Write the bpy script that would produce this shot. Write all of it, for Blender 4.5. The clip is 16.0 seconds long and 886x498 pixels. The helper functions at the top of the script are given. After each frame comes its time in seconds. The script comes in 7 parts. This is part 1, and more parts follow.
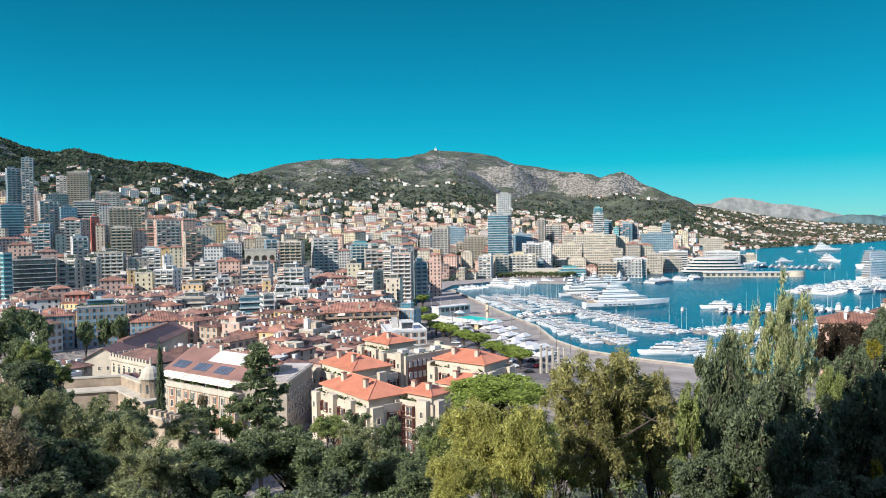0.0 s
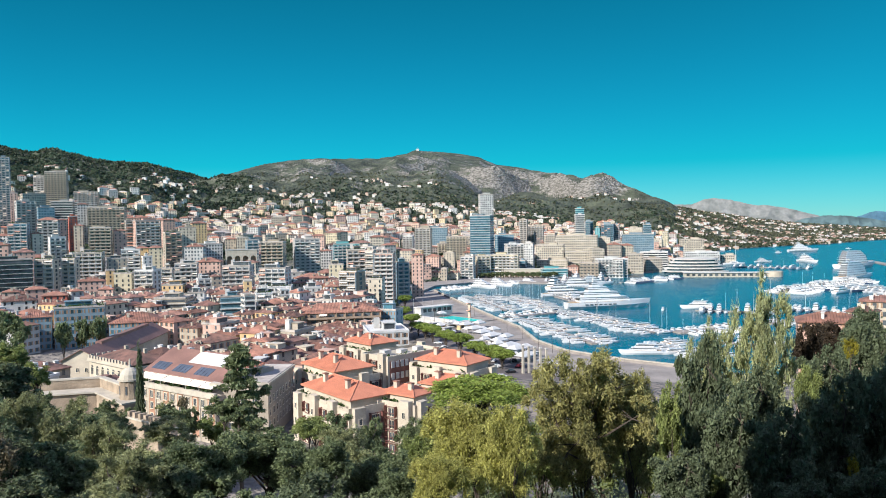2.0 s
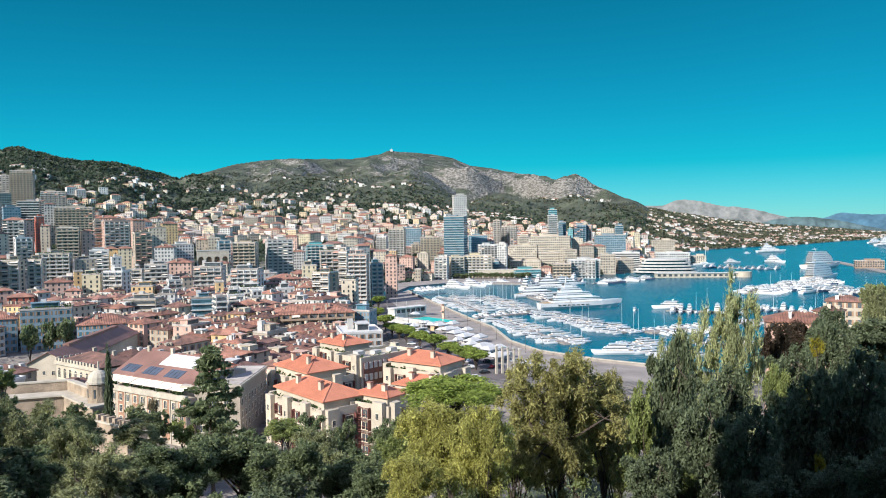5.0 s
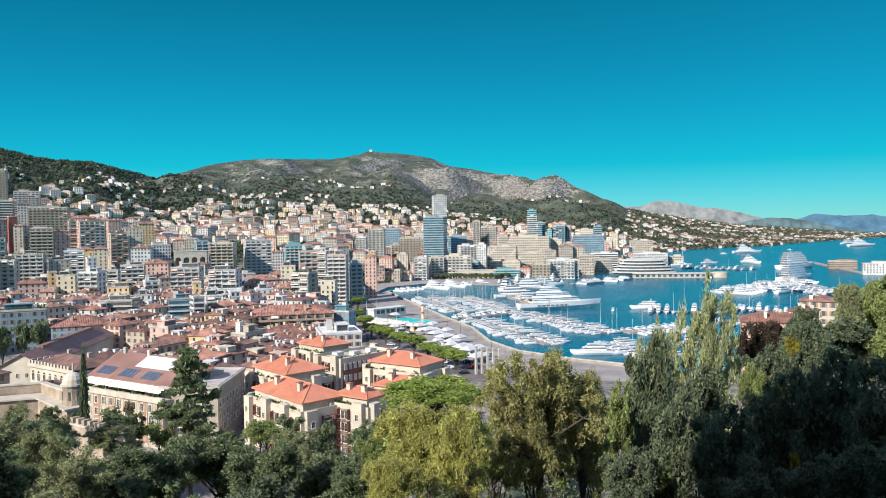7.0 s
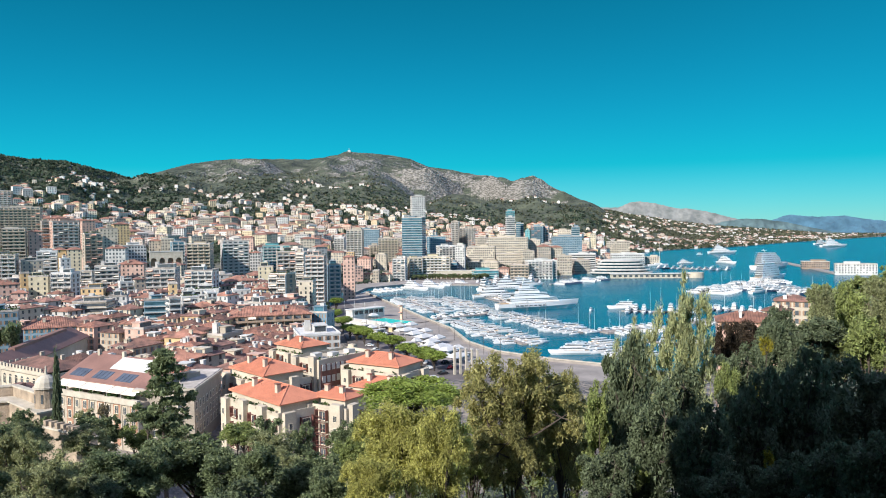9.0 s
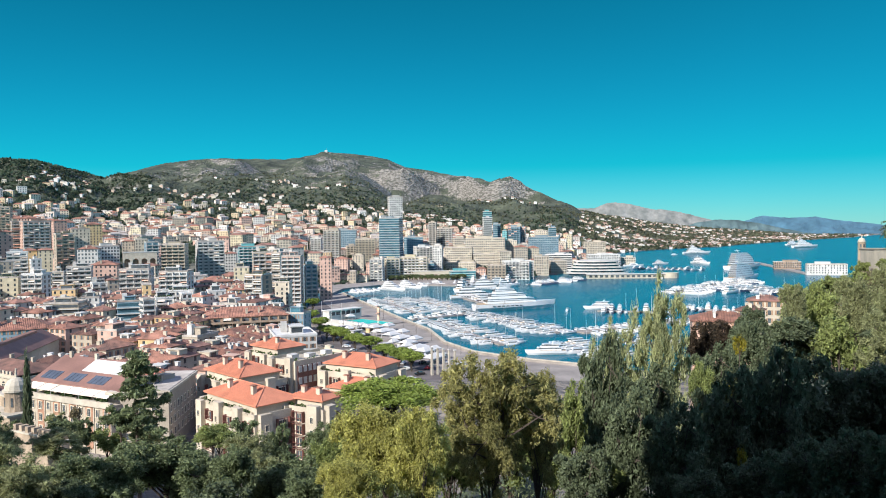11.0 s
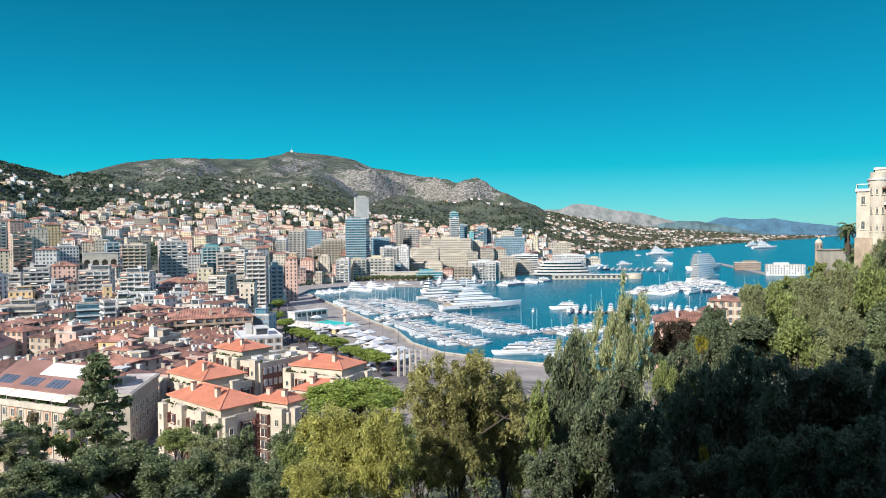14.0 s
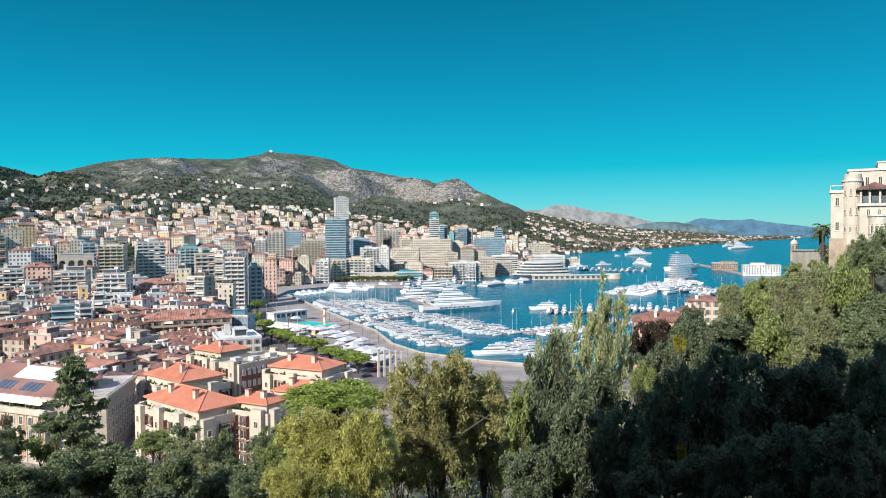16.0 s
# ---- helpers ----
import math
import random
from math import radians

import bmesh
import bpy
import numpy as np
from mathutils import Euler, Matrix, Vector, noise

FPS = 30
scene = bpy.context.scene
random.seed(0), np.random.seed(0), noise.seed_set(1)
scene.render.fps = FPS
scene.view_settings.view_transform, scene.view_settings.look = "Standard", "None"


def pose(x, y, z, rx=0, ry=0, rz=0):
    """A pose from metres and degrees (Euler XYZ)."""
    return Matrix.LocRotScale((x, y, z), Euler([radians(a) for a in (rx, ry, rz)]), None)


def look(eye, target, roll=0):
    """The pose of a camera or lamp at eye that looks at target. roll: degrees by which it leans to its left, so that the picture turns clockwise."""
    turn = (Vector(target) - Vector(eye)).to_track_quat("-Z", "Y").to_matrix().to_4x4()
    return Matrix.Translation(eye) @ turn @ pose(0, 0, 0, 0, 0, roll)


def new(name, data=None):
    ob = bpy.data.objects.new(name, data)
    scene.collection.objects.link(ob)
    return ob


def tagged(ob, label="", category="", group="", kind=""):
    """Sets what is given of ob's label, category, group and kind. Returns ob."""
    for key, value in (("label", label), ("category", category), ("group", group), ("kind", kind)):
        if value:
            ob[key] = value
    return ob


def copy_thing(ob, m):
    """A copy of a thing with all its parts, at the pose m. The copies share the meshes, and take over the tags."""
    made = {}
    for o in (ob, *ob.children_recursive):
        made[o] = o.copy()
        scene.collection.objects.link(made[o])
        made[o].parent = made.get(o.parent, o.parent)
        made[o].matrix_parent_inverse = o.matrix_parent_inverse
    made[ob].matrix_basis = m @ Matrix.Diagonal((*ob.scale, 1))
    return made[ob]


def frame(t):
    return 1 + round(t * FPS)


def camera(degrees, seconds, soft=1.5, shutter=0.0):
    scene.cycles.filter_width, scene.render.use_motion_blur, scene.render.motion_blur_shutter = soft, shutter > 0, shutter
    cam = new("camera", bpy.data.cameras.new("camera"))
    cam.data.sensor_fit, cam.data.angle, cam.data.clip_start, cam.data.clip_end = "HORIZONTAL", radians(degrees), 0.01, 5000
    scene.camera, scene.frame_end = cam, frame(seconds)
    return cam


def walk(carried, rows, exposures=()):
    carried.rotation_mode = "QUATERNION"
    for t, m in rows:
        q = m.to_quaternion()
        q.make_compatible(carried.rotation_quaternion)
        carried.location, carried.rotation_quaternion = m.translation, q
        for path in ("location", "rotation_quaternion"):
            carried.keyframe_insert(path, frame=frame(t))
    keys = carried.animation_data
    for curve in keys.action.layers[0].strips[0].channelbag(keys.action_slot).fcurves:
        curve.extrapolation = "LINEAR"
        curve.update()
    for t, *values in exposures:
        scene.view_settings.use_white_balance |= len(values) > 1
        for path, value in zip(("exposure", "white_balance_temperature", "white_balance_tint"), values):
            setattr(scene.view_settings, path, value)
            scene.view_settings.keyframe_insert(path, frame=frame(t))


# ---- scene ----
cam = camera(62.0, 16.0, soft=1.0)
EYE = (0.0, 0.0, 62.0)
# seconds, yaw, pitch, roll: a slow pan to the right from one standpoint
PAN = ((0.0, -0.02, -1.76, 0.94), (0.5, -0.33, -1.76, 0.93), (1.0, -0.69, -1.75, 0.92), (1.5, -1.02, -1.75, 0.91), (2.0, -1.4, -1.75, 0.9), (2.5, -1.74, -1.74, 0.88), (3.0, -2.1, -1.74, 0.87), (3.5, -2.43, -1.74, 0.86), (4.0, -2.75, -1.73, 0.85), (6.5, -4.61, -1.71, 0.79), (7.0, -5.02, -1.7, 0.78), (7.5, -5.39, -1.7, 0.77), (8.0, -5.82, -1.69, 0.75), (8.5, -6.22, -1.69, 0.74), (9.0, -6.68, -1.68, 0.73), (11.5, -8.91, -1.65, 0.66), (12.0, -9.38, -1.64, 0.64), (12.5, -9.79, -1.64, 0.63), (13.0, -10.22, -1.63, 0.62), (13.5, -10.6, -1.63, 0.61), (14.0, -11.03, -1.62, 0.59), (14.5, -11.43, -1.61, 0.58), (15.0, -11.82, -1.61, 0.57), (15.5, -12.19, -1.6, 0.56), (16.0, -12.57, -1.59, 0.55))
walk(cam, [(t, pose(*EYE, 90 + p, r, y)) for t, y, p, r in PAN], [(0.0, 0.8), (16.0, 0.8)])

# ---- light ----
SUN_FROM, SUN_UP = -130.0, 32.0   # bearing and height of the afternoon sun
world = bpy.data.worlds.new("sky")
scene.world = world
world.use_nodes = True
wn, wl = world.node_tree.nodes, world.node_tree.links
sky = wn.new("ShaderNodeTexSky")
sky.sky_type, sky.sun_disc = "NISHITA", False
sky.sun_elevation, sky.sun_rotation = radians(SUN_UP), radians(-SUN_FROM)
sky.altitude, sky.air_density, sky.dust_density, sky.ozone_density = 60, 1.0, 0.0, 1.0
grade = wn.new("ShaderNodeMix")
grade.data_type, grade.blend_type = "RGBA", "MULTIPLY"
grade.inputs["Factor"].default_value = 1.0
wl.new(sky.outputs["Color"], grade.inputs["A"])
# a colour grade turns the sky teal, a little bluer towards the horizon
where, split, fade = wn.new("ShaderNodeTexCoord"), wn.new("ShaderNodeSeparateXYZ"), wn.new("ShaderNodeValToRGB")
wl.new(where.outputs["Generated"], split.inputs["Vector"])
wl.new(split.outputs["Z"], fade.inputs["Fac"])
fade.color_ramp.elements[0].position, fade.color_ramp.elements[1].position = 0.0, 0.36
fade.color_ramp.elements[0].color, fade.color_ramp.elements[1].color = (0.30, 0.95, 1.50, 1), (0.015, 0.69, 0.76, 1)
fade.color_ramp.elements.new(0.08).color = (0.02, 0.84, 1.09, 1)
# upper sky, out of view, is boosted to fill the shade below
fade.color_ramp.elements.new(0.62).color = (4.1, 3.0, 3.0, 1)
wl.new(fade.outputs["Color"], grade.inputs["B"])
# brighter towards the open sea than over the hills
side, even = wn.new("ShaderNodeMapRange"), wn.new("ShaderNodeVectorMath")
side.inputs["From Min"].default_value, side.inputs["From Max"].default_value = -0.45, 0.5
side.inputs["To Min"].default_value, side.inputs["To Max"].default_value = 0.70, 1.10
wl.new(split.outputs["X"], side.inputs["Value"])
even.operation = "SCALE"
wl.new(grade.outputs["Result"], even.inputs[0])
wl.new(side.outputs["Result"], even.inputs["Scale"])
wl.new(even.outputs["Vector"], wn["Background"].inputs["Color"])
wn["Background"].inputs["Strength"].default_value = 0.056

sun = new("sun", bpy.data.lights.new("sun", "SUN"))
sun.data.energy, sun.data.angle, sun.data.color = 4.6, radians(0.55), (1.0, 0.945, 0.885)
sun.matrix_world = look((100 * math.sin(radians(SUN_FROM)), 100 * math.cos(radians(SUN_FROM)), 100 * math.tan(radians(SUN_UP))), (0, 0, 0))


# ---- materials ----
def tone(c, k):
    return tuple(max(0.0, min(1.0, v * k)) for v in c)


def mat(name, colour, rough=0.8, metal=0.0, vary=0.25, size=3.0, fine=0.12, bump=0.15, second=None, per_object=0.0, coords="Object"):
    """A procedural surface: coarse stains, fine grain, slight relief."""
    m = bpy.data.materials.new(name)
    m.use_nodes = True
    n, l = m.node_tree.nodes, m.node_tree.links
    b = n["Principled BSDF"]
    tc = n.new("ShaderNodeTexCoord")
    big, small = n.new("ShaderNodeTexNoise"), n.new("ShaderNodeTexNoise")
    big.inputs["Scale"].default_value, big.inputs["Detail"].default_value = 1.0 / size, 5
    small.inputs["Scale"].default_value, small.inputs["Detail"].default_value = 1.0 / fine, 3
    for t in (big, small):
        l.new(tc.outputs[coords], t.inputs["Vector"])
    ramp = n.new("ShaderNodeValToRGB")
    e = ramp.color_ramp.elements
    e[0].position, e[1].position = 0.32, 0.68
    e[0].color = (*tone(second or colour, 1 - vary), 1)
    e[1].color = (*tone(colour, 1 + vary * 0.4), 1)
    l.new(big.outputs["Fac"], ramp.inputs["Fac"])
    mix = n.new("ShaderNodeMix")
    mix.data_type, mix.blend_type = "RGBA", "OVERLAY"
    mix.inputs["Factor"].default_value = 0.3
    l.new(ramp.outputs["Color"], mix.inputs["A"])
    l.new(small.outputs["Color"], mix.inputs["B"])
    grey = n.new("ShaderNodeRGBToBW")
    l.new(small.outputs["Color"], grey.inputs["Color"])
    l.new(grey.outputs["Val"], mix.inputs["B"])
    last = mix.outputs["Result"]
    if per_object:
        info, hsv, mp = n.new("ShaderNodeObjectInfo"), n.new("ShaderNodeHueSaturation"), n.new("ShaderNodeMapRange")
        mp.inputs["To Min"].default_value, mp.inputs["To Max"].default_value = 1 - per_object, 1 + per_object
        l.new(info.outputs["Random"], mp.inputs["Value"])
        l.new(mp.outputs["Result"], hsv.inputs["Value"])
        l.new(last, hsv.inputs["Color"])
        last = hsv.outputs["Color"]
    l.new(last, b.inputs["Base Color"])
    b.inputs["Roughness"].default_value, b.inputs["Metallic"].default_value = rough, metal
    if bump:
        bp = n.new("ShaderNodeBump")
        bp.inputs["Strength"].default_value, bp.inputs["Distance"].default_value = bump, fine
        l.new(small.outputs["Fac"], bp.inputs["Height"])
        l.new(bp.outputs["Normal"], b.inputs["Normal"])
    return m


def leaf_mat(name, dark, light, size=1.2):
    """Leaves whose colour shifts from leaf to leaf and across the crown."""
    m = mat(name, light, 0.62, vary=0.2, size=size, fine=0.1, bump=0.0, second=dark)
    n, l = m.node_tree.nodes, m.node_tree.links
    b = n["Principled BSDF"]
    old = b.inputs["Base Color"].links[0].from_socket
    geo, hsv, mp = n.new("ShaderNodeNewGeometry"), n.new("ShaderNodeHueSaturation"), n.new("ShaderNodeMapRange")
    mp.inputs["To Min"].default_value, mp.inputs["To Max"].default_value = 0.55, 1.5
    l.new(geo.outputs["Random Per Island"], mp.inputs["Value"])
    l.new(mp.outputs["Result"], hsv.inputs["Value"])
    l.new(old, hsv.inputs["Color"])
    l.new(hsv.outputs["Color"], b.inputs["Base Color"])
    out, glow, blend = n["Material Output"], n.new("ShaderNodeBsdfTranslucent"), n.new("ShaderNodeMixShader")
    l.new(hsv.outputs["Color"], glow.inputs["Color"])
    blend.inputs["Fac"].default_value = 0.45
    l.new(b.outputs["BSDF"], blend.inputs[1])
    l.new(glow.outputs["BSDF"], blend.inputs[2])
    l.new(blend.outputs["Shader"], out.inputs["Surface"])
    b.inputs["Specular IOR Level"].default_value = 0.3
    return m


def mixed_mat(name, colours, rough=0.85):
    """Each separate piece of a mesh takes one of several colours."""
    m = mat(name, colours[0], rough, size=6, fine=0.3)
    n, l = m.node_tree.nodes, m.node_tree.links
    geo, ramp = n.new("ShaderNodeNewGeometry"), n.new("ShaderNodeValToRGB")
    ramp.color_ramp.interpolation = "CONSTANT"
    ramp.color_ramp.elements[0].color = (*colours[0], 1)
    ramp.color_ramp.elements[1].position, ramp.color_ramp.elements[1].color = 1 - 1 / len(colours), (*colours[-1], 1)
    for k in range(1, len(colours) - 1):
        ramp.color_ramp.elements.new(k / len(colours)).color = (*colours[k], 1)
    l.new(geo.outputs["Random Per Island"], ramp.inputs["Fac"])
    l.new(ramp.outputs["Color"], n["Principled BSDF"].inputs["Base Color"])
    return m


WALLS = {
    "cream": mat("cream_render", (0.48, 0.425, 0.335), per_object=0.08, size=6, fine=0.3),
    "white": mat("white_render", (0.53, 0.525, 0.50), per_object=0.06, size=6, fine=0.3),
    "beige": mat("beige_render", (0.385, 0.335, 0.265), per_object=0.1, size=6, fine=0.3),
    "pink": mat("pink_render", (0.54, 0.36, 0.29), per_object=0.12, size=5, fine=0.3),
    "ochre": mat("ochre_render", (0.60, 0.42, 0.22), per_object=0.1, size=5, fine=0.3),
    "yellow": mat("yellow_render", (0.53, 0.47, 0.33), per_object=0.08, size=5, fine=0.3),
    "grey": mat("grey_concrete", (0.42, 0.41, 0.39), per_object=0.12, size=6, fine=0.3),
    "blue": mat("blue_grey_cladding", (0.18, 0.265, 0.32), 0.5, per_object=0.12, size=6, fine=0.3),
    "brown": mat("brown_stone", (0.30, 0.22, 0.16), per_object=0.1, size=6, fine=0.3),
    "red": mat("red_render", (0.42, 0.12, 0.08), per_object=0.1, size=5, fine=0.3),
    "net": mat("green_scaffold_net", (0.05, 0.10, 0.09), 0.9, size=8, fine=0.4, vary=0.4),
    "teal": mat("teal_cladding", (0.12, 0.36, 0.38), 0.45, size=6, fine=0.3),
}
GLASS = mat("window_glass", (0.085, 0.10, 0.11), 0.15, vary=0.5, size=4, fine=0.5, bump=0.0, per_object=0.4)
GLASS_BLUE = mat("blue_window_glass", (0.05, 0.13, 0.17), 0.1, vary=0.5, size=5, fine=0.5, bump=0.0, per_object=0.3)
SLAB = mat("balcony_slab_paint", (0.49, 0.48, 0.455), 0.7, size=4, fine=0.2, per_object=0.08)
SHUTTER = mat("shutter_paint", (0.30, 0.19, 0.12), 0.7, size=2, per_object=0.3)
TILE = mat("terracotta_roof", (0.31, 0.15, 0.105), 0.85, vary=0.45, size=3.5, fine=0.35, bump=0.5, per_object=0.22, second=(0.24, 0.125, 0.095))
TILE_DARK = mat("aged_terracotta_roof", (0.23, 0.12, 0.092), 0.88, vary=0.45, size=3.0, fine=0.3, bump=0.5, per_object=0.3, second=(0.17, 0.105, 0.09))
TILE_NEW = mat("bright_terracotta_roof", (0.54, 0.21, 0.125), 0.8, vary=0.2, size=4, fine=0.3, bump=0.4, per_object=0.06)
FLAT = mat("flat_roof_gravel", (0.44, 0.40, 0.36), 0.95, vary=0.4, size=4, fine=0.25, per_object=0.2)
FLAT_WHITE = mat("white_roof_membrane", (0.58, 0.58, 0.57), 0.8, size=5, fine=0.3)
GARDEN = leaf_mat("roof_garden_plants", (0.03, 0.06, 0.02), (0.08, 0.13, 0.04))
STONE = mat("pale_rampart_stone", (0.35, 0.275, 0.20), 0.9, vary=0.4, size=2.5, fine=0.25, bump=0.6)
BRICKRED = mat("rust_brick_panel", (0.37, 0.21, 0.14), 0.9, vary=0.3, size=2, fine=0.2)
QUAY = mat("quay_paving", (0.27, 0.245, 0.225), 0.9, vary=0.3, size=9, fine=0.4)
ASPHALT = mat("asphalt", (0.12, 0.105, 0.105), 0.9, vary=0.35, size=8, fine=0.2)
HULL = mat("white_gelcoat", (0.60, 0.61, 0.62), 0.22, vary=0.05, size=4, fine=0.5, bump=0.0)
HULL_DARK = mat("navy_gelcoat", (0.03, 0.05, 0.09), 0.2, vary=0.1, size=4, bump=0.0)
TEAK = mat("teak_deck", (0.42, 0.30, 0.19), 0.7, size=2, fine=0.1)
METAL = mat("painted_steel", (0.62, 0.62, 0.60), 0.4, metal=0.3, size=2, fine=0.1, bump=0.05)
DARKMETAL = mat("dark_steel", (0.08, 0.07, 0.07), 0.5, metal=0.4, size=2, fine=0.1, bump=0.05)
AWNING = mat("cream_awning_cloth", (0.80, 0.70, 0.58), 0.9, size=3, fine=0.1)
AWNING_PINK = mat("salmon_awning_cloth", (0.72, 0.40, 0.30), 0.9, size=3, fine=0.1)
SOLAR = mat("solar_panel_glass", (0.085, 0.105, 0.14), 0.15, vary=0.3, size=3, bump=0.0)
BARK = mat("tree_bark", (0.075, 0.058, 0.046), 0.95, vary=0.4, size=0.6, fine=0.08, bump=0.7)
BROWNROOF = mat("brown_metal_roof", (0.23, 0.125, 0.10), 0.6, vary=0.25, size=6, fine=0.4)


# ---- terrain ----
def bearing(x, y):
    return math.degrees(math.atan2(x, y))


def polar(a, d, z=0.0):
    return Vector((d * math.sin(radians(a)), d * math.cos(radians(a)), z))


def knots(a, table):
    """Smooth value at bearing a from (bearing, value) pairs."""
    if a <= table[0][0]:
        return table[0][1]
    for (a0, v0), (a1, v1) in zip(table, table[1:]):
        if a <= a1:
            k = (a - a0) / (a1 - a0)
            return v0 + (v1 - v0) * k
    return table[-1][1]


# bearing of the far waterline, the main ridge's distance and its height angle
COAST = ((-3.2, 640), (-2, 700), (0, 800), (4, 850), (9, 880), (14, 900), (17.5, 960), (19.2, 1150), (21, 1500), (22, 1720), (25, 1950), (29, 2200), (34, 2900), (37.5, 3600), (39.5, 4500), (60, 4900))
NEAR = ((-6, 900), (-3.3, 640), (-1.5, 560), (1.5, 510), (4.5, 445), (7, 400), (9, 375), (12, 345), (16, 325), (22, 320), (30, 330), (34, 340), (37, 360), (60, 380))
RIDGE_D = ((-45, 2300), (-20, 2600), (-15, 3000), (-11, 3500), (0, 3900), (10, 3800), (18, 3300), (25, 3900), (32, 4200), (40, 4450))
RIDGE_E = ((-46.0, 7.2), (-30.8, 6.2), (-29.5, 5.73), (-27.6, 5.3), (-26.1, 5.54), (-24.3, 5.07), (-22.5, 4.83), (-20.4, 4.86), (-18.4, 4.31), (-16.1, 3.74), (-14.6, 4.21), (-12.1, 4.93), (-9.6, 5.27), (-6.1, 5.34), (-3.5, 5.32), (-2.0, 5.56), (-0.5, 5.97), (1.3, 5.81), (4.3, 5.36), (5.6, 4.73), (7.8, 4.37), (9.9, 3.84), (12.0, 3.18), (13.7, 3.39), (15.3, 2.75), (16.9, 2.07), (18.7, 1.31), (19.0, 1.1), (20.3, 0.83), (22.0, 0.63), (24.5, 0.17), (26.8, -0.1), (30.3, -0.39), (34.2, -0.74))


def near_rock(a, d):
    """Height of the rock on which the viewpoint stands."""
    edge = 66 - 22 * min(1.0, d / 170)
    q = d * math.sin(radians(edge - a)) if a > edge - 90 else d
    fall = 0.42 + 0.36 * max(0.0, min(1.0, (a - 14) / 12))
    z = 58.6 - fall * max(0.0, min(q, 44.0) - 2.0) - 0.95 * max(0.0, q - 44.0)
    if a < -20:
        z += 9 * math.exp(-((a + 40) / 9) ** 2) * math.exp(-((d - 62) / 45) ** 2)
    if d > 215:
        z -= (d - 215) * 0.55
    return z


def is_sea(a, d):
    if a < -3.3:
        return False
    return knots(a, NEAR) < d < knots(a, COAST)


def height(x, y):
    """Height of the land at a place (water lies at 0)."""
    a, d = bearing(x, y), math.hypot(x, y)
    if y < -1:
        return 58.5
    base = 6.0 - 5.0 * max(0.0, min(1.0, (a + 5) / 3)) * max(0.0, min(1.0, (d - 255) / 40))
    if a < -3.3:
        start = 620.0
    else:
        start = knots(a, COAST)
    ridge = knots(a, RIDGE_D)
    top = 62 + ridge * math.tan(radians(knots(a, RIDGE_E)))
    s = (d - start) / max(80.0, ridge - start)
    z = base
    if s > 0:
        n1 = noise.fractal(Vector((x / 900, y / 900, 0.3)), 1.0, 2.1, 6)
        n2 = abs(noise.noise(Vector((x / 310, y / 310, 7.1))))
        if s <= 1:
            # limestone cliffs break the slope below the crest
            edge = 0.79 + 0.07 * n1 + 0.03 * math.sin(a * 0.9)
            lip = 0.30 * max(0.0, min(1.0, (a - 1) / 4, (18 - a) / 3)) + 0.10 * max(0.0, min(1.0, (a + 15) / 4, (2 - a) / 3))
            drop = lip * max(0.0, min(1.0, (s - 0.3) / max(0.05, edge - 0.3))) if s < edge else lip * max(0.0, 1 - (s - edge) / 0.05)
            z = base + (top - base) * (s ** 1.22 - drop)
            wild = max(0.0, min(1.0, (s - 0.28) / 0.2)) * min(1.0, (1 - s) / 0.12)
            n3 = abs(noise.noise(Vector((x / 120, y / 120, 2.7))))
            z += (n1 * 70 - n2 * 70 - n3 * 30 + 22) * wild * min(1.0, (top - base) / 260)
        else:
            z = top - (d - ridge) * 0.25
    elif a >= -3.3 and d > knots(a, NEAR):
        z = -6.0
    if a > 20 and s > 0 and s < 0.12:
        z = min(z, 3 + s * 150)
    return max(z, near_rock(a, d)) if d < 330 else z


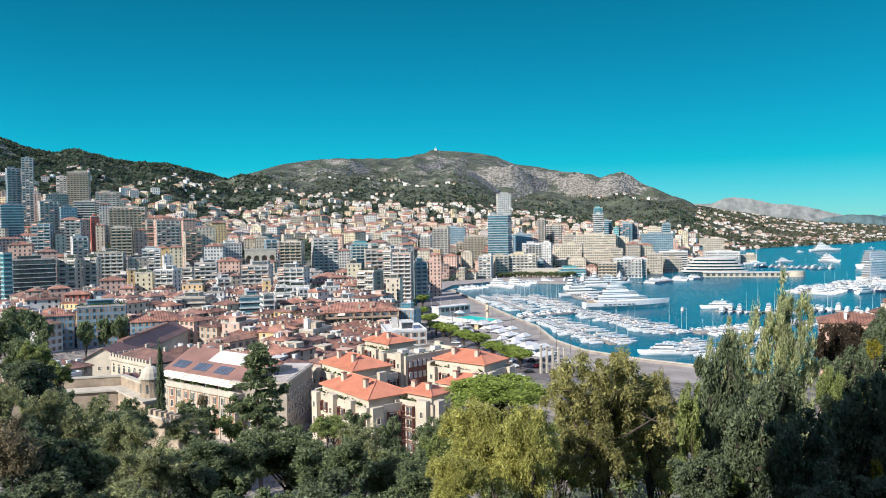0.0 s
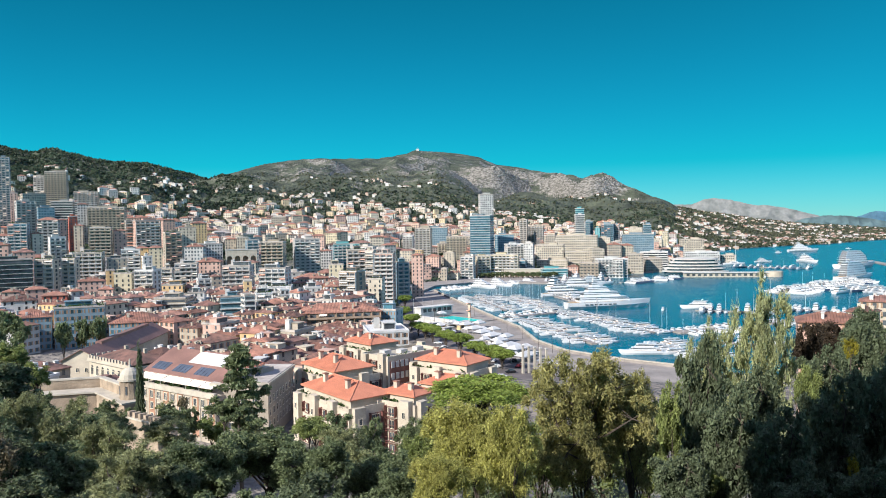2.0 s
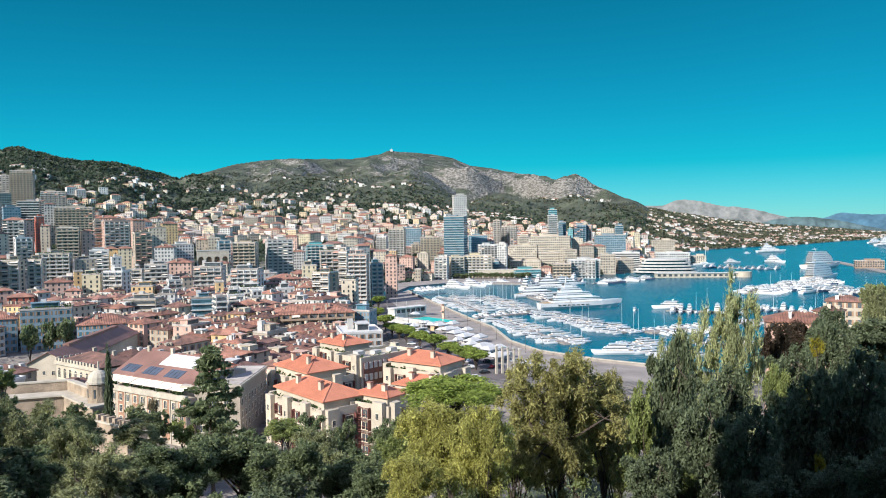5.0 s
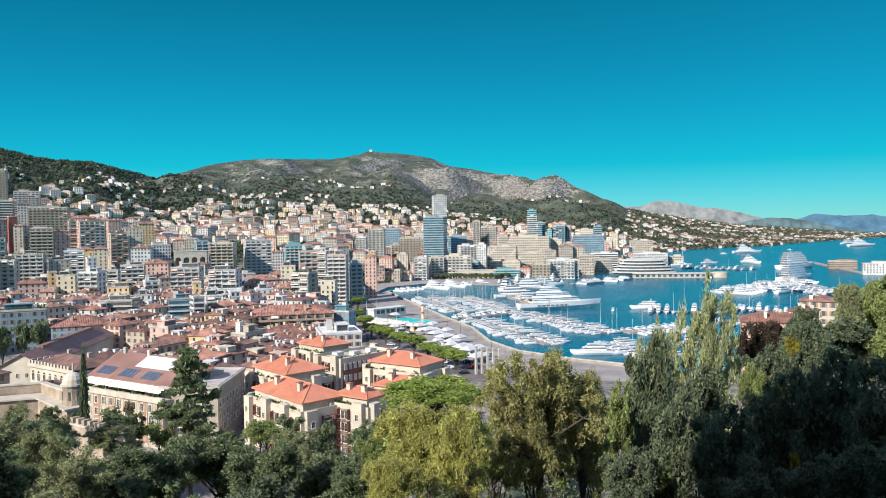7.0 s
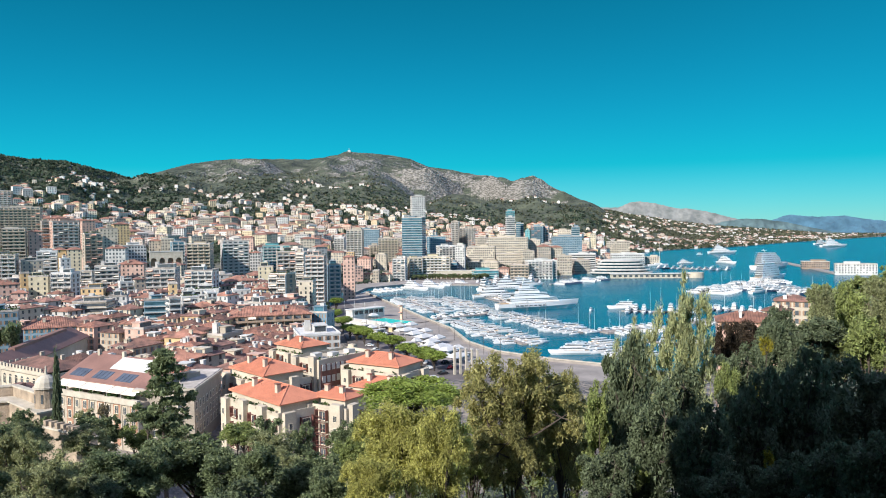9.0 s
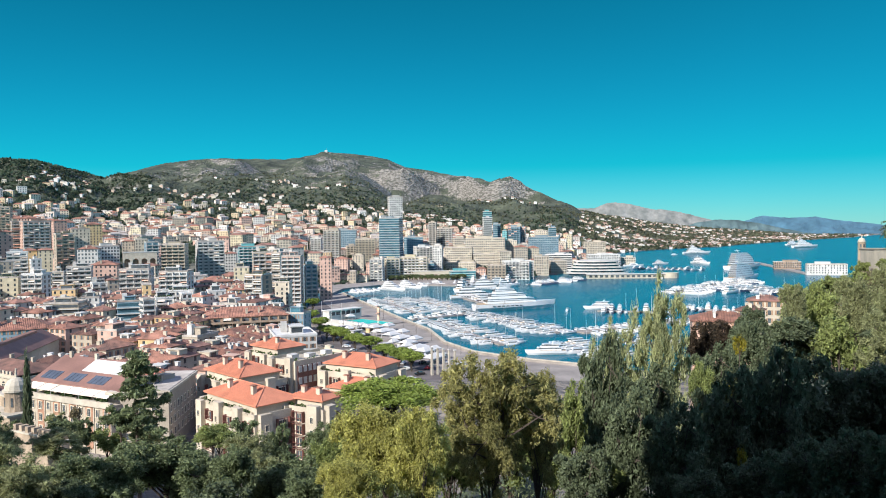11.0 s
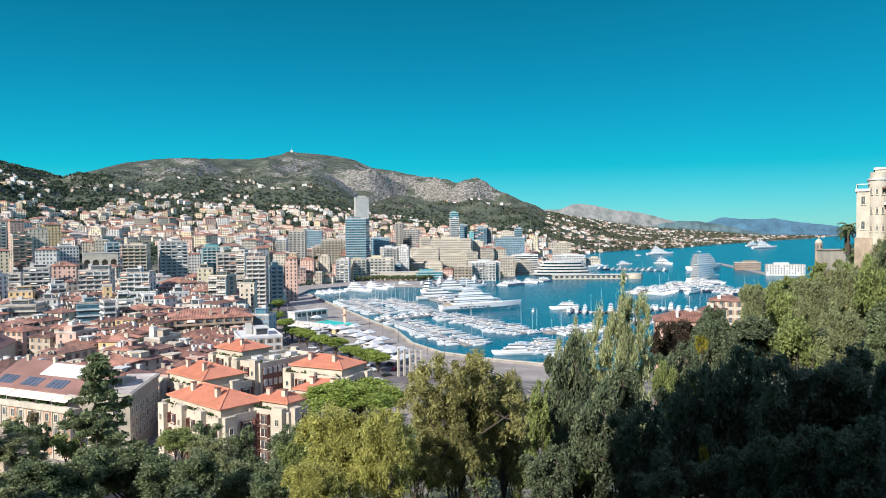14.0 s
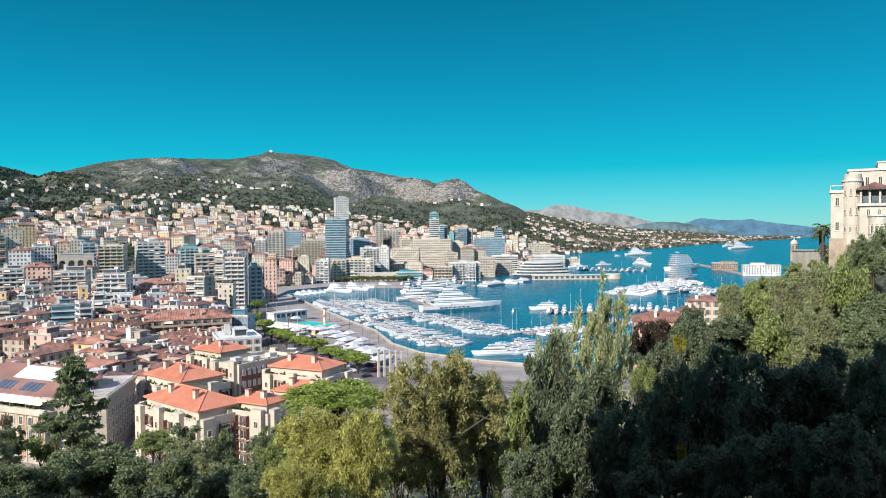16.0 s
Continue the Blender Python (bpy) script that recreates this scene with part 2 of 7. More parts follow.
# ---- geometry helpers ----
class Shape:
    """Collects faces, then becomes one mesh."""

    def __init__(self):
        self.v, self.f = [], []

    def add(self, pts, faces):
        o = len(self.v)
        self.v += [tuple(p) for p in pts]
        self.f += [tuple(i + o for i in q) for q in faces]
        return self

    def box(self, x0, x1, y0, y1, z0, z1):
        p = [(x, y, z) for z in (z0, z1) for x, y in ((x0, y0), (x1, y0), (x1, y1), (x0, y1))]
        return self.add(p, [(3, 2, 1, 0), (4, 5, 6, 7), (0, 1, 5, 4), (1, 2, 6, 5), (2, 3, 7, 6), (3, 0, 4, 7)])

    def prism(self, ring, z0, z1, scale=1.0, shift=(0, 0)):
        n = len(ring)
        p = [(x, y, z0) for x, y in ring] + [(x * scale + shift[0], y * scale + shift[1], z1) for x, y in ring]
        return self.add(p, [tuple(range(n - 1, -1, -1)), tuple(range(n, 2 * n))] + [(i, (i + 1) % n, n + (i + 1) % n, n + i) for i in range(n)])

    def loft(self, rings):
        n = len(rings[0])
        p = [q for r in rings for q in r]
        f = [tuple(range(n - 1, -1, -1)), tuple(range((len(rings) - 1) * n, len(rings) * n))]
        for k in range(len(rings) - 1):
            f += [(k * n + i, k * n + (i + 1) % n, (k + 1) * n + (i + 1) % n, (k + 1) * n + i) for i in range(n)]
        return self.add(p, f)

    def tube(self, a, b, r0, r1, n=7):
        a, b = Vector(a), Vector(b)
        q = (b - a).to_track_quat("Z", "Y")
        rings = [[c + q @ Vector((r * math.cos(k * math.tau / n), r * math.sin(k * math.tau / n), 0)) for k in range(n)] for c, r in ((a, r0), (b, r1))]
        return self.loft(rings)

    def hip(self, w, d, z, rise, over=0.5, ridge=None):
        """A hipped roof with eaves over a w x d plan centred on the origin."""
        w, d = w / 2 + over, d / 2 + over
        t = 0.25
        r = max(0.0, w - d) if ridge is None else ridge
        if w >= d:
            top = [(-r, 0, z + rise), (r, 0, z + rise)]
        else:
            r = d - w
            top = [(0, -r, z + rise), (0, r, z + rise)]
        e = [(-w, -d, z), (w, -d, z), (w, d, z), (-w, d, z)]
        u = [(x, y, z - t) for x, y, _ in e]
        if w >= d:
            fs = [(0, 1, 5, 4), (1, 2, 5), (2, 3, 4, 5), (3, 0, 4)]
        else:
            fs = [(0, 1, 4), (1, 2, 5, 4), (2, 3, 5), (3, 0, 4, 5)]
        return self.add(e + top + u, fs + [(9, 8, 7, 6), (6, 7, 1, 0), (7, 8, 2, 1), (8, 9, 3, 2), (9, 6, 0, 3)])

    def tile_rows(self, w, d, z, rise, over=0.5, step=0.75):
        """Raised rows of barrel tiles down the two long slopes of a hipped roof."""
        turned = w < d
        W, D = (d / 2 + over, w / 2 + over) if turned else (w / 2 + over, d / 2 + over)
        for sy in (-1, 1):
            for k in range(int(2 * W / step)):
                x = -W + (k + 0.5) * step
                run = min(1.0, (W - abs(x)) / D)
                if run < 0.1:
                    continue
                y0, y1, z1 = sy * D, sy * D * (1 - run), z + rise * run
                p = [(x - 0.16, y0, z), (x + 0.16, y0, z), (x + 0.16, y1, z1), (x - 0.16, y1, z1), (x, y0, z + 0.17), (x, y1, z1 + 0.17)]
                self.add([(b, a, c) if turned else (a, b, c) for a, b, c in p], [(0, 4, 5, 3), (4, 1, 2, 5), (0, 1, 4)])
        return self

    def mesh(self, name):
        me = bpy.data.meshes.new(name)
        me.from_pydata(self.v, [], self.f)
        me.update()
        return me


def part(name, shape, material, parent, label="", at=None):
    """One mesh object under a thing or under a part; shape may be a mesh to share."""
    me = shape if isinstance(shape, bpy.types.Mesh) else shape.mesh(name)
    if material is not None and not me.materials:
        me.materials.append(material)
    ob = new(name, me)
    ob.parent = parent
    if at is not None:
        ob.matrix_basis = at
    if label:
        ob["label"] = label
    return ob


def single(name, shape, material, m, label, category, group="", kind=""):
    me = shape.mesh(name)
    me.materials.append(material)
    ob = new(name, me)
    ob.matrix_basis = m
    return tagged(ob, label, category, group, kind)


def thing(name, m, label, category, group="", kind=""):
    ob = new(name)
    ob.matrix_basis = m
    ob.empty_display_size = 0.5
    return tagged(ob, label, category, group, kind)

# ---- land and water ----
def land_mesh():
    bearings = [-75 + 1.0 * k for k in range(0, 40)] + [-35 + 0.165 * k for k in range(0, 485)] + [46 + 1.0 * k for k in range(0, 30)]
    dists = [1.0] + [3 + 4 * k for k in range(20)]
    while dists[-1] < 4950:
        dists.append(dists[-1] * 1.0115 + 1.5)
    v, f = [], []
    for a in bearings:
        for d in dists:
            p = polar(a, d)
            v.append((p.x, p.y, height(p.x, p.y)))
    n = len(dists)
    for i in range(len(bearings) - 1):
        for j in range(n - 1):
            q = i * n + j
            f.append((q, q + 1, q + n + 1, q + n))
    s = Shape()
    s.v, s.f = v, f
    s.box(-120, 120, -60, -1.5, 40, 58.4)
    s.box(-14, 14, -1.5, 2.2, 40, 60.4)   # the viewpoint terrace
    return s


def land_material():
    m = mat("hillside", (0.080, 0.094, 0.062), 0.95, vary=0.5, size=60, fine=6, bump=0.0, second=(0.045, 0.064, 0.042))
    n, l = m.node_tree.nodes, m.node_tree.links
    b = n["Principled BSDF"]
    green = b.inputs["Base Color"].links[0].from_socket
    tc, geo = n.new("ShaderNodeTexCoord"), n.new("ShaderNodeNewGeometry")
    sep, pos = n.new("ShaderNodeSeparateXYZ"), n.new("ShaderNodeSeparateXYZ")
    l.new(geo.outputs["Normal"], sep.inputs["Vector"])
    l.new(geo.outputs["Position"], pos.inputs["Vector"])
    # limestone breaks out on steep ground, in ragged strata
    rn = n.new("ShaderNodeTexNoise")
    rn.inputs["Scale"].default_value, rn.inputs["Detail"].default_value, rn.inputs["Roughness"].default_value = 0.011, 9, 0.68
    mp = n.new("ShaderNodeMapping")
    mp.inputs["Scale"].default_value = (1, 1, 2.2)
    l.new(tc.outputs["Object"], mp.inputs["Vector"])
    l.new(mp.outputs["Vector"], rn.inputs["Vector"])
    steep = n.new("ShaderNodeMath")
    steep.operation = "MULTIPLY_ADD"
    l.new(sep.outputs["Z"], steep.inputs[0])
    steep.inputs[1].default_value = -1.05
    l.new(rn.outputs["Fac"], steep.inputs[2])
    high = n.new("ShaderNodeMapRange")
    high.inputs["From Min"].default_value, high.inputs["From Max"].default_value = 110, 260
    high.inputs["To Min"].default_value, high.inputs["To Max"].default_value = -0.3, 0.0
    l.new(pos.outputs["Z"], high.inputs["Value"])
    add = n.new("ShaderNodeMath")
    l.new(steep.outputs[0], add.inputs[0])
    l.new(high.outputs[0], add.inputs[1])
    ramp = n.new("ShaderNodeValToRGB")
    ramp.color_ramp.elements[0].position, ramp.color_ramp.elements[1].position = 0.0, 0.09
    shift = n.new("ShaderNodeMath")
    l.new(add.outputs[0], shift.inputs[0])
    shift.inputs[1].default_value = 0.445
    # more bare rock on the eastern flank
    east = n.new("ShaderNodeMapRange")
    east.inputs["From Min"].default_value, east.inputs["From Max"].default_value = -300, 350
    east.inputs["To Min"].default_value, east.inputs["To Max"].default_value = 0.415, 0.485
    l.new(pos.outputs["X"], east.inputs["Value"])
    l.new(east.outputs["Result"], shift.inputs[1])
    l.new(shift.outputs[0], ramp.inputs["Fac"])
    rock = n.new("ShaderNodeValToRGB")
    rock.color_ramp.elements[0].position, rock.color_ramp.elements[1].position = 0.42, 0.58
    rock.color_ramp.elements[0].color, rock.color_ramp.elements[1].color = (0.10, 0.098, 0.082, 1), (0.27, 0.255, 0.23, 1)
    rn2 = n.new("ShaderNodeTexNoise")
    rn2.inputs["Scale"].default_value, rn2.inputs["Detail"].default_value = 0.075, 9
    l.new(mp.outputs["Vector"], rn2.inputs["Vector"])
    l.new(rn2.outputs["Fac"], rock.inputs["Fac"])
    mix = n.new("ShaderNodeMix")
    mix.data_type = "RGBA"
    l.new(ramp.outputs["Color"], mix.inputs["Factor"])
    l.new(green, mix.inputs["A"])
    l.new(rock.outputs["Color"], mix.inputs["B"])
    # town ground low down: paving and earth
    low = n.new("ShaderNodeMapRange")
    low.inputs["From Min"].default_value, low.inputs["From Max"].default_value = 8, 30
    l.new(pos.outputs["Z"], low.inputs["Value"])
    mix2 = n.new("ShaderNodeMix")
    mix2.data_type = "RGBA"
    mix2.inputs["A"].default_value = (0.20, 0.18, 0.16, 1)
    l.new(low.outputs["Result"], mix2.inputs["Factor"])
    l.new(mix.outputs["Result"], mix2.inputs["B"])
    l.new(mix2.outputs["Result"], b.inputs["Base Color"])
    bp = n.new("ShaderNodeBump")
    bp.inputs["Strength"].default_value, bp.inputs["Distance"].default_value = 1.0, 16.0
    l.new(rn2.outputs["Fac"], bp.inputs["Height"])
    l.new(bp.outputs["Normal"], b.inputs["Normal"])
    return m


single("ground", land_mesh(), land_material(), Matrix(), "scrub and limestone hillsides above a harbour town", "ground", kind="structure")


def water_material():
    m = bpy.data.materials.new("sea_water")
    m.use_nodes = True
    n, l = m.node_tree.nodes, m.node_tree.links
    b = n["Principled BSDF"]
    tc = n.new("ShaderNodeTexCoord")
    w1, w2, w3 = (n.new("ShaderNodeTexNoise") for _ in range(3))
    for w, s, d in ((w1, 0.35, 4), (w2, 0.012, 3), (w3, 0.05, 4)):
        w.inputs["Scale"].default_value, w.inputs["Detail"].default_value = s, d
        l.new(tc.outputs["Object"], w.inputs["Vector"])
    ramp = n.new("ShaderNodeValToRGB")
    ramp.color_ramp.elements[0].position, ramp.color_ramp.elements[1].position = 0.3, 0.7
    ramp.color_ramp.elements[0].color, ramp.color_ramp.elements[1].color = (0.0005, 0.080, 0.130, 1), (0.001, 0.120, 0.172, 1)
    l.new(w2.outputs["Fac"], ramp.inputs["Fac"])
    l.new(ramp.outputs["Color"], b.inputs["Base Color"])
    b.inputs["Roughness"].default_value, b.inputs["IOR"].default_value = 0.22, 1.33
    b.inputs["Specular IOR Level"].default_value = 0.09
    bp, bp2 = n.new("ShaderNodeBump"), n.new("ShaderNodeBump")
    bp.inputs["Strength"].default_value, bp.inputs["Distance"].default_value = 0.5, 0.35
    bp2.inputs["Strength"].default_value, bp2.inputs["Distance"].default_value = 0.3, 1.5
    l.new(w1.outputs["Fac"], bp.inputs["Height"])
    l.new(w3.outputs["Fac"], bp2.inputs["Height"])
    l.new(bp2.outputs["Normal"], bp.inputs["Normal"])
    l.new(bp.outputs["Normal"], b.inputs["Normal"])
    return m


sea = Shape()
rim = [polar(-20 + 3.2 * k, 4930) for k in range(32)]
sea.add([(0, 150, 0)] + [(p.x, p.y, 0) for p in rim], [(0, k + 1, k) for k in range(1, 32)])
single("water", sea, water_material(), Matrix(), "turquoise harbour and open sea water with light ripples", "sea", kind="structure")


def far_hills(line, foot, deep=220):
    """unseen block behind the viewpoint's terrace, added to keep the sun off the slope"""
    s, v = Shape(), []
    steps = 200
    first, last = line[0][0], line[-1][0]
    for i in range(steps):
        a = first + (last - first) * i / (steps - 1)
        e = knots(a, line) + 0.05 * noise.fractal(Vector((a * 1.6, foot / 100, 0)), 1.0, 2.0, 5)
        top = 62 + (foot + deep) * math.tan(radians(e))
        for j in range(13):
            k = j / 12
            rough = noise.fractal(Vector((a * 0.9, k * 3, 5)), 1.0, 2.0, 5) * 16 - 26 * abs(noise.noise(Vector((a * 1.5, k * 1.2, foot / 50))))
            v.append(tuple(polar(a, foot + deep * k, -2 + (top + 2) * k ** 1.1 + rough * math.sin(math.pi * k))))
    s.v = v
    s.f = [(i * 13 + j, i * 13 + 13 + j, i * 13 + 14 + j, i * 13 + j + 1) for i in range(steps - 1) for j in range(12)]
    return s


# blue-grey haze of distance is painted into these three base colours
NEARHAZE = mat("hazy_limestone_slopes", (0.200, 0.205, 0.200), 1.0, vary=0.3, size=55, fine=14, bump=0.0, second=(0.14, 0.160, 0.155))
MIDHAZE = mat("hazy_wooded_slopes", (0.080, 0.130, 0.140), 1.0, vary=0.4, size=60, fine=18, bump=0.0, second=(0.06, 0.105, 0.115))
HAZE = mat("hazy_blue_slopes", (0.055, 0.135, 0.195), 1.0, vary=0.25, size=90, fine=30, bump=0.0, second=(0.045, 0.115, 0.17))
single("backdrop", far_hills(((29.2, -0.8), (30.4, 0.11), (31.1, 0.37), (31.8, 0.6), (33.5, 0.41), (35.2, 0.45), (36.8, 0.16), (38.5, -0.02), (40.5, -0.4), (46, -0.6)), 4690), HAZE, Matrix(), "mountains across the bay with haze painted blue", "mountains", kind="structure")
single("backdrop", far_hills(((15.5, 1.6), (17.4, 1.59), (18.6, 1.39), (20.0, 1.32), (20.8, 1.63), (21.6, 1.78), (22.6, 1.59), (24.2, 1.22), (25.5, 1.09), (27.0, 0.77), (28.5, 0.3), (29.6, -0.1), (30.6, -0.75)), 4560, 160), NEARHAZE, Matrix(), "grey limestone mountain across the bay with haze in its colour", "mountains", kind="structure")
single("backdrop", far_hills(((25.6, -0.75), (26.6, -0.1), (27.4, 0.15), (28.7, 0.33), (30.0, 0.35), (31.1, 0.14), (32.2, -0.08), (34.0, -0.5), (35.5, -0.8)), 4470, 120), MIDHAZE, Matrix(), "wooded headland hills across the bay with haze in their colour", "mountains", kind="structure")


# ---- buildings ----
def pane_row(w, d, z, h, bay, glass_w, s, out=0.04):
    """Window panes of one storey, on the front and both ends."""
    n = max(1, int(w / bay))
    for k in range(n):
        x = -w / 2 + w * (k + 0.5) / n
        if (k * 7 + int(z * 5)) % 11 == 3 and glass_w < 2:
            continue
        s.box(x - glass_w / 2, x + glass_w / 2, -d / 2 - out, -d / 2 + 0.02, z, z + h)
    m = max(1, int(d / (bay * 1.3)))
    for k in range(m):
        y = -d / 2 + d * (k + 0.5) / m
        for sx in (-1, 1):
            x0 = sx * (w / 2)
            s.box(min(x0 - 0.02, x0 + sx * out), max(x0 + 0.02, x0 + sx * out), y - glass_w / 2, y + glass_w / 2, z, z + h)
    return s


def sill_row(w, d, z, h, bay, glass_w, s):
    """Folded-back shutters of one storey."""
    n = max(1, int(w / bay))
    for k in range(n):
        x = -w / 2 + w * (k + 0.5) / n
        for q in (-1, 1):
            c = x + q * glass_w * 0.78
            s.box(c - glass_w * 0.24, c + glass_w * 0.24, -d / 2 - 0.09, -d / 2 + 0.01, z, z + h)
    return s


def balcony_row(w, d, deep, n, solid):
    """A balcony run of one storey: slab, parapet or rail, party fins."""
    s = Shape()
    y0 = -d / 2 - deep
    s.box(-w / 2, w / 2, y0, -d / 2 + 0.02, -0.12, 0.12)
    if solid:
        s.box(-w / 2, w / 2, y0, y0 + 0.12, 0.12, 1.0)
    else:
        s.box(-w / 2, w / 2, y0, y0 + 0.06, 0.92, 1.02)
        s.box(-w / 2, w / 2, y0 + 0.01, y0 + 0.04, 0.25, 0.72)
    for k in range(n + 1):
        x = -w / 2 + w * k / n
        s.box(x - 0.12, x + 0.12, y0 + 0.02, -d / 2 + 0.02, 0.1, 2.75)
    return s


def awning(w, d, deep):
    """A sloping sun blind over one balcony bay."""
    y0, y1 = -d / 2 - deep - 0.5, -d / 2 - 0.2
    p = [(x, y, z) for t in (0, -0.07) for x, y, z in ((-w / 2, y0, 1.75 + t), (w / 2, y0, 1.75 + t), (w / 2, y1, 2.6 + t), (-w / 2, y1, 2.6 + t))]
    return Shape().add(p, [(0, 1, 2, 3), (7, 6, 5, 4), (0, 4, 5, 1), (1, 5, 6, 2), (2, 6, 7, 3), (3, 7, 4, 0)])


def tufts(s, x0, x1, y0, y1, z, n, rng, size=0.7):
    """Small leafy clumps for terraces and roof gardens."""
    for _ in range(n):
        c = Vector((rng.uniform(x0, x1), rng.uniform(y0, y1), z + rng.uniform(0.1, size)))
        for _ in range(5):
            o = c + Vector((rng.gauss(0, size * 0.5), rng.gauss(0, size * 0.5), rng.gauss(0.1, size * 0.35)))
            u = Vector((rng.gauss(0, 1), rng.gauss(0, 1), rng.gauss(0, 1))).normalized() * size * 0.6
            t = u.orthogonal().normalized() * size * 0.5
            s.add([o - u, o + t, o + u, o - t], [(0, 1, 2, 3)])
    return s


WORDS = {"cream": "cream rendered", "white": "white rendered", "beige": "beige rendered", "pink": "salmon pink rendered", "ochre": "ochre rendered", "yellow": "pale yellow rendered", "grey": "grey concrete",
         "blue": "blue-grey clad", "brown": "brown stone-clad", "red": "deep red rendered", "net": "green scaffold-netted", "teal": "teal glass-clad"}

TAKEN = []   # plan circles of what is built, so that fill keeps clear


def block(x, y, w, d, h, turn, colour, style="balc", roof="flat", z=None, name="apartment_building", sink=None, group="town blocks"):
    """An apartment block or house: walls, storeys of windows and balconies, roof."""
    rng = random.Random(int(x * 13 + y * 7))
    TAKEN.append((x, y, max(w, d) * 0.45))
    z = height(x, y) if z is None else z
    root = thing(name, pose(x, y, z, 0, 0, turn), "", "building", group)
    n = max(1, round(h / 3.1))
    st = h / n
    down = 14 if sink is None else sink
    wall = WALLS[colour]
    body = Shape().box(-w / 2, w / 2, -d / 2, d / 2, -down, h)
    part("wall", body, wall, root)
    glass = GLASS_BLUE if colour in ("blue", "teal") else GLASS
    look_word = {"balc": "with stacked balconies", "rail": "with railed balconies", "win": "with shuttered windows", "grid": "with a grid of windows", "band": "with long window bands"}[style]
    root["label"] = f"{WORDS[colour]} building {look_word} and {'tiled hip' if roof in ('hip', 'hipd', 'hipn') else 'planted' if roof == 'garden' else 'flat'} roof"
    bays = max(1, int(w / 4.2))
    if style in ("balc", "rail"):
        deep = 1.5
        me = balcony_row(w * 0.985, d, deep, bays, style == "balc").mesh("balcony")
        gl = Shape()
        for k in range(n):
            pane_row(w, d, k * st + 0.2, st * 0.66, w / bays, w / bays * 0.55, gl)
        tagged(part("windows", gl, glass, root), kind="stuff")
        shade = rng.choice((AWNING, AWNING, AWNING_PINK))
        aw = awning(w / bays * 0.84, d, deep).mesh("awning") if rng.random() < 0.5 else None
        pm = wall if rng.random() < 0.3 else SLAB
        for k in range(n):
            zz = k * st
            if k:
                part("balcony", me, pm, root, at=pose(0, 0, zz))
                if aw and rng.random() < 0.6:
                    part("awning", aw, shade, root, at=pose(-w / 2 + w * (rng.randrange(bays) + 0.5) / bays, 0, zz))
    elif style == "win":
        gl, sh = Shape(), Shape()
        for k in range(n):
            pane_row(w, d, k * st + 0.75, 1.75, 3.0, 1.15, gl)
            if y < 400:
                sill_row(w, d, k * st + 0.75, 1.75, 3.0, 1.15, sh)
        tagged(part("windows", gl, glass, root), kind="stuff")
        if sh.v:
            tagged(part("shutters", sh, SHUTTER, root), kind="stuff")
    elif style == "grid":
        bay = 2.6
        gl = Shape()
        for k in range(n):
            pane_row(w, d, k * st + 0.8, 1.7, bay, 1.5, gl)
        tagged(part("windows", gl, glass, root), kind="stuff")
        led = Shape().box(-w / 2 - 0.15, w / 2 + 0.15, -d / 2 - 0.15, d / 2 + 0.15, -0.1, 0.1).mesh("ledge")
        for k in range(n):
            if k:
                part("ledge", led, SLAB, root, at=pose(0, 0, k * st))
    else:
        gl = Shape()
        for k in range(n):
            gl.box(-w / 2 + 0.3, w / 2 - 0.3, -d / 2 - 0.06, -d / 2, k * st + 0.9, k * st + 0.9 + st * 0.5).box(-w / 2 - 0.06, w / 2 + 0.06, -d / 2 + 0.5, d / 2 - 0.5, k * st + 0.9, k * st + 0.9 + st * 0.5)
        tagged(part("windows", gl, glass, root), kind="stuff")
        led = Shape().box(-w / 2 - 0.5, w / 2 + 0.5, -d / 2 - 0.9, d / 2 + 0.3, -0.16, 0.16).mesh("floor_edge")
        for k in range(n):
            part("floor_edge", led, SLAB, root, at=pose(0, 0, k * st))
    if roof in ("hip", "hipd", "hipn"):
        rise = min(w, d) * 0.21
        tiled = Shape().hip(w, d, h + 0.05, rise)
        if y < 430:
            tiled.tile_rows(w, d, h + 0.05, rise)
        part("roof", tiled, {"hip": TILE, "hipd": TILE_DARK, "hipn": TILE_NEW}[roof], root)
        ch = Shape()
        for _ in range(rng.randint(3, 6)):
            cx, cy = rng.uniform(-w * 0.36, w * 0.36), rng.uniform(-d * 0.36, d * 0.36)
            top_ = h + rise * rng.uniform(0.6, 1.0)
            a_, b_ = rng.uniform(0.3, 0.6), rng.uniform(0.35, 0.9)
            ch.box(cx - a_, cx + a_, cy - b_, cy + b_, h - 0.3, top_ + 0.5).box(cx - a_ - 0.1, cx + a_ + 0.1, cy - b_ - 0.1, cy + b_ + 0.1, top_ + 0.5, top_ + 0.7)
        if name == "town_house" and rng.random() < 0.2:
            tx, tw = rng.uniform(-w * 0.25, w * 0.25), rng.uniform(1.6, 2.6)
            dorm = part("dormer", Shape().box(tx - tw, tx + tw, -d * 0.34, d * 0.05, h, h + rise * 0.75 + 0.9).box(tx - tw - 0.3, tx + tw + 0.3, -d * 0.34 - 0.4, d * 0.05, h + rise * 0.75 + 0.9, h + rise * 0.75 + 1.1), WALLS[rng.choice(("cream", "white", "pink"))], root)
            part("window", Shape().box(tx - tw * 0.6, tx + tw * 0.6, -d * 0.34 - 0.05, -d * 0.34, h + rise * 0.3, h + rise * 0.75 + 0.5), GLASS, dorm)
        tagged(part("chimneys", ch, WALLS[rng.choice(("cream", "white", "beige"))], root), kind="stuff")
    else:
        s = Shape().box(-w / 2 - 0.2, w / 2 + 0.2, -d / 2 - 0.2, d / 2 + 0.2, h, h + 0.25)
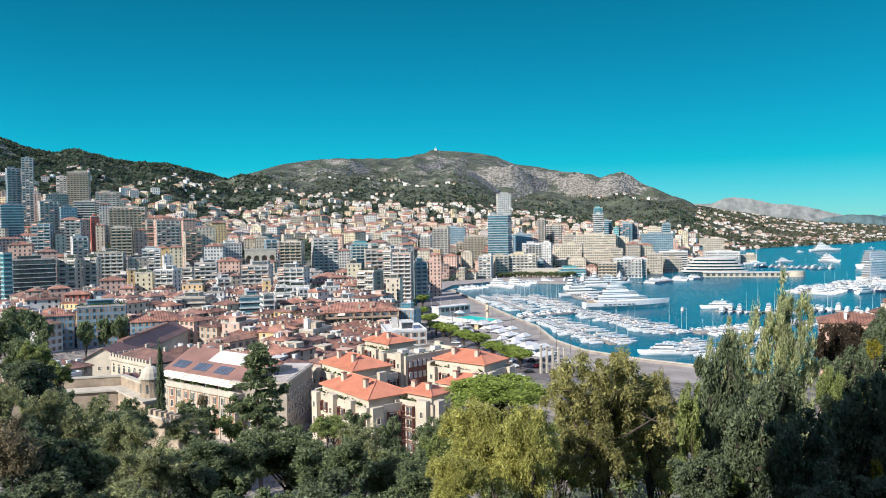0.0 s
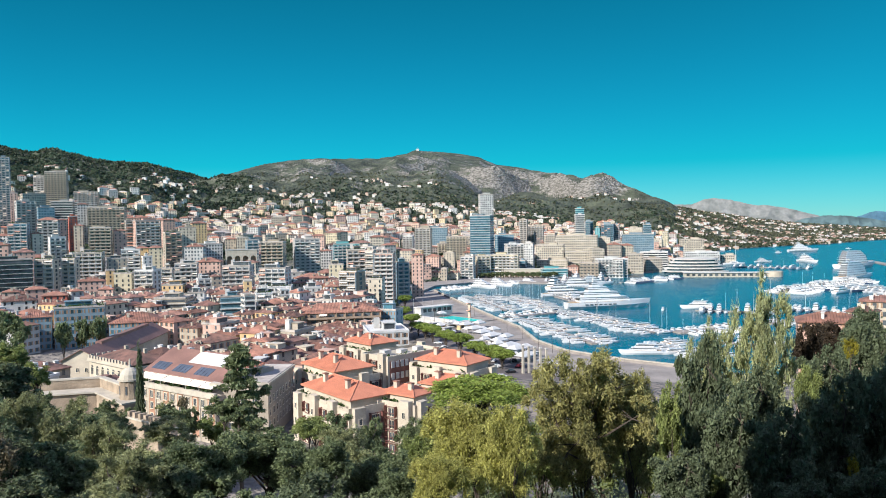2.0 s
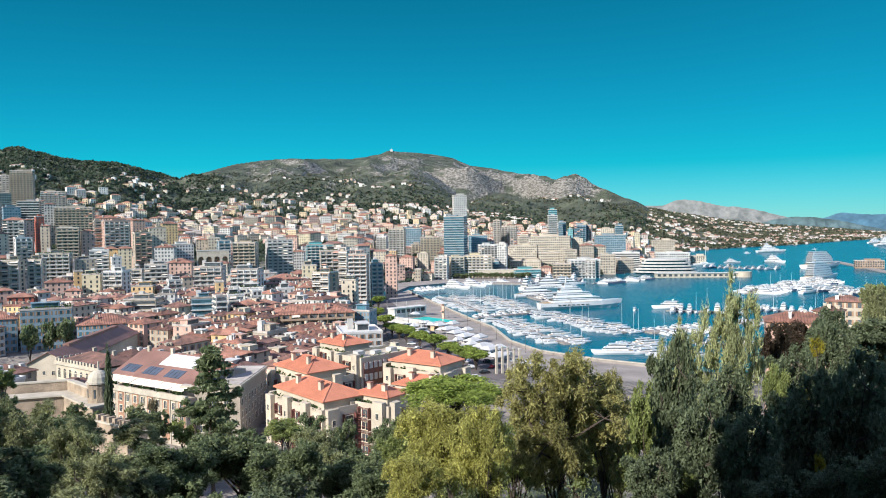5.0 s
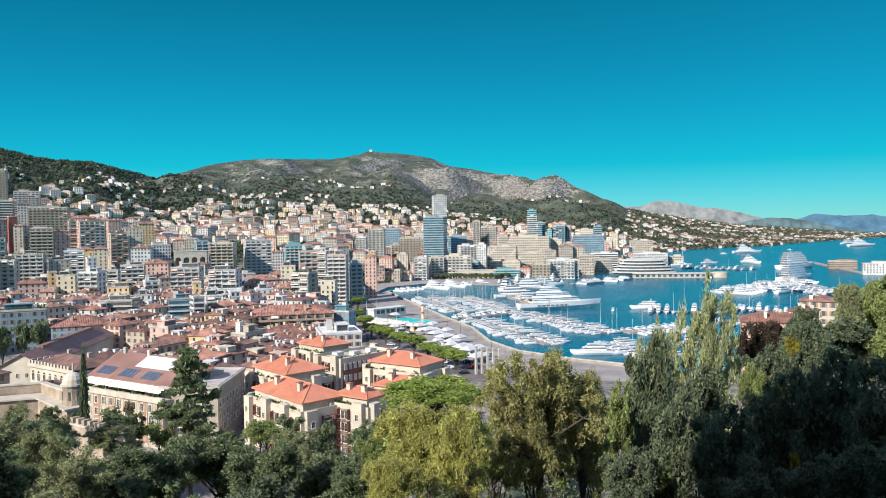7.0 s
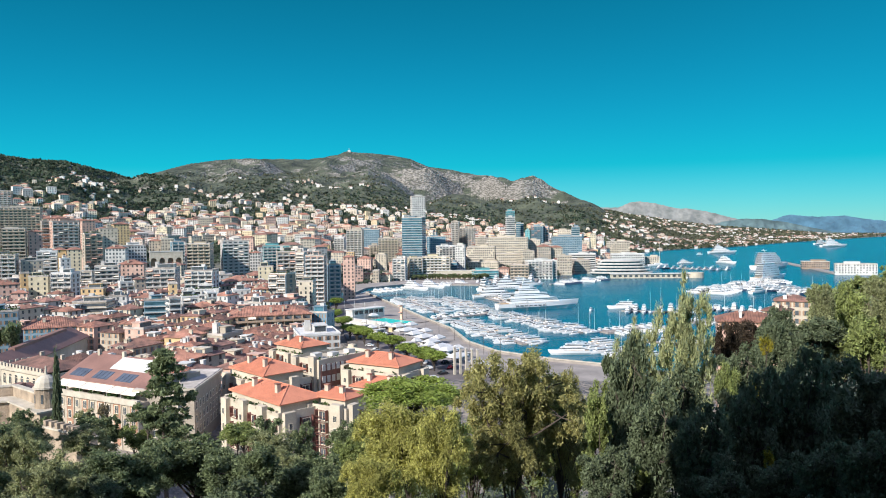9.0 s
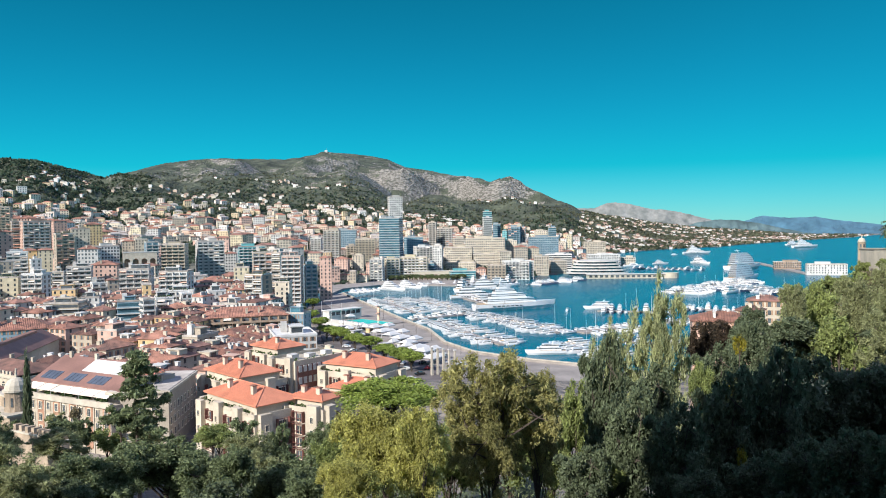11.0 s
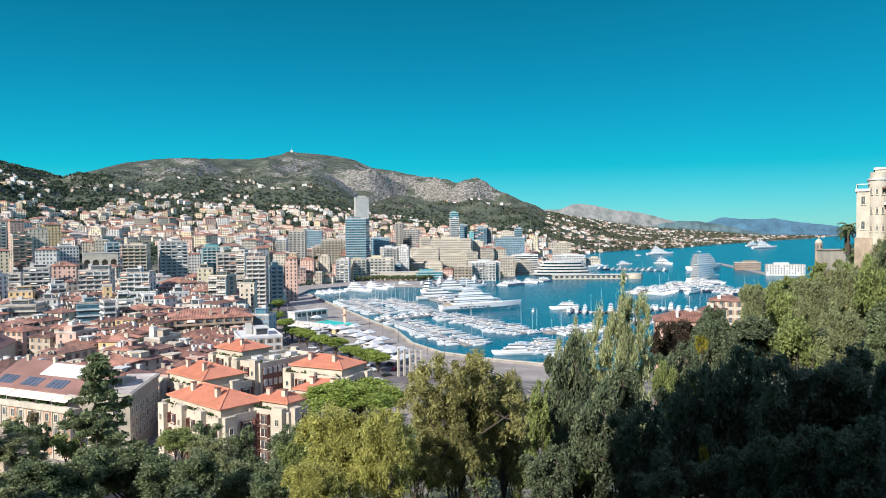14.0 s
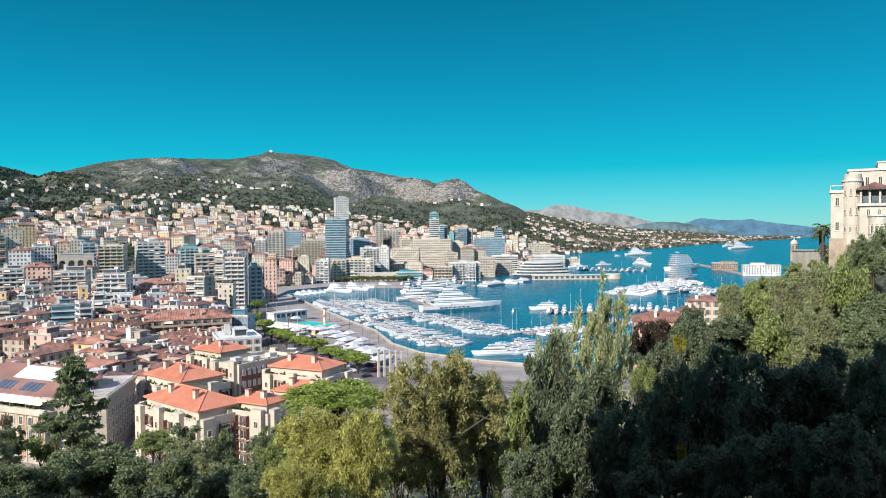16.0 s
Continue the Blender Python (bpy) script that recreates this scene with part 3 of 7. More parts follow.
        for a in ((-w / 2 - 0.2, w / 2 + 0.2, -d / 2 - 0.2, -d / 2 + 0.05), (-w / 2 - 0.2, w / 2 + 0.2, d / 2 - 0.05, d / 2 + 0.2), (-w / 2 - 0.2, -w / 2 + 0.05, -d / 2, d / 2), (w / 2 - 0.05, w / 2 + 0.2, -d / 2, d / 2)):
            s.box(*a, h + 0.25, h + 0.95)
        part("roof", s, FLAT_WHITE if colour == "white" and rng.random() < 0.5 else FLAT, root)
        if roof == "garden":
            t = Shape()
            tufts(t, -w / 2 + 0.5, w / 2 - 0.5, -d / 2 + 0.2, -d / 2 + 1.4, h + 0.4, int(w * 2.2), rng)
            tufts(t, -w / 2 + 0.5, w / 2 - 0.5, -d / 2 + 1, d / 2 - 1, h + 0.4, int(w * 1.2), rng)
            tagged(part("roof_garden", t, GARDEN, root, "green planted roof terrace"), kind="stuff")
        if min(w, d) > 7:
            pw, pd, ph = w * rng.uniform(0.3, 0.6), d * rng.uniform(0.35, 0.55), rng.uniform(2.4, 3.2)
            px, py = rng.uniform(-0.15, 0.15) * w, rng.uniform(0, 0.15) * d
            pent = part("penthouse", Shape().box(px - pw / 2, px + pw / 2, py - pd / 2, py + pd / 2, h + 0.2, h + ph).box(px - pw / 2 - 0.4, px + pw / 2 + 0.4, py - pd / 2 - 0.6, py + pd / 2 + 0.3, h + ph, h + ph + 0.2), wall, root)
            if y > 640:
                return root
            g = Shape().box(px - pw / 2 + 0.4, px + pw / 2 - 0.4, py - pd / 2 - 0.05, py - pd / 2, h + 0.6, h + ph - 0.4)
            part("window", g, glass, pent)
            lx = -px - w * 0.12
            part("lift_house", Shape().box(lx - 1.2, lx + 1.2, d * 0.1, d * 0.1 + 2.4, h + 0.2, h + ph + 1.6), SLAB, root)
            for _ in range(2 if y < 640 else 0):
                ax = rng.uniform(-w * 0.4, w * 0.4)
                part("aerial", Shape().tube((ax, 0, h + 0.2), (ax, 0, h + rng.uniform(3, 5.5)), 0.05, 0.03, 5), METAL, root)
    return root


block(-580, 1000, 16.3, 13.0, 72.8, 38, "blue", "rail", "flat", z=76.0)
block(-550, 982, 13.5, 10.5, 93.3, 23, "blue", "rail", "flat", z=67.5)
block(-512, 878, 23.2, 17.6, 41.4, 34, "blue", "band", "flat", z=54.1)
block(-555, 1130, 29.5, 18.0, 61.7, 16, "beige", "balc", "flat", z=91.3)
block(-583, 1135, 14.2, 11.8, 54.1, 15, "grey", "balc", "flat", z=93.4)
block(-507, 925, 8.0, 9.0, 54.8, 26, "pink", "win", "flat", z=56.2)
block(-505, 965, 26.5, 18.0, 52.4, 39, "beige", "grid", "flat", z=58.9)
block(-475, 889, 19.7, 15.8, 50.8, 37, "grey", "rail", "flat", z=48.6)
block(-446, 880, 17.3, 13.6, 45.7, 34, "blue", "grid", "flat", z=45.7)
block(-448, 926, 24.1, 18.0, 48.3, 18, "grey", "band", "flat", z=51.5)
block(-418, 914, 12.5, 9.1, 49.8, 26, "grey", "grid", "hipd", z=45.9)
block(-498, 1102, 32.5, 18.0, 45.2, 18, "beige", "rail", "flat", z=75.2)
block(-387, 910, 41.1, 18.0, 48.8, 14, "beige", "rail", "flat", z=42.3)
block(-385, 709, 16.2, 13.3, 46.9, 18, "blue", "rail", "garden", z=23.8)
block(-390, 775, 19.4, 15.4, 44.3, 19, "grey", "rail", "hip", z=30.7)
block(-395, 814, 7.2, 9.0, 40.5, 38, "pink", "win", "hip", z=35.3)
block(-390, 827, 8.2, 9.0, 43.1, 34, "red", "win", "flat", z=35.8)
block(-371, 714, 8.9, 9.0, 38.3, 36, "cream", "win", "hip", z=23.0)
block(-325, 659, 12.6, 10.1, 41.7, 35, "white", "rail", "flat", z=15.8)
block(-351, 757, 8.3, 9.0, 42.8, 16, "beige", "win", "hip", z=25.9)
block(-322, 741, 19.3, 14.9, 43.8, 18, "beige", "balc", "flat", z=22.1)
block(-309, 754, 11.9, 9.0, 40.5, 26, "pink", "win", "hip", z=22.4)
block(-315, 794, 8.0, 9.0, 46.4, 28, "beige", "rail", "flat", z=26.6)
block(-294, 786, 23.7, 18.0, 47.6, 30, "pink", "rail", "flat", z=24.9)
block(-240, 706, 14.9, 12.2, 45.4, 29, "beige", "rail", "garden", z=14.7)
block(-206, 665, 16.0, 13.2, 37.4, 6, "white", "grid", "hip", z=10.2)
block(-261, 816, 17.5, 13.1, 41.5, 21, "cream", "win", "flat", z=23.3)
block(-258, 677, 10.5, 9.0, 33.1, 26, "ochre", "win", "hip", z=13.7)
block(-245, 676, 11.3, 9.0, 34.0, 20, "yellow", "win", "hip", z=13.0)
block(-341, 596, 17.1, 13.7, 41.5, 21, "pink", "win", "hip", z=11.3)
block(-315, 586, 14.9, 10.9, 37.9, 27, "pink", "win", "hipd", z=9.1)
block(-371, 960, 28.7, 18.0, 32.4, 10, "pink", "win", "hip", z=46.6)
block(-315, 913, 14.2, 11.8, 38.9, 31, "pink", "win", "hip", z=36.2)
block(-276, 906, 17.3, 14.1, 40.0, 27, "ochre", "win", "hip", z=30.4)
block(-341, 945, 12.2, 9.0, 31.6, 21, "beige", "win", "hip", z=42.4)
block(-291, 524, 26.2, 18.0, 37.1, 29, "net", "band", "flat", z=6.0)
block(-293, 494, 5.1, 9.0, 42.6, 42, "teal", "band", "flat", z=6.0)
block(-274, 540, 12.5, 11.3, 36.4, 7, "cream", "rail", "garden", z=6.0)
block(-264, 555, 9.2, 9.0, 36.3, 5, "cream", "rail", "garden", z=6.0)
block(-276, 609, 23.6, 18.0, 35.8, 16, "cream", "rail", "garden", z=9.2)
block(-232, 517, 17.2, 12.5, 22.2, 24, "pink", "win", "hip", z=6.0)
block(-256, 647, 15.1, 11.2, 34.6, 19, "white", "balc", "flat", z=11.2)
block(-255, 615, 14.6, 10.9, 30.8, 25, "beige", "win", "flat", z=8.8)
block(-198, 530, 13.2, 12.4, 28.0, -4, "white", "rail", "flat", z=6.0)
block(-198, 571, 7.5, 9.0, 27.0, 10, "cream", "rail", "flat", z=6.0)
block(-192, 597, 17.2, 13.3, 29.2, 12, "grey", "balc", "flat", z=6.2)
block(-240, 641, 7.4, 9.0, 29.5, 29, "white", "win", "flat", z=10.3)
block(-172, 507, 13.6, 11.4, 19.0, 6, "ochre", "win", "flat", z=6.0)
block(-216, 533, 11.9, 9.9, 26.0, 9, "yellow", "win", "garden", z=6.0)
block(-232, 547, 5.5, 9.0, 27.5, 26, "ochre", "win", "flat", z=6.0)
block(-245, 441, 8.9, 9.0, 21.6, 23, "pink", "win", "hip", z=6.0)
block(-243, 465, 11.9, 9.0, 21.0, 29, "pink", "win", "hip", z=6.0)
block(-233, 427, 17.5, 12.8, 17.7, 28, "white", "win", "hipd", z=6.0)
block(-225, 452, 13.6, 10.4, 18.2, 22, "red", "win", "hip", z=6.0)
block(-217, 461, 7.0, 9.0, 19.8, 39, "white", "win", "hip", z=6.0)
block(-211, 491, 9.3, 9.0, 18.4, 15, "pink", "win", "hip", z=6.0)
block(-144, 424, 17.3, 15.3, 17.9, 1, "beige", "band", "flat", z=6.0)
block(-143, 463, 9.9, 9.0, 17.1, 9, "white", "win", "flat", z=6.0)
block(-188, 359, 13.4, 10.2, 15.8, 24, "blue", "win", "hip", z=6.0)
block(-170, 366, 21.8, 16.5, 19.5, 21, "blue", "win", "garden", z=6.0)
block(-145, 373, 24.7, 20.0, 11.4, 17, "blue", "win", "hip", z=6.0)
block(-215, 738, 24.0, 18.0, 33.2, 23, "white", "grid", "flat", z=14.8)
block(-224, 856, 12.3, 9.4, 26.6, 10, "beige", "win", "hip", z=24.7)
block(-209, 849, 12.3, 9.1, 28.8, 15, "cream", "win", "flat", z=24.2)
block(-165, 706, 10.8, 9.0, 39.4, 24, "blue", "rail", "flat", z=12.3)
block(-146, 714, 20.9, 17.2, 36.7, 0, "beige", "rail", "flat", z=12.7)
block(-139, 551, 19.8, 16.5, 29.1, 2, "grey", "rail", "flat", z=6.0)
block(-109, 537, 19.0, 16.3, 27.7, -4, "white", "rail", "flat", z=6.0)
block(-119, 740, 24.6, 18.0, 36.8, 17, "grey", "balc", "flat", z=14.5)
block(-86, 804, 27.3, 18.0, 25.0, 9, "teal", "rail", "flat", z=19.4)
block(-104, 778, 10.7, 9.0, 21.0, 0, "grey", "grid", "hip", z=17.4)
block(-70, 580, 11.0, 9.0, 27.5, 2, "yellow", "win", "flat", z=6.0)
block(-57, 603, 14.3, 11.0, 37.9, 10, "beige", "rail", "garden", z=6.0)
block(-49, 494, 12.4, 12.1, 26.8, -24, "brown", "rail", "garden", z=6.0)
block(-48, 643, 7.6, 9.0, 35.7, -8, "cream", "rail", "flat", z=6.0)
block(-32, 585, 14.5, 11.8, 38.2, -7, "pink", "balc", "flat", z=2.9)
block(-19, 604, 9.5, 9.0, 32.5, 13, "blue", "rail", "flat", z=0.5)
block(-87, 562, 22.5, 18.0, 18.7, 22, "pink", "win", "hip", z=6.0)
block(-72, 469, 10.4, 9.0, 18.7, 15, "white", "win", "flat", z=6.0)
block(-63, 490, 8.7, 9.0, 17.6, 20, "ochre", "win", "hip", z=6.0)
block(-35, 523, 10.1, 9.0, 21.5, -10, "cream", "win", "garden", z=4.0)
block(-94, 477, 14.9, 11.5, 18.9, 5, "white", "rail", "garden", z=6.0)
block(-84, 436, 5.3, 9.0, 20.2, 21, "white", "grid", "flat", z=6.0)
block(-93, 424, 9.1, 9.0, 19.2, 18, "white", "balc", "garden", z=6.0)
block(-108, 410, 10.7, 9.0, 19.1, 12, "blue", "band", "flat", z=6.0)
block(-97, 403, 5.6, 9.0, 20.4, 26, "white", "band", "flat", z=6.0)
block(-118, 490, 5.0, 9.0, 22.0, 17, "ochre", "win", "flat", z=6.0)
block(-162, 541, 9.2, 9.0, 20.4, 26, "white", "rail", "flat", z=6.0)
block(-46, 392, 41.8, 20.0, 12.3, 10, "brown", "balc", "hip", z=6.0)
block(-19, 394, 10.1, 9.5, 15.7, -22, "blue", "win", "flat", z=2.3)
block(-18, 321, 16.9, 22.0, 14.7, 11, "white", "win", "flat", z=2.9)
block(-181, 622, 20.1, 16.3, 28.5, 6, "pink", "win", "hip", z=7.2)
block(-7, 644, 10.0, 9.0, 37.0, -3, "pink", "win", "hip", z=0.5)
block(-154, 543, 6.8, 9.0, 22.3, 29, "beige", "win", "hipd", z=6.0)
block(90, 1084, 19.5, 15.8, 88.3, 5, "white", "grid", "flat", z=19.1)
block(75, 970, 26.6, 26.0, 65.5, -16, "blue", "band", "flat", z=9.3)
block(-23, 1020, 13.8, 11.6, 24.0, -11, "white", "rail", "flat", z=25.2)
block(-2, 988, 20.6, 16.6, 43.1, -9, "cream", "rail", "flat", z=16.7)
block(27, 1063, 18.9, 15.0, 15.1, 6, "cream", "rail", "flat", z=21.9)
block(42, 988, 25.6, 18.0, 35.0, -6, "cream", "rail", "flat", z=13.1)
block(18, 1089, 30.6, 18.0, 34.6, -7, "blue", "grid", "flat", z=25.3)
block(49, 848, 14.7, 12.1, 25.2, -15, "white", "rail", "flat", z=1.3)
block(67, 865, 15.4, 13.0, 24.6, 9, "yellow", "rail", "flat", z=1.6)
block(94, 871, 32.4, 18.0, 25.7, -10, "yellow", "balc", "flat", z=1.5)
block(-12, 910, 9.7, 9.0, 8.0, -7, "pink", "win", "hip", z=12.2)
block(10, 931, 16.8, 14.0, 14.6, -13, "pink", "win", "hip", z=10.0)
block(-4, 878, 12.0, 10.0, 9.4, -12, "red", "win", "hip", z=7.3)
block(31, 944, 14.2, 11.4, 18.0, -11, "cream", "win", "flat", z=9.8)
block(13, 844, 10.4, 9.0, 7.0, 4, "cream", "win", "hip", z=2.9)
block(21, 823, 6.5, 9.0, 13.8, -11, "beige", "win", "flat", z=1.2)
block(32, 832, 11.1, 9.3, 9.1, -15, "cream", "win", "hip", z=1.2)
block(110, 1023, 26.2, 18.0, 37.1, -6, "blue", "grid", "flat", z=12.0)
block(112, 1078, 17.0, 13.4, 12.0, -13, "pink", "win", "flat", z=16.8)
block(116, 962, 22.0, 18.0, 30.2, 7, "white", "rail", "flat", z=7.0)
block(132, 936, 11.9, 9.7, 34.0, -19, "white", "grid", "flat", z=4.7)
block(167, 983, 36.9, 20.0, 27.4, -15, "cream", "grid", "flat", z=7.2)
block(166, 958, 39.2, 18.0, 10.2, -15, "cream", "win", "flat", z=5.5)
block(200, 973, 27.2, 18.0, 19.6, -14, "cream", "grid", "flat", z=5.8)
block(178, 1051, 13.9, 11.8, 34.4, 4, "cream", "grid", "flat", z=11.9)
block(209, 1008, 55.2, 18.0, 38.5, -18, "cream", "grid", "flat", z=7.9)
block(249, 1016, 15.4, 12.1, 33.5, -21, "cream", "win", "flat", z=8.9)
block(292, 1110, 20.9, 15.5, 21.0, -17, "grey", "grid", "flat", z=14.0)
block(158, 1174, 11.7, 9.8, 46.4, -21, "beige", "rail", "flat", z=24.0)
block(168, 1162, 10.5, 9.0, 38.1, -10, "beige", "rail", "flat", z=22.3)
block(177, 1142, 13.7, 10.8, 40.4, -16, "beige", "rail", "flat", z=19.8)
block(238, 1131, 13.6, 11.2, 60.3, -1, "white", "band", "flat", z=16.1)
block(240, 1140, 12.7, 10.2, 69.3, -3, "teal", "band", "flat", z=16.8)
block(263, 1175, 12.3, 9.0, 46.8, -13, "blue", "band", "flat", z=19.8)
block(265, 1124, 7.9, 9.0, 39.4, -26, "teal", "grid", "flat", z=16.4)
block(280, 1123, 18.3, 14.4, 45.1, -21, "blue", "rail", "flat", z=16.4)
block(294, 1127, 8.9, 9.0, 45.2, -22, "blue", "rail", "flat", z=15.4)
block(189, 842, 21.2, 16.8, 17.0, -21, "beige", "balc", "flat", z=0.5)
block(217, 849, 25.8, 18.0, 20.0, -22, "white", "rail", "flat", z=0.5)
block(147, 842, 28.3, 18.0, 11.1, 0, "teal", "band", "flat", z=0.5)
block(171, 849, 12.4, 10.1, 13.0, -21, "pink", "win", "hip", z=0.5)
block(119, 897, 7.3, 9.0, 16.1, -20, "blue", "band", "flat", z=2.5)
block(215, 849, 34.0, 18.0, 20.7, -2, "white", "rail", "flat", z=0.5)
block(260, 906, 18.2, 13.4, 22.7, -14, "beige", "grid", "flat", z=1.2)
block(288, 928, 20.2, 17.1, 15.7, -4, "beige", "grid", "flat", z=1.4)
block(304, 973, 35.6, 18.0, 20.4, -20, "white", "band", "flat", z=3.0)
block(413, 1094, 48.9, 18.0, 16.8, -9, "white", "grid", "flat", z=0.5)
block(455, 1098, 21.7, 16.5, 11.3, -18, "cream", "grid", "flat", z=0.5)
block(306, 1055, 42.3, 18.0, 38.0, -8, "blue", "grid", "flat", z=8.2)
block(329, 1086, 11.4, 9.0, 50.8, -10, "blue", "band", "flat", z=9.0)
block(445, 1221, 38.9, 18.0, 33.4, -20, "cream", "grid", "flat", z=0.5)
block(375, 1177, 12.0, 9.9, 23.2, -29, "cream", "win", "flat", z=11.8)
block(404, 1230, 9.9, 9.0, 34.3, -26, "yellow", "grid", "flat", z=11.5)
block(251, 975, 16.7, 13.6, 28.9, -4, "beige", "grid", "hip", z=5.7)
block(223, 951, 15.7, 12.9, 24.6, -2, "cream", "grid", "flat", z=4.7)
block(269, 980, 15.7, 13.0, 28.0, -3, "cream", "win", "hip", z=5.0)
block(328, 1142, 21.0, 16.0, 41.2, -21, "cream", "win", "flat", z=13.8)
block(228, 1000, 15.3, 11.7, 34.9, -8, "grey", "grid", "flat", z=7.6)


# ---- trees and shrubs ----
def leaf_mesh(name, centres, along, across, material):
    """Many small pointed leaves as one mesh."""
    n = len(centres)
    v = np.empty((n, 3, 3))
    v[:, 0], v[:, 1], v[:, 2] = centres - along * 0.75 - across, centres - along * 0.75 + across, centres + along
    me = bpy.data.meshes.new(name)
    me.vertices.add(3 * n)
    me.vertices.foreach_set("co", v.ravel())
    me.loops.add(3 * n)
    me.loops.foreach_set("vertex_index", np.arange(3 * n))
    me.polygons.add(n)
    me.polygons.foreach_set("loop_start", np.arange(0, 3 * n, 3))
    me.update(calc_edges=True)
    me.materials.append(material)
    return me


def unit(v):
    return v / np.maximum(1e-9, np.linalg.norm(v, axis=-1, keepdims=True))


def leaves(clumps, radii, per, size, r, droop=0.0, flat=0.0, slim=0.5):
    """Leaf centres and axes around clump centres: small outside, coarse and dense inside."""
    k = len(clumps)
    reach = r.random((k, per, 1)) ** 0.5
    off = unit(r.normal(size=(k, per, 3))) * reach
    off[..., 2] *= 1 - flat
    c = (clumps[:, None, :] + off * radii[:, None, None]).reshape(-1, 3)
    out = unit(off.reshape(-1, 3) + r.normal(scale=0.9, size=(k * per, 3)))
    out[:, 2] -= droop
    out = unit(out)
    side = unit(np.cross(out, r.normal(size=out.shape)))
    s = size * r.uniform(0.6, 1.35, (k * per, 1)) * np.where(reach.reshape(-1, 1) < 0.5, 1.8, 0.95)
    return c, out * s, side * s * slim


def tree(name, label, seed, crown_z, radius, tall, clumps, per, leaf, material, clump_r=0.33, droop=0.2, flat=0.0, shape="round", trunk_r=0.22, boughs=11, slim=0.5, gather=1.0):
    """A tree: tapered trunk with limbs and a crown of many small leaves; base at the origin."""
    r = np.random.default_rng(seed)
    root = thing(name, Matrix(), label, "tree", "trees and shrubs")
    u = unit(r.normal(size=(clumps, 3)))
    p = u * r.random((clumps, 1)) ** 0.4
    bough = None
    if shape == "round":
        # the crown is made of lobes, one to a bough
        way = unit(r.normal(size=(boughs, 3)) + np.array([0, 0, 0.05]))
        bough = way * r.uniform(0.30, 0.74, (boughs, 1))
        own = np.arange(clumps) % boughs
        spread = r.uniform(0.34, 0.54, boughs) * gather
        p = bough[own] + u * r.random((clumps, 1)) ** 0.5 * spread[own][:, None]
    elif shape == "shoots":
        # upright feathery shoots rising from low boughs
        own = np.arange(clumps) % boughs
        ang, foot = r.random(boughs) * math.tau, r.uniform(0.1, 0.75, boughs)
        top = 1 - 0.75 * foot ** 1.6 + r.uniform(-0.15, 0.08, boughs)
        zz = -1 + (top[own] + 1) * r.random(clumps)
        lean = 0.55 + 0.45 * np.sin(np.clip((zz + 1) / 2, 0, 1) * math.pi * 0.8)
        wide = 0.36 * (1 - 0.55 * (zz + 1) / 2)
        p = np.stack([foot[own] * lean * np.cos(ang[own]) + u[:, 0] * wide, foot[own] * lean * np.sin(ang[own]) + u[:, 1] * wide, zz], 1)
    elif shape == "umbrella":
        p[:, 2] = np.abs(p[:, 2]) * 0.9 - 0.35 * (1 - np.hypot(p[:, 0], p[:, 1]))
    elif shape == "spire":
        zz = r.random(clumps) ** 0.8
        ang = r.random(clumps) * math.tau
        rr = (1 - zz) ** 0.75 * r.uniform(0.45, 1, clumps)
        p = np.stack([rr * np.cos(ang), rr * np.sin(ang), zz * 2 - 1], 1)
    elif shape == "tiers":
        # long level boughs, each a ragged plate of foliage
        zz = r.integers(0, 13, clumps) / 12.0
        ang = np.round(r.random(clumps) * 5) / 5 * math.tau + zz * 9.0 + r.normal(scale=0.16, size=clumps)
        rr = (1 - zz * 0.80) * r.uniform(0.15, 1, clumps) * (0.8 + 0.3 * np.sin(ang * 2 + zz * 20))
        p = np.stack([rr * np.cos(ang), rr * np.sin(ang), zz * 2 - 1 - rr * rr * 0.16], 1)
    wob = np.array([noise.noise(Vector(q) * 1.7 + Vector((seed, 0, 0))) for q in p])
    p *= (1 + 0.3 * wob)[:, None]
    far = np.linalg.norm(p, axis=1)
    if shape == "round":
        p *= np.where(far > 0.92, (0.86 + 0.1 * r.random(clumps)) / far, 1.0)[:, None]
    scale, lift = np.array([radius, radius, tall / 2]), np.array([0, 0, crown_z + tall / 2])
    c = p * scale + lift
    cr = clump_r * radius * r.uniform(0.6, 1.25, clumps)
    crown = leaf_mesh("crown", *leaves(c, cr, per, leaf, r, droop, flat, slim), material)
    trunk = Shape()
    mid = crown_z + tall * (0.45 if shape in ("round", "umbrella", "shoots") else 0.97)
    bend = r.normal(scale=0.05 * mid, size=2)
    pts = [Vector((bend[0] * k * k, bend[1] * k * k, -1.5 + (mid + 1.5) * k)) for k in (0, 0.35, 0.7, 1)]
    for k in range(3):
        trunk.tube(pts[k], pts[k + 1], trunk_r * (1 - 0.25 * k), trunk_r * (0.75 - 0.25 * k))
    if bough is not None:
        for j, q in enumerate(bough * scale + lift):
            s, e = pts[2].lerp(pts[3], r.uniform(-0.3, 1)), Vector(q)
            m = s.lerp(e, 0.5) + Vector(r.normal(scale=0.07 * radius, size=3)) + Vector((0, 0, 0.10 * (e - s).length))
            trunk.tube(s, m, trunk_r * 0.42, trunk_r * 0.28, 6)
            trunk.tube(m, e, trunk_r * 0.28, trunk_r * 0.14, 5)
            for t in c[j::boughs][:4]:
                trunk.tube(e, Vector(t), trunk_r * 0.16, trunk_r * 0.04, 4)
    else:
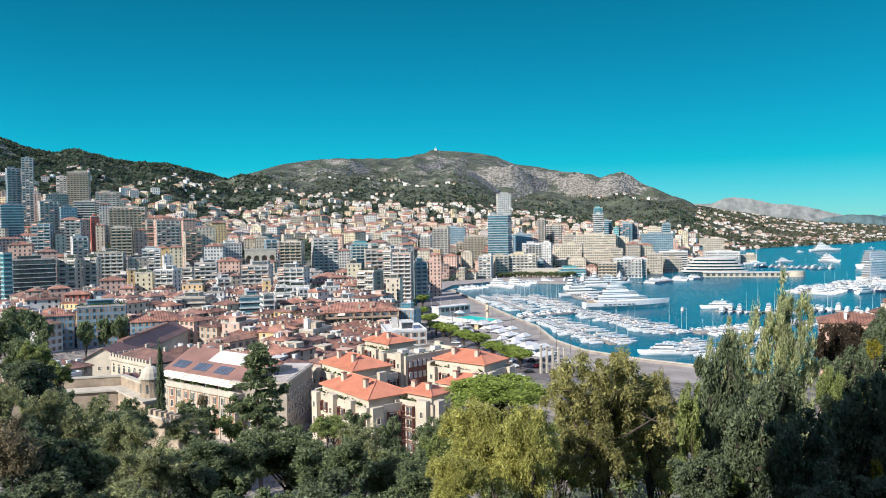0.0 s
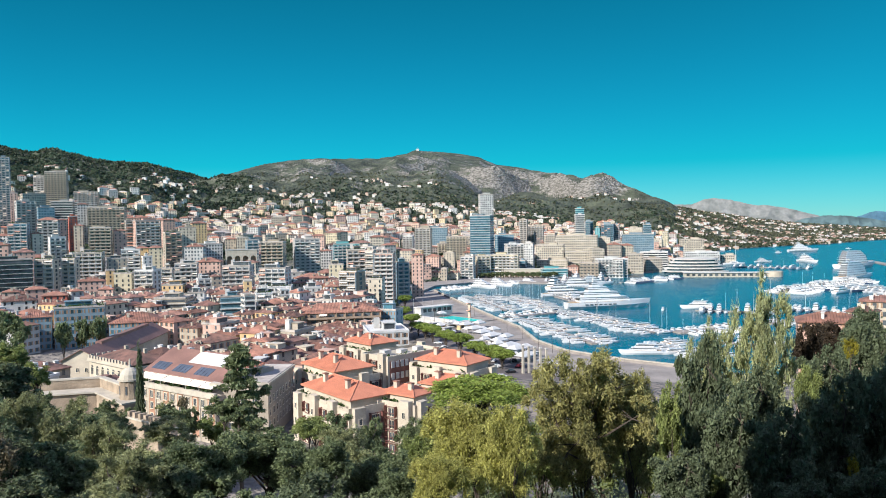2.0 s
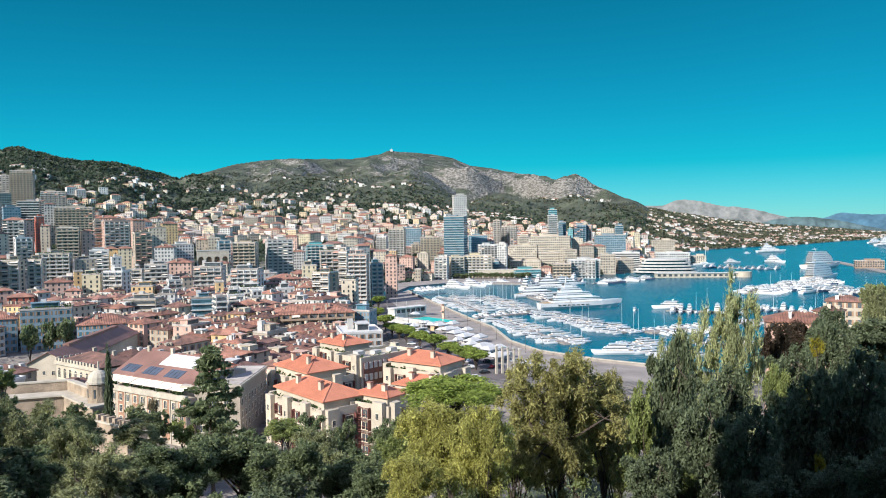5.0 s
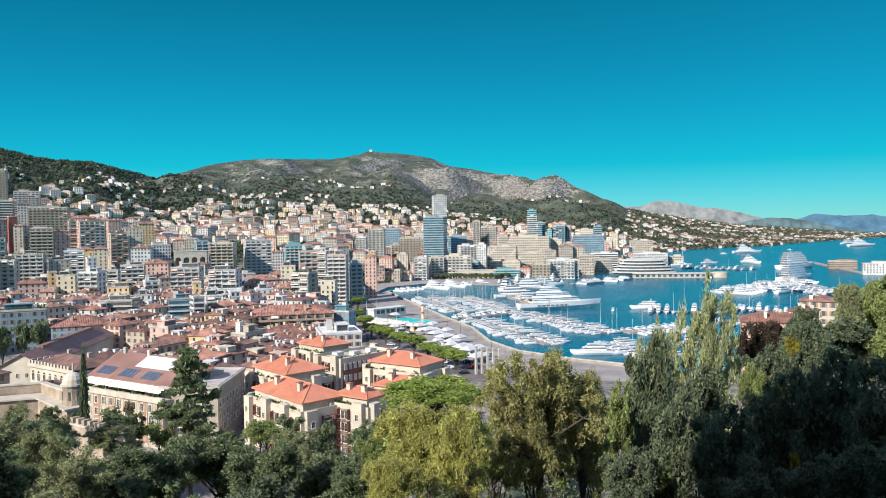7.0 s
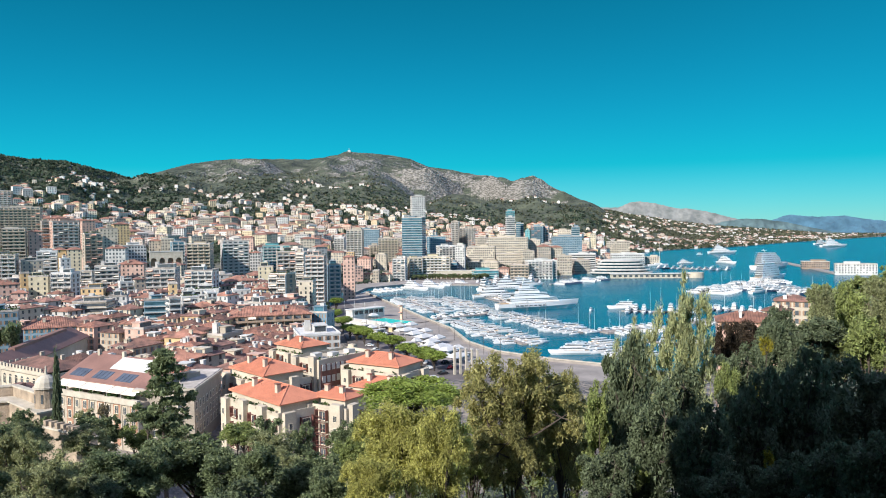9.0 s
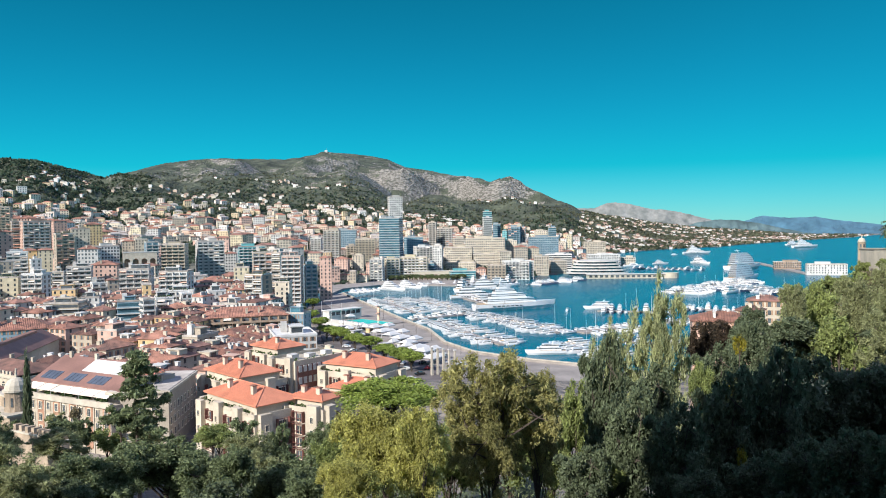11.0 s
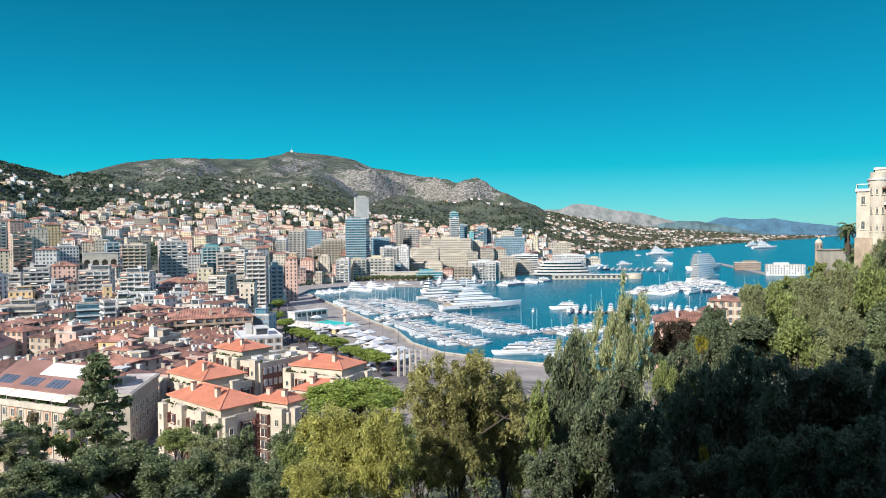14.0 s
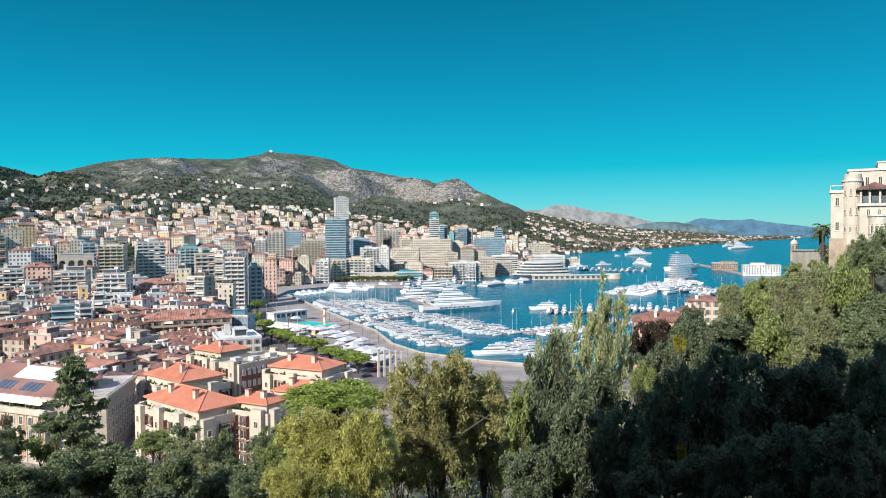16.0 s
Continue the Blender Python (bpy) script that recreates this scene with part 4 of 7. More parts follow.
        for q in c[: min(26, clumps)]:
            e = Vector(q)
            s = pts[1].lerp(pts[3], r.uniform(0.35, 1)) if shape != "tiers" else Vector((pts[2].x, pts[2].y, min(mid, e.z - 0.02)))
            m = s.lerp(e, 0.55) + Vector((0, 0, 0.08 * (e - s).length))
            trunk.tube(s, m, trunk_r * 0.34, trunk_r * 0.2, 5)
            trunk.tube(m, e, trunk_r * 0.2, trunk_r * 0.05, 4)
    part("trunk", trunk, BARK, root)
    part("crown", crown, None, root)
    return root


OAK_L = leaf_mat("holm_oak_leaves", (0.105, 0.140, 0.072), (0.230, 0.280, 0.135), 2.0)
OLIVE_L = leaf_mat("olive_leaves", (0.170, 0.188, 0.095), (0.370, 0.395, 0.190), 1.5)
GOLD_L = leaf_mat("golden_leaves", (0.270, 0.275, 0.078), (0.570, 0.555, 0.175), 1.5)
DARK_L = leaf_mat("dark_leaves", (0.080, 0.108, 0.064), (0.170, 0.208, 0.112), 2.0)
LIME_L = leaf_mat("bright_green_leaves", (0.140, 0.180, 0.058), (0.320, 0.370, 0.130), 2.0)
PINE_L = leaf_mat("stone_pine_needles", (0.165, 0.235, 0.050), (0.370, 0.450, 0.105), 2.0)
POPLAR_L = leaf_mat("silvery_leaves", (0.240, 0.265, 0.125), (0.520, 0.550, 0.290), 1.5)
RUST_L = leaf_mat("rust_brown_leaves", (0.040, 0.034, 0.022), (0.085, 0.060, 0.038), 1.2)
BRONZE_L = leaf_mat("olive_bronze_leaves", (0.185, 0.185, 0.068), (0.410, 0.385, 0.150), 1.2)
DRY_L = leaf_mat("dry_brush", (0.140, 0.120, 0.075), (0.330, 0.280, 0.170), 1.5)
YELLOW_L = leaf_mat("broom_dapple_leaves", (0.16, 0.16, 0.02), (0.42, 0.36, 0.04), 1.0)

# kinds of tree: name, label, clumps, leaves a clump, leaf size, leaf surface, form
KIND = {
    "oak": ("oak_tree", "dense dark green holm oak on the rock slope", 140, 105, 0.066, OAK_L, {"clump_r": 0.19}),
    "olive": ("olive_tree", "grey-green olive tree on the rock slope", 140, 95, 0.064, OLIVE_L, {"clump_r": 0.18, "slim": 0.3, "boughs": 13}),
    "gold": ("golden_tree", "golden green tree with drooping thin leaves", 190, 125, 0.052, GOLD_L, {"droop": 0.5, "clump_r": 0.17, "trunk_r": 0.022, "slim": 0.3, "boughs": 14}),
    "bronze": ("bronze_tree", "olive-bronze tree with airy crown and dark limbs", 260, 110, 0.044, BRONZE_L, {"droop": 0.5, "clump_r": 0.125, "trunk_r": 0.026, "slim": 0.3, "boughs": 20, "gather": 1.0}),
    "dark": ("shade_tree", "deep green shaded broadleaf tree", 120, 88, 0.070, DARK_L, {"clump_r": 0.20, "boughs": 13}),
    "lime": ("lime_green_tree", "bright yellow-green leafy tree on the slope", 100, 90, 0.070, LIME_L, {"clump_r": 0.24}),
    "poplar": ("silver_tree", "tall silvery green tree with feathery shoots", 260, 90, 0.050, POPLAR_L, {"clump_r": 0.15, "droop": -0.9, "shape": "shoots", "boughs": 16, "slim": 0.32}),
    "rust": ("copper_shrub", "copper brown leafed shrub tree", 70, 120, 0.065, RUST_L, {"clump_r": 0.25}),
    "dry": ("dry_shrub", "dry brown and olive scrub bush", 60, 90, 0.075, DRY_L, {"clump_r": 0.27}),
    "yellow": ("broom_shrub", "yellow bush for broom and for sunlit leaf patches", 40, 60, 0.09, YELLOW_L, {}),
    "shrub": ("shrub", "low green scrub bush on the rock", 70, 90, 0.075, LIME_L, {"clump_r": 0.25}),
    "pine": ("stone_pine", "umbrella-shaped bright green stone pine", 110, 150, 0.055, PINE_L, {"shape": "umbrella", "flat": 0.4, "clump_r": 0.26}),
    "cedar": ("cedar_tree", "dark green tiered cedar tree", 170, 90, 0.055, OAK_L, {"shape": "tiers", "flat": 0.75, "clump_r": 0.15, "slim": 0.35}),
    "cypress": ("cypress_tree", "slim dark green cypress", 60, 60, 0.16, DARK_L, {"shape": "spire", "clump_r": 0.5}),
    "town": ("town_tree", "dark green tree between the houses", 45, 55, 0.13, OAK_L, {"clump_r": 0.3}),
}
MADE = {}


def plant(kind, x, y, crown_low, crown_high, radius, turn):
    """A tree whose crown reaches between two heights, standing on the land."""
    tall = max(1.0, crown_high - crown_low)
    far = math.hypot(x, y)
    detail, many, big = ("shade", 1.3, 0.66) if kind == "dark" and far < 46 else ("near", 1.5, 0.62) if far < 46 else ("mid", 1.0, 0.72) if far < 130 else ("far", 0.45, 1.1)
    variant = (kind, detail, int(turn) % (2 if detail == "near" else 1))
    if variant not in MADE:
        name, label, clumps, per, leaf, material, more = KIND[kind]
        root = tree(name, label, 5 + 7 * len(MADE), 0.25, 0.5, 1.0, clumps, int(per * many), leaf * 0.5 * big, material, **{"trunk_r": 0.035, **more})
        MADE[variant] = root
        fresh = root
    else:
        fresh = copy_thing(MADE[variant], Matrix())
    # crown spans 0.25 to 1.25 in the unit tree
    sz = tall
    fresh.matrix_basis = pose(x, y, crown_low - 0.25 * sz, 0, 0, turn) @ Matrix.Diagonal((radius * 2, radius * 2, sz, 1))
    return fresh


def undergrowth():
    """Low scrub that covers the rock between the trees."""
    r = np.random.default_rng(41)
    c = []
    while len(c) < 14000:
        a, d = r.uniform(-45, 55), 26 + 130 * r.random() ** 1.3
        p = polar(a, d)
        z = height(p.x, p.y)
        if z < 9:
            continue
        c.append((p.x, p.y, z + r.uniform(0, 1.3) * (0.6 + noise.noise(Vector((p.x / 4, p.y / 4, 0))))))
    k = 6
    cc = np.repeat(np.array(c), k, 0) + r.normal(size=(len(c) * k, 3)) * np.array([0.35, 0.35, 0.22])
    al = unit(r.normal(size=cc.shape) + np.array([0, 0, 0.5])) * r.uniform(0.05, 0.13, (len(cc), 1))
    ac = unit(np.cross(al, r.normal(size=cc.shape))) * 0.045
    tagged(new("undergrowth", leaf_mesh("undergrowth", cc, al, ac, OAK_L)), "tangled green scrub between the trees on the rock", "undergrowth", kind="stuff")


undergrowth()
plant("oak", -38.4, 64.4, 50.8, 56.0, 2.55, 328)
plant("oak", -31.9, 55.5, 50.2, 54.7, 2.22, 161)
# yellow-green leaves of these two stand in for the oaks' sunlit rim
plant("lime", -29.5, 53.4, 52.2, 54.3, 1.44, 215)
plant("lime", -27.9, 53.1, 50.6, 53.0, 1.23, 270)
plant("dark", -27.7, 48.7, 50.5, 53.5, 2.28, 110)
plant("olive", -23.6, 39.5, 50.5, 53.9, 1.44, 335)
plant("olive", -22.7, 42.3, 49.7, 53.0, 1.29, 351)
plant("dark", -17.5, 31.5, 50.9, 53.8, 1.91, 137)
plant("dry", -17.4, 29.2, 52.1, 54.9, 1.16, 173)
plant("oak", -21.1, 45.3, 47.3, 51.3, 2.22, 200)
plant("oak", -16.2, 32.2, 49.8, 53.1, 2.00, 254)
plant("olive", -12.6, 31.6, 50.0, 53.2, 1.93, 38)
plant("olive", -23.6, 55.2, 45.4, 48.7, 1.96, 143)
plant("oak", -11.5, 38.3, 48.0, 51.9, 2.55, 321)
plant("oak", -9.2, 42.0, 47.2, 51.2, 2.86, 342)
plant("oak", -6.2, 37.5, 48.2, 51.6, 2.15, 97)
plant("olive", -5.5, 47.7, 45.1, 49.2, 2.27, 22)
plant("oak", -2.8, 39.9, 46.6, 50.2, 2.16, 202)
plant("olive", -22.0, 62.2, 43.7, 46.3, 2.72, 317)
plant("dark", -11.8, 20.9, 52.8, 55.0, 1.69, 65)
plant("olive", -9.6, 22.0, 52.3, 54.5, 1.72, 137)
plant("oak", -7.9, 23.7, 51.5, 53.9, 1.92, 341)
plant("oak", -6.1, 25.3, 50.7, 53.3, 1.91, 30)
plant("dark", -3.9, 24.7, 51.0, 53.6, 1.89, 85)
plant("oak", -1.9, 23.9, 51.3, 53.7, 1.67, 352)
plant("oak", -0.7, 30.0, 49.2, 52.8, 1.86, 325)
plant("lime", 1.7, 70.0, 40.4, 44.5, 3.25, 291)
plant("oak", -1.1, 72.0, 38.7, 43.8, 2.51, 241)
plant("lime", -18.2, 118.6, 28.0, 31.7, 4.08, 206)
plant("town", -15.8, 129.0, 23.5, 30.0, 3.17, 199)
plant("town", -9.5, 124.6, 23.7, 30.0, 2.40, 111)
plant("pine", 5.7, 79.8, 41.2, 46.2, 5.66, 16)
plant("gold", 1.8, 26.9, 51.6, 56.1, 2.18, 0)
plant("gold", 2.8, 24.3, 52.0, 56.0, 1.36, 1)
plant("gold", 0.5, 22.5, 52.8, 55.3, 1.21, 0)
plant("bronze", 5.8, 27.4, 51.1, 57.6, 2.72, 0)
plant("bronze", 8.4, 29.8, 50.9, 56.3, 1.44, 1)
plant("lime", 11.7, 35.1, 49.4, 54.5, 1.14, 190)
plant("lime", 9.6, 39.9, 47.2, 51.5, 2.64, 320)
plant("lime", 0.1, 50.0, 45.6, 48.9, 1.91, 15)
plant("dark", 11.6, 30.9, 50.0, 57.4, 1.38, 2)
plant("rust", 25.9, 49.6, 51.4, 55.2, 1.26, 33)
plant("dark", 26.8, 44.6, 50.2, 55.6, 1.97, 1)
plant("dark", 21.1, 38.6, 50.3, 55.4, 1.67, 2)
plant("dark", 10.0, 24.0, 51.9, 56.4, 1.38, 1)
plant("dark", 10.5, 21.6, 52.7, 56.5, 1.31, 0)
plant("dark", 7.8, 22.7, 52.2, 54.9, 1.23, 0)
plant("dark", 14.2, 25.3, 51.4, 56.6, 1.47, 1)
plant("dark", 16.1, 25.3, 51.5, 57.5, 1.57, 0)
plant("yellow", 19.2, 32.8, 55.7, 56.6, 0.39, 294)
# bright leaves of these four stand in for sunlit patches in the shade
plant("yellow", 17.8, 31.3, 53.9, 54.5, 0.28, 84)
plant("yellow", 13.2, 22.4, 53.7, 54.1, 0.20, 290)
plant("lime", 19.6, 37.2, 51.0, 54.7, 0.72, 290)
plant("lime", 9.1, 23.3, 53.0, 54.1, 0.39, 70)
plant("poplar", 20.7, 44.4, 47.6, 58.3, 2.22, 0)
plant("poplar", 18.6, 47.5, 48.3, 55.4, 1.68, 1)
plant("lime", 6.8, 43.5, 45.4, 50.7, 2.10, 291)
plant("oak", -1.8, 40.0, 46.8, 49.9, 1.82, 2)
plant("lime", 12.3, 41.2, 46.3, 51.2, 1.76, 75)
plant("oak", 3.3, 37.9, 47.4, 50.6, 2.35, 200)
plant("lime", -0.6, 46.0, 46.3, 49.3, 1.58, 295)
plant("oak", 13.8, 37.5, 48.5, 54.5, 1.74, 3)
plant("dark", 15.5, 34.7, 49.3, 55.2, 1.85, 2)
plant("olive", -62.5, 175.2, 15.1, 22.4, 3.51, 112)
plant("oak", -57.4, 174.8, 13.3, 20.8, 4.03, 68)
plant("lime", -51.2, 174.7, 11.8, 18.2, 3.86, 112)
plant("olive", -43.1, 172.7, 12.7, 19.8, 4.87, 139)
plant("oak", -55.8, 141.4, 24.6, 29.6, 2.04, 112)
plant("lime", -24.1, 148.0, 19.2, 24.6, 2.81, 266)
plant("dry", -59.4, 178.4, 17.7, 22.9, 1.69, 313)
plant("olive", -20.6, 41.2, 47.4, 52.3, 2.16, 0)
plant("olive", -18.0, 40.2, 47.6, 52.2, 1.92, 1)
plant("olive", -15.0, 38.2, 48.1, 51.3, 1.76, 0)
plant("oak", -13.3, 39.8, 47.3, 50.8, 1.67, 1)
plant("oak", -11.1, 38.4, 48.2, 51.5, 1.60, 0)
plant("oak", -7.2, 40.4, 47.3, 50.8, 1.90, 1)
plant("olive", -5.0, 41.7, 46.7, 50.0, 1.85, 1)
plant("dark", -11.5, 32.0, 49.7, 51.8, 1.50, 1)
plant("olive", -23.3, 42.0, 47.8, 52.7, 2.00, 1)
plant("olive", 41.8, 62.3, 49.4, 56.6, 1.89, 0)
plant("lime", 47.4, 66.9, 48.4, 56.6, 2.77, 250)
plant("olive", 47.6, 61.8, 49.3, 57.3, 2.51, 1)
plant("olive", 48.1, 57.6, 50.1, 58.6, 2.45, 0)
plant("lime", 48.1, 53.6, 51.7, 59.8, 2.24, 145)
plant("olive", 33.5, 49.8, 50.3, 55.2, 2.23, 1)
plant("shrub", 34.7, 46.5, 50.6, 55.8, 2.17, 20)
plant("olive", 35.7, 43.2, 51.3, 56.4, 2.15, 0)
plant("oak", 36.3, 40.0, 52.0, 57.0, 1.94, 0)
plant("dark", 12.6, 16.8, 54.4, 56.8, 1.10, 0)
plant("dark", 12.3, 18.2, 53.9, 56.1, 1.06, 1)
plant("dark", 11.9, 19.7, 53.3, 55.2, 1.05, 0)
plant("dark", 13.0, 15.2, 55.1, 57.4, 1.10, 1)
plant("dark", 10.1, 19.5, 53.4, 55.0, 1.03, 0)
plant("cedar", -36.9, 145.4, 22.2, 39.9, 8.56, 40)
plant("cypress", -54.3, 139.8, 26.0, 37.6, 0.92, 17)
plant("oak", -55.5, 106.4, 33.4, 39.9, 2.91, 356)
plant("olive", -54.5, 115.8, 30.8, 36.4, 2.91, 304)
plant("oak", -54.8, 126.7, 28.8, 33.7, 2.33, 57)
plant("town", -59.4, 146.4, 24.1, 29.2, 2.93, 250)
plant("town", -51.7, 146.1, 23.5, 27.4, 3.19, 287)
plant("town", -40.0, 144.6, 24.8, 29.3, 3.23, 131)
plant("town", -163.3, 286.8, 18.6, 35.1, 6.13, 311)
plant("town", -147.2, 300.9, 14.9, 28.1, 4.16, 71)
plant("town", -140.5, 304.1, 14.2, 29.0, 3.82, 21)
plant("town", -135.2, 306.5, 14.5, 29.6, 3.88, 185)
plant("town", -155.9, 285.2, 18.7, 29.7, 4.23, 40)
plant("dark", 21.2, 29.1, 50.8, 56.4, 2.23, 177)
plant("dark", 23.3, 27.4, 51.1, 56.8, 2.40, 38)
plant("dark", 23.4, 24.7, 52.2, 57.4, 1.55, 43)
plant("dark", 14.1, 16.9, 52.9, 56.4, 1.76, 105)
plant("dark", 15.0, 16.1, 53.1, 56.7, 1.52, 159)
plant("dark", 21.1, 21.3, 52.5, 57.2, 1.83, 198)
plant("rust", 29.9, 54.3, 51.1, 54.5, 1.76, 119)
plant("dark", 30.9, 51.4, 51.5, 55.7, 1.87, 249)
plant("dark", 32.2, 48.2, 51.6, 55.3, 2.33, 204)
plant("shrub", 84.2, 124.1, 44.8, 51.3, 4.19, 48)
plant("olive", 63.6, 89.8, 47.1, 53.4, 3.24, 39)
plant("dry", 62.9, 84.1, 47.9, 52.4, 3.02, 58)
plant("olive", 71.1, 90.3, 47.6, 53.9, 3.59, 317)
plant("oak", 54.2, 65.5, 50.3, 54.9, 3.11, 187)
plant("olive", 49.6, 56.3, 51.3, 55.8, 3.10, 262)
plant("oak", 47.8, 51.2, 52.1, 57.0, 2.80, 222)
plant("lime", 91.3, 119.0, 48.3, 53.7, 3.98, 212)
plant("shrub", 100.0, 137.5, 46.3, 51.4, 3.30, 227)
plant("dry", 94.2, 116.7, 49.5, 54.6, 3.70, 34)
plant("shrub", 97.1, 114.4, 49.6, 55.5, 3.61, 321)
plant("olive", 79.8, 89.6, 51.4, 57.4, 3.38, 100)
plant("dry", 74.3, 81.1, 50.1, 56.0, 2.86, 326)
plant("oak", 106.7, 125.8, 53.4, 58.7, 3.37, 154)
plant("oak", 71.4, 77.0, 54.9, 61.8, 3.01, 245)
plant("olive", 77.0, 85.5, 54.1, 60.3, 2.28, 216)
plant("oak", 62.8, 64.4, 54.8, 63.0, 3.00, 60)
plant("lime", 110.1, 132.2, 51.2, 55.9, 2.71, 285)
plant("dry", 100.8, 130.6, 48.1, 51.6, 3.12, 85)
plant("shrub", 74.8, 93.8, 47.8, 52.4, 2.98, 190)
plant("lime", 49.1, 63.2, 49.7, 53.0, 2.32, 83)
plant("dark", 39.6, 47.7, 51.7, 54.7, 2.27, 90)
plant("dark", 39.3, 42.6, 52.2, 55.2, 2.01, 76)
plant("oak", 47.5, 64.4, 49.0, 53.0, 2.58, 167)
plant("shrub", 109.7, 140.2, 49.5, 54.2, 2.23, 253)
plant("pine", -15.8, 551.8, 4.0, 12.2, 5.11, 2)
plant("pine", -15.2, 473.8, 4.0, 11.9, 4.81, 159)
plant("pine", -4.4, 405.0, 4.0, 10.7, 4.93, 307)
plant("pine", 2.9, 384.0, 4.0, 11.5, 4.89, 125)
plant("pine", 9.4, 365.9, 4.0, 11.3, 5.15, 117)
plant("pine", 16.0, 350.6, 4.0, 12.0, 5.98, 320)
plant("pine", 21.8, 332.3, 4.0, 10.5, 4.86, 160)
plant("pine", 27.1, 316.8, 4.0, 11.6, 5.89, 290)
plant("pine", 31.5, 307.4, 4.0, 11.1, 5.84, 225)
plant("pine", -8.7, 434.9, 4.0, 11.7, 5.33, 72)
plant("pine", -0.7, 396.0, 4.0, 11.0, 5.52, 338)
plant("town", 65, 847, 3.0, 9.2, 3.8, 310)
plant("town", 71, 846, 3.0, 8.7, 4.3, 90)
plant("town", 77, 846, 3.0, 9.0, 4.5, 101)
plant("town", 83, 845, 3.0, 9.7, 3.7, 317)
plant("town", 89, 844, 3.0, 10.5, 3.3, 330)
plant("town", 94, 841, 3.0, 10.6, 3.5, 334)
plant("town", 100, 840, 3.0, 9.2, 3.4, 11)
plant("town", 106, 839, 3.0, 9.8, 3.9, 45)
plant("town", 111, 839, 3.0, 10.3, 4.3, 50)
plant("town", 117, 835, 3.0, 8.7, 4.0, 253)
plant("town", 122, 834, 3.0, 10.0, 4.6, 39)
plant("town", 128, 833, 3.0, 10.2, 4.6, 59)
plant("town", 134, 832, 3.0, 8.7, 3.9, 113)
plant("town", 139, 832, 3.0, 9.8, 4.4, 155)
plant("town", 145, 831, 3.0, 10.4, 4.2, 306)
plant("town", -42, 632, 5.9, 11.8, 3.9, 113)
plant("town", -36, 644, 4.6, 10.7, 3.5, 167)
plant("town", -31, 662, 3.4, 10.0, 3.9, 231)
plant("town", -26, 678, 3.0, 10.5, 3.8, 205)
plant("town", -19, 678, 3.0, 10.7, 3.6, 224)
plant("town", -120, 698, 12.8, 21.0, 3.5, 94)
plant("town", -89, 627, 8.0, 18.1, 4.4, 287)
plant("town", -165, 682, 12.1, 21.1, 4.2, 198)
plant("town", -166, 820, 23.2, 32.2, 3.8, 34)
plant("town", -75, 677, 10.9, 19.2, 5.4, 322)
plant("town", -60, 826, 20.9, 31.1, 4.7, 159)
plant("town", -39, 953, 24.8, 35.0, 5.0, 247)
plant("town", 34, 959, 12.5, 19.8, 5.4, 309)
plant("town", 163, 986, 8.9, 18.5, 3.8, 122)
plant("town", 231, 1089, 14.6, 21.4, 3.8, 24)
plant("town", -264, 813, 25.0, 32.2, 5.1, 348)
plant("town", -255, 686, 15.8, 24.8, 4.9, 275)
plant("town", -312, 747, 23.5, 31.1, 4.5, 80)
plant("town", -313, 675, 17.7, 27.2, 3.9, 162)
plant("town", -252, 904, 30.2, 37.0, 4.0, 329)
plant("town", 137, 1074, 17.0, 24.7, 5.3, 359)
plant("town", 339, 1114, 12.0, 19.2, 3.8, 212)


# ---- near buildings ----
def window_mesh(w, h, arched=False):
    """A framed window: frame and sill in slot 0, recessed pane in slot 1; faces -y."""
    s = Shape()
    f = 0.14
    s.box(-w / 2 - f, -w / 2, -0.10, 0.02, 0, h).box(w / 2, w / 2 + f, -0.10, 0.02, 0, h).box(-w / 2 - f, w / 2 + f, -0.10, 0.02, h, h + f).box(-w / 2 - f - 0.1, w / 2 + f + 0.1, -0.2, 0.02, -0.12, 0)
    s.box(-0.035, 0.035, -0.07, 0.0, 0, h)
    k = len(s.f)
    s.box(-w / 2, w / 2, -0.04, 0.0, 0, h)
    if arched:
        ring = [(w / 2 * math.cos(math.pi * q / 8), h + w / 2 * math.sin(math.pi * q / 8)) for q in range(9)]
        s.add([(x, -0.05, z) for x, z in ring], [tuple(range(8, -1, -1))])
    me = s.mesh("window")
    me.materials.append(FRAME)
    me.materials.append(GLASS)
    for p in me.polygons:
        p.material_index = 1 if p.index >= k else 0
    return me


FRAME = mat("window_frame_paint", (0.70, 0.62, 0.48), 0.7, size=1, fine=0.05)
BROWNFRAME = mat("rust_brown_steel", (0.16, 0.06, 0.05), 0.6, size=1, fine=0.05)
PALE_STONE = mat("pale_dressed_stone", (0.45, 0.41, 0.335), 0.85, vary=0.2, size=2.5, fine=0.2)


def ridge_caps(root, w, d, z, rise, over=0.5):
    """Rounded tiles along the ridge and hips."""
    W, D = w / 2 + over, d / 2 + over
    r = max(0.0, W - D) if W >= D else D - W
    a, b = (Vector((-r, 0, z + rise)), Vector((r, 0, z + rise))) if W >= D else (Vector((0, -r, z + rise)), Vector((0, r, z + rise)))
    ends = [(a, (-W, -D)), (b, (W, -D)), (b, (W, D)), (a, (-W, D))] if W >= D else [(a, (-W, -D)), (a, (W, -D)), (b, (W, D)), (b, (-W, D))]
    if r > 0.1:
        part("ridge_cap", Shape().tube(a, b, 0.16, 0.16, 6), TILE_NEW, root)
    for p, (x, y) in ends:
        part("ridge_cap", Shape().tube(p, (x, y, z), 0.16, 0.16, 6), TILE_NEW, root)


